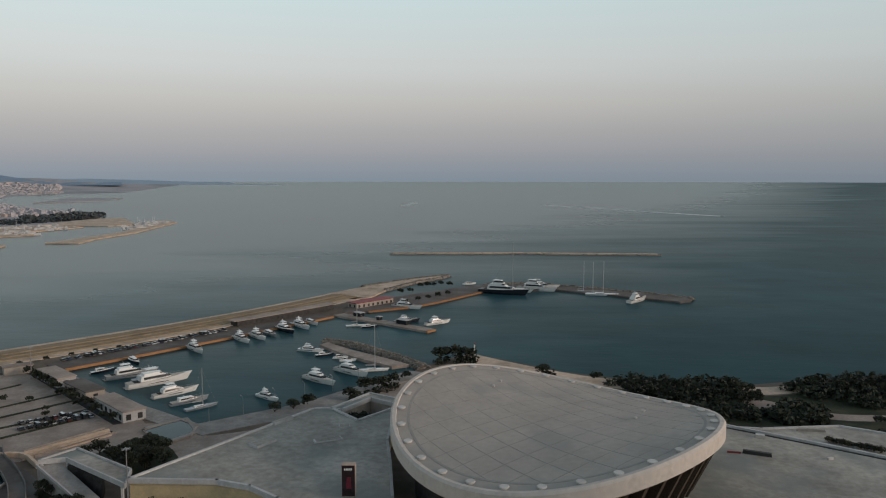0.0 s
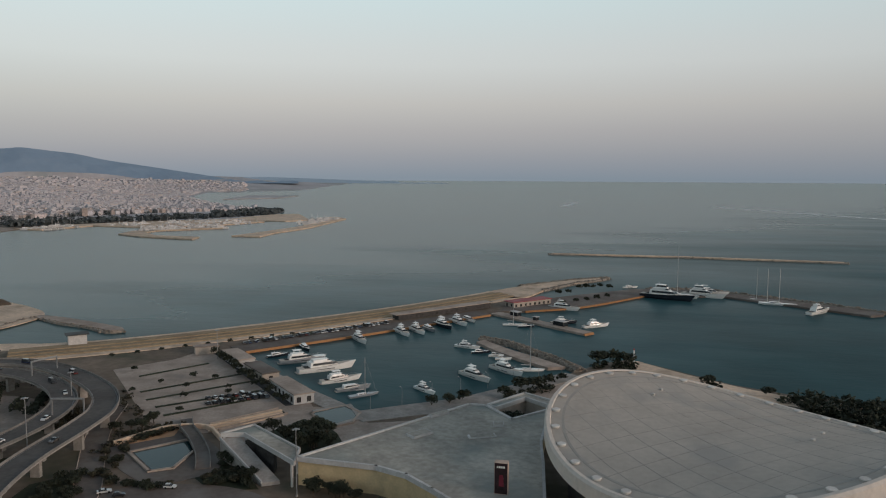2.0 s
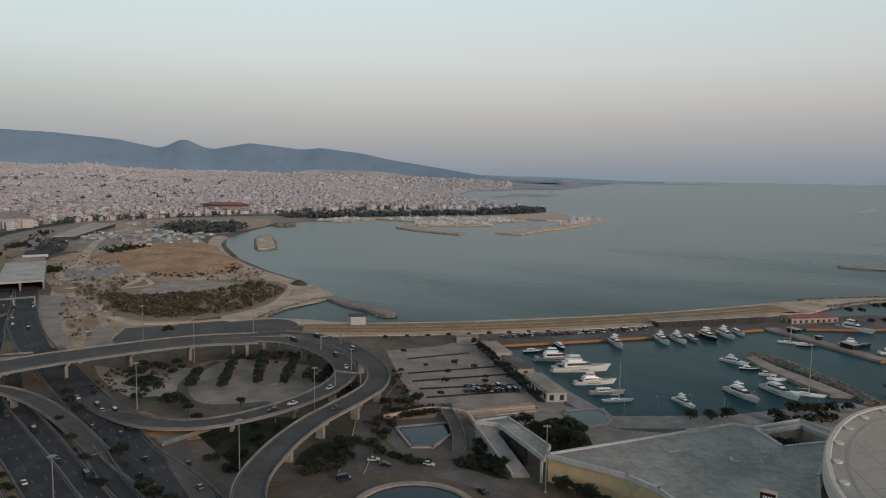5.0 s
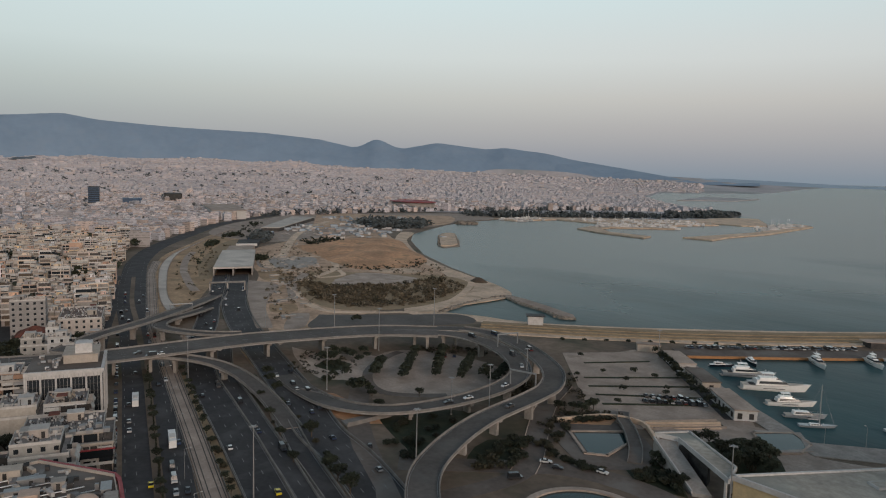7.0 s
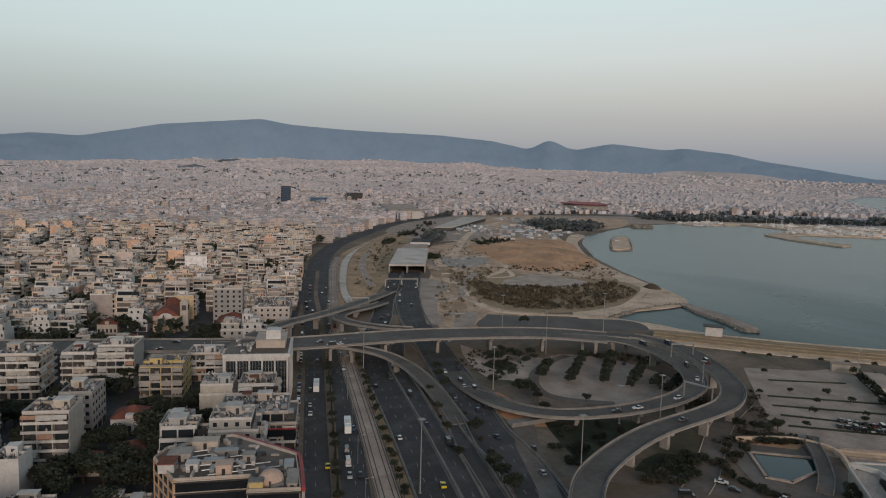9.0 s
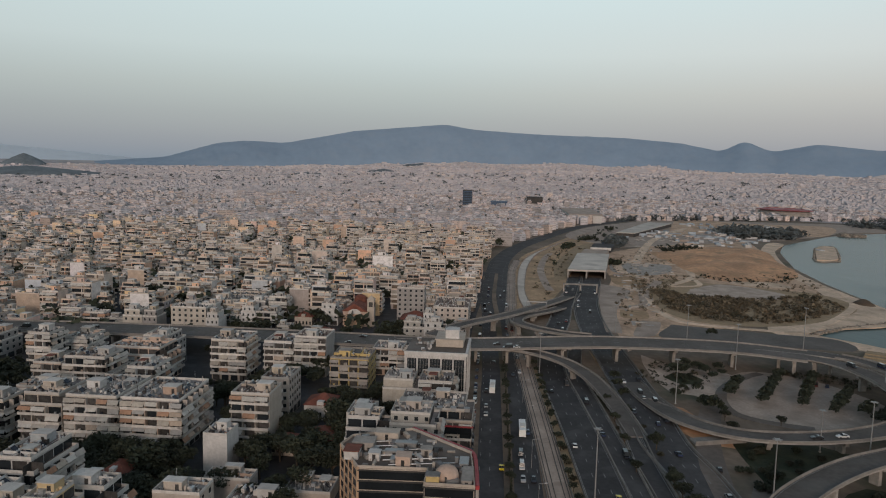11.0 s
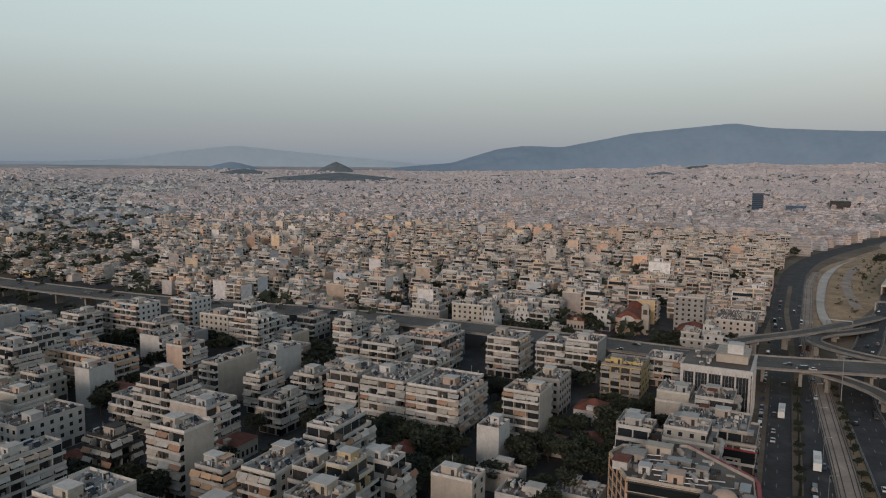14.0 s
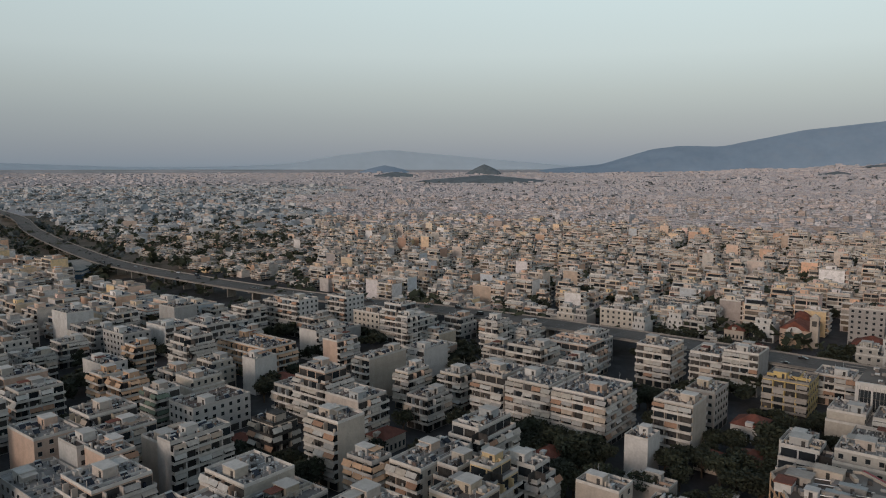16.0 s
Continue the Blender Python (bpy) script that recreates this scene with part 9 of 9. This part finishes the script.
def town_green(name, count, r_lo, r_hi, size, seed, az_lo=58, az_hi=150):
    """Street and yard trees of the far town."""
    g = random.Random(seed)
    s = Solid()
    pts = []
    while len(pts) < count:
        az, r = radians(g.uniform(az_lo, az_hi)), math.sqrt(g.uniform(r_lo ** 2, r_hi ** 2))
        if math.degrees(az) < 70 and r < 1500:
            continue
        pts.append((-r * math.sin(az), r * math.cos(az)))
    P = np.array(pts)
    ok = inside(P[:, 0], P[:, 1], LAND) & (off_line(P[:, 0], P[:, 1], AVENUE) > 18)
    P = P[ok]
    Z = ground_z(P[:, 0], P[:, 1])
    for (x, y), z in zip(P, Z):
        k = size * g.uniform(0.6, 1.4)
        leaf_blob(s, g, x, y, z + 5 + k * 0.4, k * g.uniform(0.8, 2.2), k * g.uniform(0.8, 2.2), k * 0.8, 12, k * 0.6)
    # the farther trees take the leaf colour with haze painted in
    return tagged(part(name, s, M["leaf"] if r_lo < 700 else M["wood_far"]), "dark scattered street trees among the far houses", "trees", kind="stuff")


town_green("town_trees", 2000, 420, 1400, 4.6, 31)
town_green("far_town_trees", 1300, 1300, 3600, 6.0, 32, 50)
town_green("works_trees", 320, 760, 2600, 6.5, 33, 118, 150)

# the tall blue office tower and the pale halls far along the avenue
tw = thing("glass_tower", "slim dark-blue glass tower in the far town", "tower")
x, y = uv(1740, 96)
z = float(ground_z(x, y))
part("shaft", Solid().obox(x, y, z, 34, 22, 44, GRID_TURN), M["solar_blue"], tw)
part("roof_edge", Solid().obox(x, y, z + 44, 35, 23, 2, GRID_TURN), M["dark"], tw)
for i in range(10):
    part("glass_band", Solid().obox(x, y, z + 3 + i * 4.1, 34.4, 22.4, 1.6, GRID_TURN), M["glass"], tw)
for nm, u0, v0, lu, lv, h, mt, words in (("exhibition_hall", 1500, -150, 220, 60, 16, "paving", "long pale exhibition hall by the far shore"), ("theatre", 1890, -70, 60, 40, 24, "dark", "dark modern theatre block beyond the motorway"), ("sports_hall", 1780, 20, 40, 40, 18, "solar_blue", "blue-grey domed sports hall")):
    t = thing(nm, words, "building")
    x, y = uv(u0, v0)
    z = float(ground_z(x, y))
    part("wall", Solid().obox(x, y, z - 2, lu, lv, h + 2, GRID_TURN), M["wall_white" if mt == "paving" else mt], t)
    part("roof", Solid().obox(x, y, z + h, lu * 1.03, lv * 1.06, 1.4, GRID_TURN, taper=0.97), M[mt], t)
st = thing("open_stadium", "low pale round stadium before the far town", "stadium")
x, y, z = -1410, 1180, float(ground_z(-1410, 1180))
part("stand", Solid().rings([[(x + 62 * k * math.cos(q), y + 46 * k * math.sin(q), z + h) for q in (2 * math.pi * i / 40 for i in range(40))] for k, h in ((1.0, -2), (1.08, 14), (0.95, 20), (0.8, 16), (0.7, 2))]), M["concrete"], st)
part("canopy", Solid().rings([[(x + 62 * k * math.cos(q), y + 46 * k * math.sin(q), z + h) for q in (2 * math.pi * i / 40 for i in range(40))] for k, h in ((1.12, 20), (1.12, 21), (0.8, 23), (0.8, 22))]), M["red"], st, "dark red stand canopy")


# the many-sided corner office at the bend of the avenue, and what stands on its roof
def corner_office():
    root = thing("corner_office", "dark-fronted corner office block with orange frames and a crowded roof", "office block")
    ring = [uv(*p) for p in ((176, 6), (198, 8), (214, 27), (206, 44), (199, 46), (184, 38), (185, 19), (176, 19))]
    H = 18.6
    part("body", Solid().slab(ring, -1, H), M["wall_beige"], root)
    part("roof_sheet", Solid().slab([(x * 0.999, y * 0.999) for x, y in ring], H - 0.02, H + 0.06), M["asphalt_old"], root, "stained grey roof")
    for i, (a, b) in enumerate(zip(ring, ring[1:] + ring[:1])):
        cx, cy, L, t = (a[0] + b[0]) / 2, (a[1] + b[1]) / 2, math.hypot(b[0] - a[0], b[1] - a[1]), math.atan2(b[1] - a[1], b[0] - a[0])
        part("parapet", Solid().obox(cx, cy, H - 0.3, L + 0.3, 0.3, 1.1, t), M["wall_beige"], root)
        if i in (4, 5, 6, 7):
            for f in range(6):
                z = 0.6 + 3.0 * f
                part("glass_band", Solid().obox(cx, cy, z, L - 0.4, 0.35, 2.3, t), M["glass"], root)
                part("slab_edge", Solid().obox(cx, cy, z + 2.3, L + 0.2, 0.7, 0.35, t), M["wall_orange" if i == 4 else "dark"], root, "orange facade frame" if i == 4 and f == 0 else "")
        if i == 4:
            for k in range(5):
                x, y = a[0] + (b[0] - a[0]) * k / 4, a[1] + (b[1] - a[1]) * k / 4
                part("frame", Solid().obox(x, y, 0, 0.6, 0.7, H + 0.4, t), M["wall_orange"], root)
    r = random.Random(9)
    for u0, v0, lu, lv, h, mt in ((186, 24, 4, 4, 2.8, "wall_pink"), (196, 36, 5, 6, 2.2, "concrete"), (204, 30, 4, 7, 2.4, "wall_beige"), (189, 33, 3, 3, 2.2, "wall_white"), (194, 19, 3, 3, 2.0, "concrete"), (199, 24, 2, 6, 1.6, "steel"), (193, 27, 2, 5, 1.4, "steel"), (177, 6.8, 9, 2.6, 1.2, "concrete"), (188, 8.4, 5, 2.2, 1.0, "steel")):
        x, y = uv(u0 + lu / 2, v0 + lv / 2)
        part("plant_room", Solid().obox(x, y, H, lu, lv, h, GRID_TURN).obox(x, y, H + h, lu + 0.4, lv + 0.4, 0.2, GRID_TURN), M[mt], root)
        part("door", Solid().obox(*uv(u0 - 0.02, v0 + lv / 2), H, 0.2, 0.9, min(2.0, h - 0.3), GRID_TURN), M["shade"], root)
    for k in range(130):
        u0, v0 = r.uniform(178, 212), r.uniform(9, 44)
        x, y = uv(u0, v0)
        if not inside([x], [y], ring)[0] or off_line([x], [y], ring + ring[:1])[0] < 1.5:
            continue
        part("roof_box", Solid().obox(x, y, H, r.choice((0.6, 0.9, 1.4, 2.2, 3.4)), r.uniform(0.5, 1.5), r.uniform(0.4, 1.6), GRID_TURN + 0.5 * math.pi * r.choice((0, 1)) + r.choice((0, 0, 0.5))), M[r.choice(("roof", "steel", "dark", "roof", "wall_beige", "shade", "wall_white"))], root)
    for k in range(6):
        part("roof_pipe", Solid().tube((*uv(190 + 3 * k, 12 + 2.6 * k), H + 0.5), (*uv(186 + 3 * k, 30 + 2 * k), H + 0.5), 0.16, sides=6), M["tank"], root)
    return H


DZ = corner_office()
# the dark glass band, red line and terrace rail on the beige office block
part("glass_band", Solid().box(-0.5, 0, 6.0, 0.0, 27, 8.6), M["glass"], busy)
part("red_line", Solid().box(-0.8, -0.6, 8.6, 0.0, 27.4, 9.0), M["red"], busy, "thin dark red edge")
for k in range(9):
    part("rail_post", Solid().box(-0.6, k * 3.3, 9.0, -0.3, k * 3.3 + 0.3, 10.6), M["wall_beige"], busy)
part("rail", Solid().box(-0.7, -0.4, 10.6, -0.2, 27.2, 11.1), M["wall_beige"], busy)
for k in range(10):
    part("cooling_unit", Solid().box(4 + k % 2 * 5, 1 + k * 2.5, 12.7, 6.4 + k % 2 * 5, 2.9 + k * 2.5, 13.9), M["steel"], busy)
dome = thing("roof_dome", "pale rounded roof dome on the corner office", "roof dome")
x, y = uv(181, 13.5)
part("shell", Solid().rings([[(x + 3.2 * k * math.cos(q), y + 3.2 * k * math.sin(q), DZ + h) for q in (2 * math.pi * i / 20 for i in range(20))] for k, h in ((1.0, 0), (1.0, 1.0), (0.92, 2.0), (0.7, 2.9), (0.4, 3.4), (0.05, 3.6))]), M["wall_pink"], dome, smooth=True)
part("door", Solid().obox(x + 3.0, y - 1.1, DZ, 1.2, 0.5, 1.6, GRID_TURN), M["shade"], dome)
for u0, v0, lu, lv, h, z, mt, words in ((176.5, 15.2, 2.6, 3.4, 2.2, DZ, "wall_yellow", "yellow roof cabin on the corner office"), (189, 39, 5, 4, 2.4, DZ, "roof_tile", "red-roofed cabin on the corner office")):
    cab = thing("roof_cabin", words, "roof cabin")
    x, y = uv(u0 + lu / 2, v0 + lv / 2)
    part("wall", Solid().obox(x, y, z, lu, lv, h, GRID_TURN), M["wall_white" if mt == "roof_tile" else mt], cab)
    part("roof", Solid().obox(x, y, z + h, lu + 0.5, lv + 0.5, 0.25, GRID_TURN), M[mt if mt == "roof_tile" else "roof"], cab)

for nm, outline, h, wl, rf, words in (("works_hall", [(-540, -598), (-565, -579), (-585, -579), (-548, -542), (-505, -519), (-490, -543)], 8.0, "solar_blue", "concrete", "long blue-grey works hall beside the viaduct"),
                                      ("works_shed", [(-566, -628), (-574, -612), (-540, -575), (-528, -588)], 9.5, "wall_white", "orange", "works shed with an orange roof beside the viaduct")):
    hall = thing(nm, words, "building")
    part("wall", Solid().slab(outline, -1, h), M[wl], hall)
    cx, cy = sum(p[0] for p in outline) / len(outline), sum(p[1] for p in outline) / len(outline)
    part("roof", Solid().slab([(cx + (x - cx) * 1.02, cy + (y - cy) * 1.02) for x, y in outline], h, h + 0.5), M[rf], hall)
    for (ax, ay), (bx, by) in zip(outline, outline[1:] + outline[:1]):
        part("white_band", Solid().obox((ax + bx) / 2, (ay + by) / 2, h * 0.55, math.hypot(bx - ax, by - ay), 0.3, h * 0.25, math.atan2(by - ay, bx - ax)), M["wall_white"], hall)

# ---- vehicles and street furniture ----
def car_model(kind):
    L, Wd, H = {"saloon": (4.4, 1.78, 1.45), "hatch": (3.9, 1.72, 1.5), "van": (5.2, 1.95, 2.2)}[kind]
    body, glass = Solid(), Solid()
    w = Wd / 2
    prof = [(-L / 2, 0.35), (-L / 2, 0.85), (-L * 0.47, 0.95), (L * 0.25, 0.92), (L * 0.46, 0.75), (L / 2, 0.6), (L / 2, 0.32)]
    body.rings([[(x, s * (w - (0.06 if abs(x) > L * 0.45 else 0)), z) for x, z in prof] for s in (-1, 1)])
    c0, c1 = {"saloon": (-L * 0.38, L * 0.16), "hatch": (-L * 0.47, L * 0.18), "van": (-L * 0.49, L * 0.3)}[kind]
    r0, r1 = {"saloon": (-L * 0.22, L * 0.02), "hatch": (-L * 0.36, L * 0.03), "van": (-L * 0.48, L * 0.2)}[kind]
    glass.faces([(c0, -w * 0.93, 0.93), (c1, -w * 0.93, 0.92), (c1, w * 0.93, 0.92), (c0, w * 0.93, 0.93), (r0, -w * 0.74, H - 0.05), (r1, -w * 0.74, H - 0.05), (r1, w * 0.74, H - 0.05), (r0, w * 0.74, H - 0.05)],
                [(4, 5, 6, 7), (0, 1, 5, 4), (1, 2, 6, 5), (2, 3, 7, 6), (3, 0, 4, 7)])
    body.faces([(r0, -w * 0.76, H - 0.05), (r1, -w * 0.76, H - 0.05), (r1, w * 0.76, H - 0.05), (r0, w * 0.76, H - 0.05), (r0 + 0.1, -w * 0.7, H), (r1 - 0.1, -w * 0.7, H), (r1 - 0.1, w * 0.7, H), (r0 + 0.1, w * 0.7, H)],
               [(4, 5, 6, 7), (0, 1, 5, 4), (1, 2, 6, 5), (2, 3, 7, 6), (3, 0, 4, 7)])
    wheel = Solid().tube((0, -0.1, 0), (0, 0.1, 0), 0.32, sides=10)
    return body.mesh("body", M["car"]), glass.mesh("window_glass", M["glass"]), wheel.mesh("wheel", M["rubber"]), L, w


CARS = {k: car_model(k) for k in ("saloon", "hatch", "van")}
TAXI = {}
for k in ("saloon",):
    b = CARS[k][0].copy()
    b.materials[0] = M["car_yellow"]
    TAXI[k] = b


def car(x, y, turn, z=0.1, kind=None, taxi=False, parked=False, wheels=True):
    kind = kind or rnd.choice(("saloon", "hatch", "hatch", "saloon", "van"))
    b, g, wh, L, w = CARS[kind]
    root = thing("car", ("yellow taxi " if taxi else {"saloon": "saloon car ", "hatch": "small hatchback car ", "van": "boxy van "}[kind]) + ("parked in a row on the asphalt" if parked else "on the dark asphalt road"), "car", "parked cars" if parked else "cars on the roads", pose(x, y, z, rz=turn))
    part("body", TAXI[kind] if taxi else b, None, root)
    part("window_glass", g, None, root)
    if wheels:
        for a in (-0.3, 0.3):
            for s in (-1, 1):
                part("wheel", wh, None, root).location = (a * L, s * (w - 0.08), 0.32)
    return root


def traffic(pts, offsets, spots, flip=False, z=0.12):
    line = line_z(pts, z)
    n = normals(line)
    seg = np.concatenate([[0], np.cumsum(np.linalg.norm(np.diff(line, axis=0), axis=1))])
    for d, o in spots:
        off = offsets[o % len(offsets)]
        i = min(int(np.searchsorted(seg, d)), len(line) - 2)
        t = line[i + 1] - line[i]
        turn = math.degrees(math.atan2(t[1], t[0])) + (180 if off * (1 if not flip else -1) < 0 else 0)
        car(line[i][0] + n[i][0] * off, line[i][1] + n[i][1] * off, turn, line[i][2])


def spots(count, lo, hi, seed):
    g = random.Random(seed)
    return [(g.uniform(lo, hi), g.randrange(8)) for _ in range(count)]


traffic(AVENUE, (-8.0, -4.6, 4.6, 8.0), spots(34, 120, 560, 1))
traffic(ROAD_A, (-4.4, 0.0, 4.4), spots(15, 150, 620, 2))
traffic(ROAD_B, (-2.0, 2.0), spots(3, 150, 300, 3))
traffic(ROAD_C, (-5.6, -1.6, 2.3, 6.0), spots(17, 150, 620, 4), True)
traffic(DECK, (-9.2, -5.8, -2.3, 2.3, 5.8, 9.2), spots(30, 1150, 1960, 5), z=0.0)
traffic(LOOP_OUT, (0.0,), [(60, 0), (96, 0), (190, 0)], z=0.0)
traffic(LOOP_IN, (0.8,), [(30, 0), (70, 0), (88, 0), (118, 0), (140, 0), (152, 0)], z=0.0)
traffic(SLIP, (1.6,), [(70, 0)], True)
for x, y, t in ((-152, 190, 40), (-146, 189, 30), (-134, 198, 10), (-150, 172, 60), (-108, 190, -20)):
    car(x, y, t, 0.2)
x, y = uv(232, -1.0)
car(x, y, 160, 0.12, "saloon", True)
x, y = uv(214, -40)
car(*uv(214, -37), 160, 0.12, "saloon", True)
# parked cars
for i in range(58):
    f = (i + rnd.uniform(-0.2, 0.2)) / 58
    if rnd.random() < 0.85:
        a = np.array((-208, 385)) * (1 - f) + np.array((-140, 468)) * f
        car(a[0], a[1], 138 + rnd.choice((0, 180)), 0.45, parked=True, wheels=False)
for (ax, ay), (bx, by), k in (((-172, 285), (-150, 300), 9), ((-168, 278), (-146, 296), 10), ((-152, 290), (-142, 298), 5), ((-282, 255), (-274, 264), 5)):
    for i in range(k):
        f = i / k
        if rnd.random() < 0.8:
            car(ax + (bx - ax) * f, ay + (by - ay) * f, 138, 0.14, parked=True)
for i in range(46):
    if rnd.random() < 0.75:
        x, y = uv(185 + 6.0 * i, 8.6 + 0.022 * 6 * i)
        car(x, y, math.degrees(GRID_TURN), 0.1, parked=True, wheels=False)


def bus(u0, v0):
    root = thing("bus", "white city bus on the avenue", "bus")
    x, y = uv(u0, v0)
    root.matrix_basis = pose(x, y, 0.12, rz=math.degrees(GRID_TURN))
    part("body", Solid().box(-6, -1.25, 0.35, 6, 1.25, 3.0), M["white_paint"], root)
    part("window_band", Solid().box(-5.8, -1.28, 1.3, 5.9, 1.28, 2.4), M["glass"], root)
    part("windscreen", Solid().box(5.95, -1.1, 1.1, 6.04, 1.1, 2.6), M["glass"], root)
    part("roof_unit", Solid().box(-3, -0.9, 3.0, 1, 0.9, 3.3), M["vent"], root)
    for a in (-3.6, 3.8):
        for s in (-1.2, 1.2):
            part("wheel", Solid().tube((a, s - 0.12, 0.45), (a, s + 0.12, 0.45), 0.46, sides=10), M["rubber"], root)


bus(267, -8.5)
bus(318, 4.0)


def mast(x, y, h, arms=True, z=0.0):
    root = thing("lighting_mast", "tall galvanised lighting mast beside the roads", "street lamp", "lighting masts", pose(x, y, z))
    part("pole", Solid().tube((0, 0, -0.3), (0, 0, h), 0.26, 0.13, 8), M["steel"], root)
    part("base", Solid().drum(0, 0, -0.2, 0.5, 0.5, 0.45, 8), M["concrete"], root)
    ring = part("crown_ring", Solid().drum(0, 0, h - 0.3, h - 0.1, 0.7, 0.7, 10), M["steel"], root)
    for i in range(6):
        q = i * math.pi / 3
        part("lamp_head", Solid().obox(1.0 * math.cos(q), 1.0 * math.sin(q), h - 0.35, 0.7, 0.35, 0.18, q), M["steel"], ring)
    return root


for x, y, h in ((-188, 98, 24), (-170, 146, 24), (-209, 198, 16), (-198, 209, 22), (-217, 254, 18), (-311, 238, 24), (-268, 176, 20), (-352, 236, 26), (-335, 300, 26), (-316, 132, 22), (-92, 202, 22), (-206, 352, 16), (-398, 216, 18)):
    mast(x, y, h)


def street_lamp(x, y, h=9.0, turn=0.0, z=0.0):
    root = thing("street_lamp", "slim grey street lamp with a single arm", "street lamp", "street lamps", pose(x, y, z, rz=turn))
    part("pole", Solid().tube((0, 0, -0.3), (0, 0, h), 0.1, 0.06, 6), M["steel"], root)
    arm = part("arm", Solid().tube((0, 0, h), (1.8, 0, h + 0.35), 0.05, 0.04, 5), M["steel"], root)
    part("lamp_head", Solid().obox(2.0, 0, h + 0.28, 0.7, 0.28, 0.14), M["vent"], arm)


for i in range(10):
    street_lamp(*uv(200 + 34 * i, -11.8 + 0.8 * i), 10, 70)
for i in range(8):
    street_lamp(-96 + 11 * i, 287 + 11 * i, 7, 130, 0.3)


def sign_gantry(ax, ay, bx, by, z, h=6.0):
    root = thing("sign_gantry", "grey steel portal gantry over the loop road", "gantry")
    for x, y in ((ax, ay), (bx, by)):
        part("post", Solid().obox(x, y, z - 0.3, 0.5, 0.5, h), M["steel"], root)
    L, t = math.hypot(bx - ax, by - ay), math.atan2(by - ay, bx - ax)
    part("beam", Solid().obox((ax + bx) / 2, (ay + by) / 2, z + h - 0.6, L + 0.5, 0.6, 0.6, t), M["steel"], root)


sign_gantry(-207.5, 232, -195.5, 235, 7.6, 6.5)
sign_gantry(-253, 272, -250, 284, 9.2, 6.5)
sign_gantry(*uv(505, -16), *uv(505, -30), 0.2, 7.0)

# small vertical stripe on the roof edge of the corner office and the red edge beam beside it
edge = thing("red_roof_beam", "long dark red roof-edge beam on the corner block", "roof edge")
ln = smooth_line([(*uv(176, 5.2), 18.2), (*uv(188, 6.0), 18.2), (*uv(196, 6.8), 18.2), (*uv(199, 8), 18.2), (*uv(207, 17.4), 18.2), (*uv(215, 27), 18.2)])
part("beam", sweep(Solid(), ln, [(-0.5, 0), (0.5, 0), (0.5, 1.1), (-0.5, 1.1)]), M["red"], edge)
for d in (0, len(ln) // 2, len(ln) - 1):
    part("support", Solid().obox(ln[d][0], ln[d][1], -0.5, 0.8, 0.8, ln[d][2] + 0.5, GRID_TURN), M["concrete"], edge)

# light tower at the marina mouth and the buoyed wakes far out
lt = thing("harbour_light", "small white harbour light on the spit", "beacon")
part("tower", Solid().tube((18, 402, -0.5), (18, 402, 6.0), 0.6, 0.4, 8), M["white_paint"], lt)
part("lantern", Solid().tube((18, 402, 6.0), (18, 402, 7.0), 0.5, 0.2, 8), M["red"], lt)

# ---- the trees, nearest first as things of their own, the rest as one wood ----
PLANTS.sort(key=lambda p: math.hypot(p[1], p[2]))
rest = Solid()
# a thinner crown of each kind for the farther trees: every fourth spray, larger
THIN = {}
for _, cm in (q for kinds in TREE.values() for q in kinds):
    vs, fs = [], []
    for i in range(0, len(cm.vertices) - 3, 16):
        four = [cm.vertices[i + j].co for j in range(4)]
        mid = (four[0] + four[1] + four[2] + four[3]) / 4
        fs.extend([(len(vs), len(vs) + 1, len(vs) + 2), (len(vs), len(vs) + 2, len(vs) + 3)])
        vs.extend(tuple(mid + (q - mid) * 1.9) for q in four)
    THIN[cm.name] = (vs, fs)
kept = {"tree": 0, "shrub": 0}
for p in PLANTS:
    kind = "shrub" if p[0] == "shrub" else "tree"
    kept[kind] += 1
    if kept[kind] <= (290 if kind == "tree" else 150):
        grow(*p)
    else:
        tm, cm = rnd.choice(TREE[p[0]])
        z = float(ground_z(p[1], p[2])) if p[4] is None else p[4]
        k, q = p[3] * rnd.uniform(0.85, 1.15), rnd.uniform(0, 6.28)
        c, s = math.cos(q) * k, math.sin(q) * k
        n = len(rest.v)
        vs, fs = THIN[cm.name]
        rest.v.extend((p[1] + x * c - y * s, p[2] + x * s + y * c, z + h * k) for x, y, h in vs)
        rest.f.extend(tuple(i + n for i in f) for f in fs)
        rest.m.extend([0] * len(fs))
tagged(part("farther_trees", rest, M["leaf"]), "dark tree crowns of the farther streets and parks", "trees", kind="stuff")
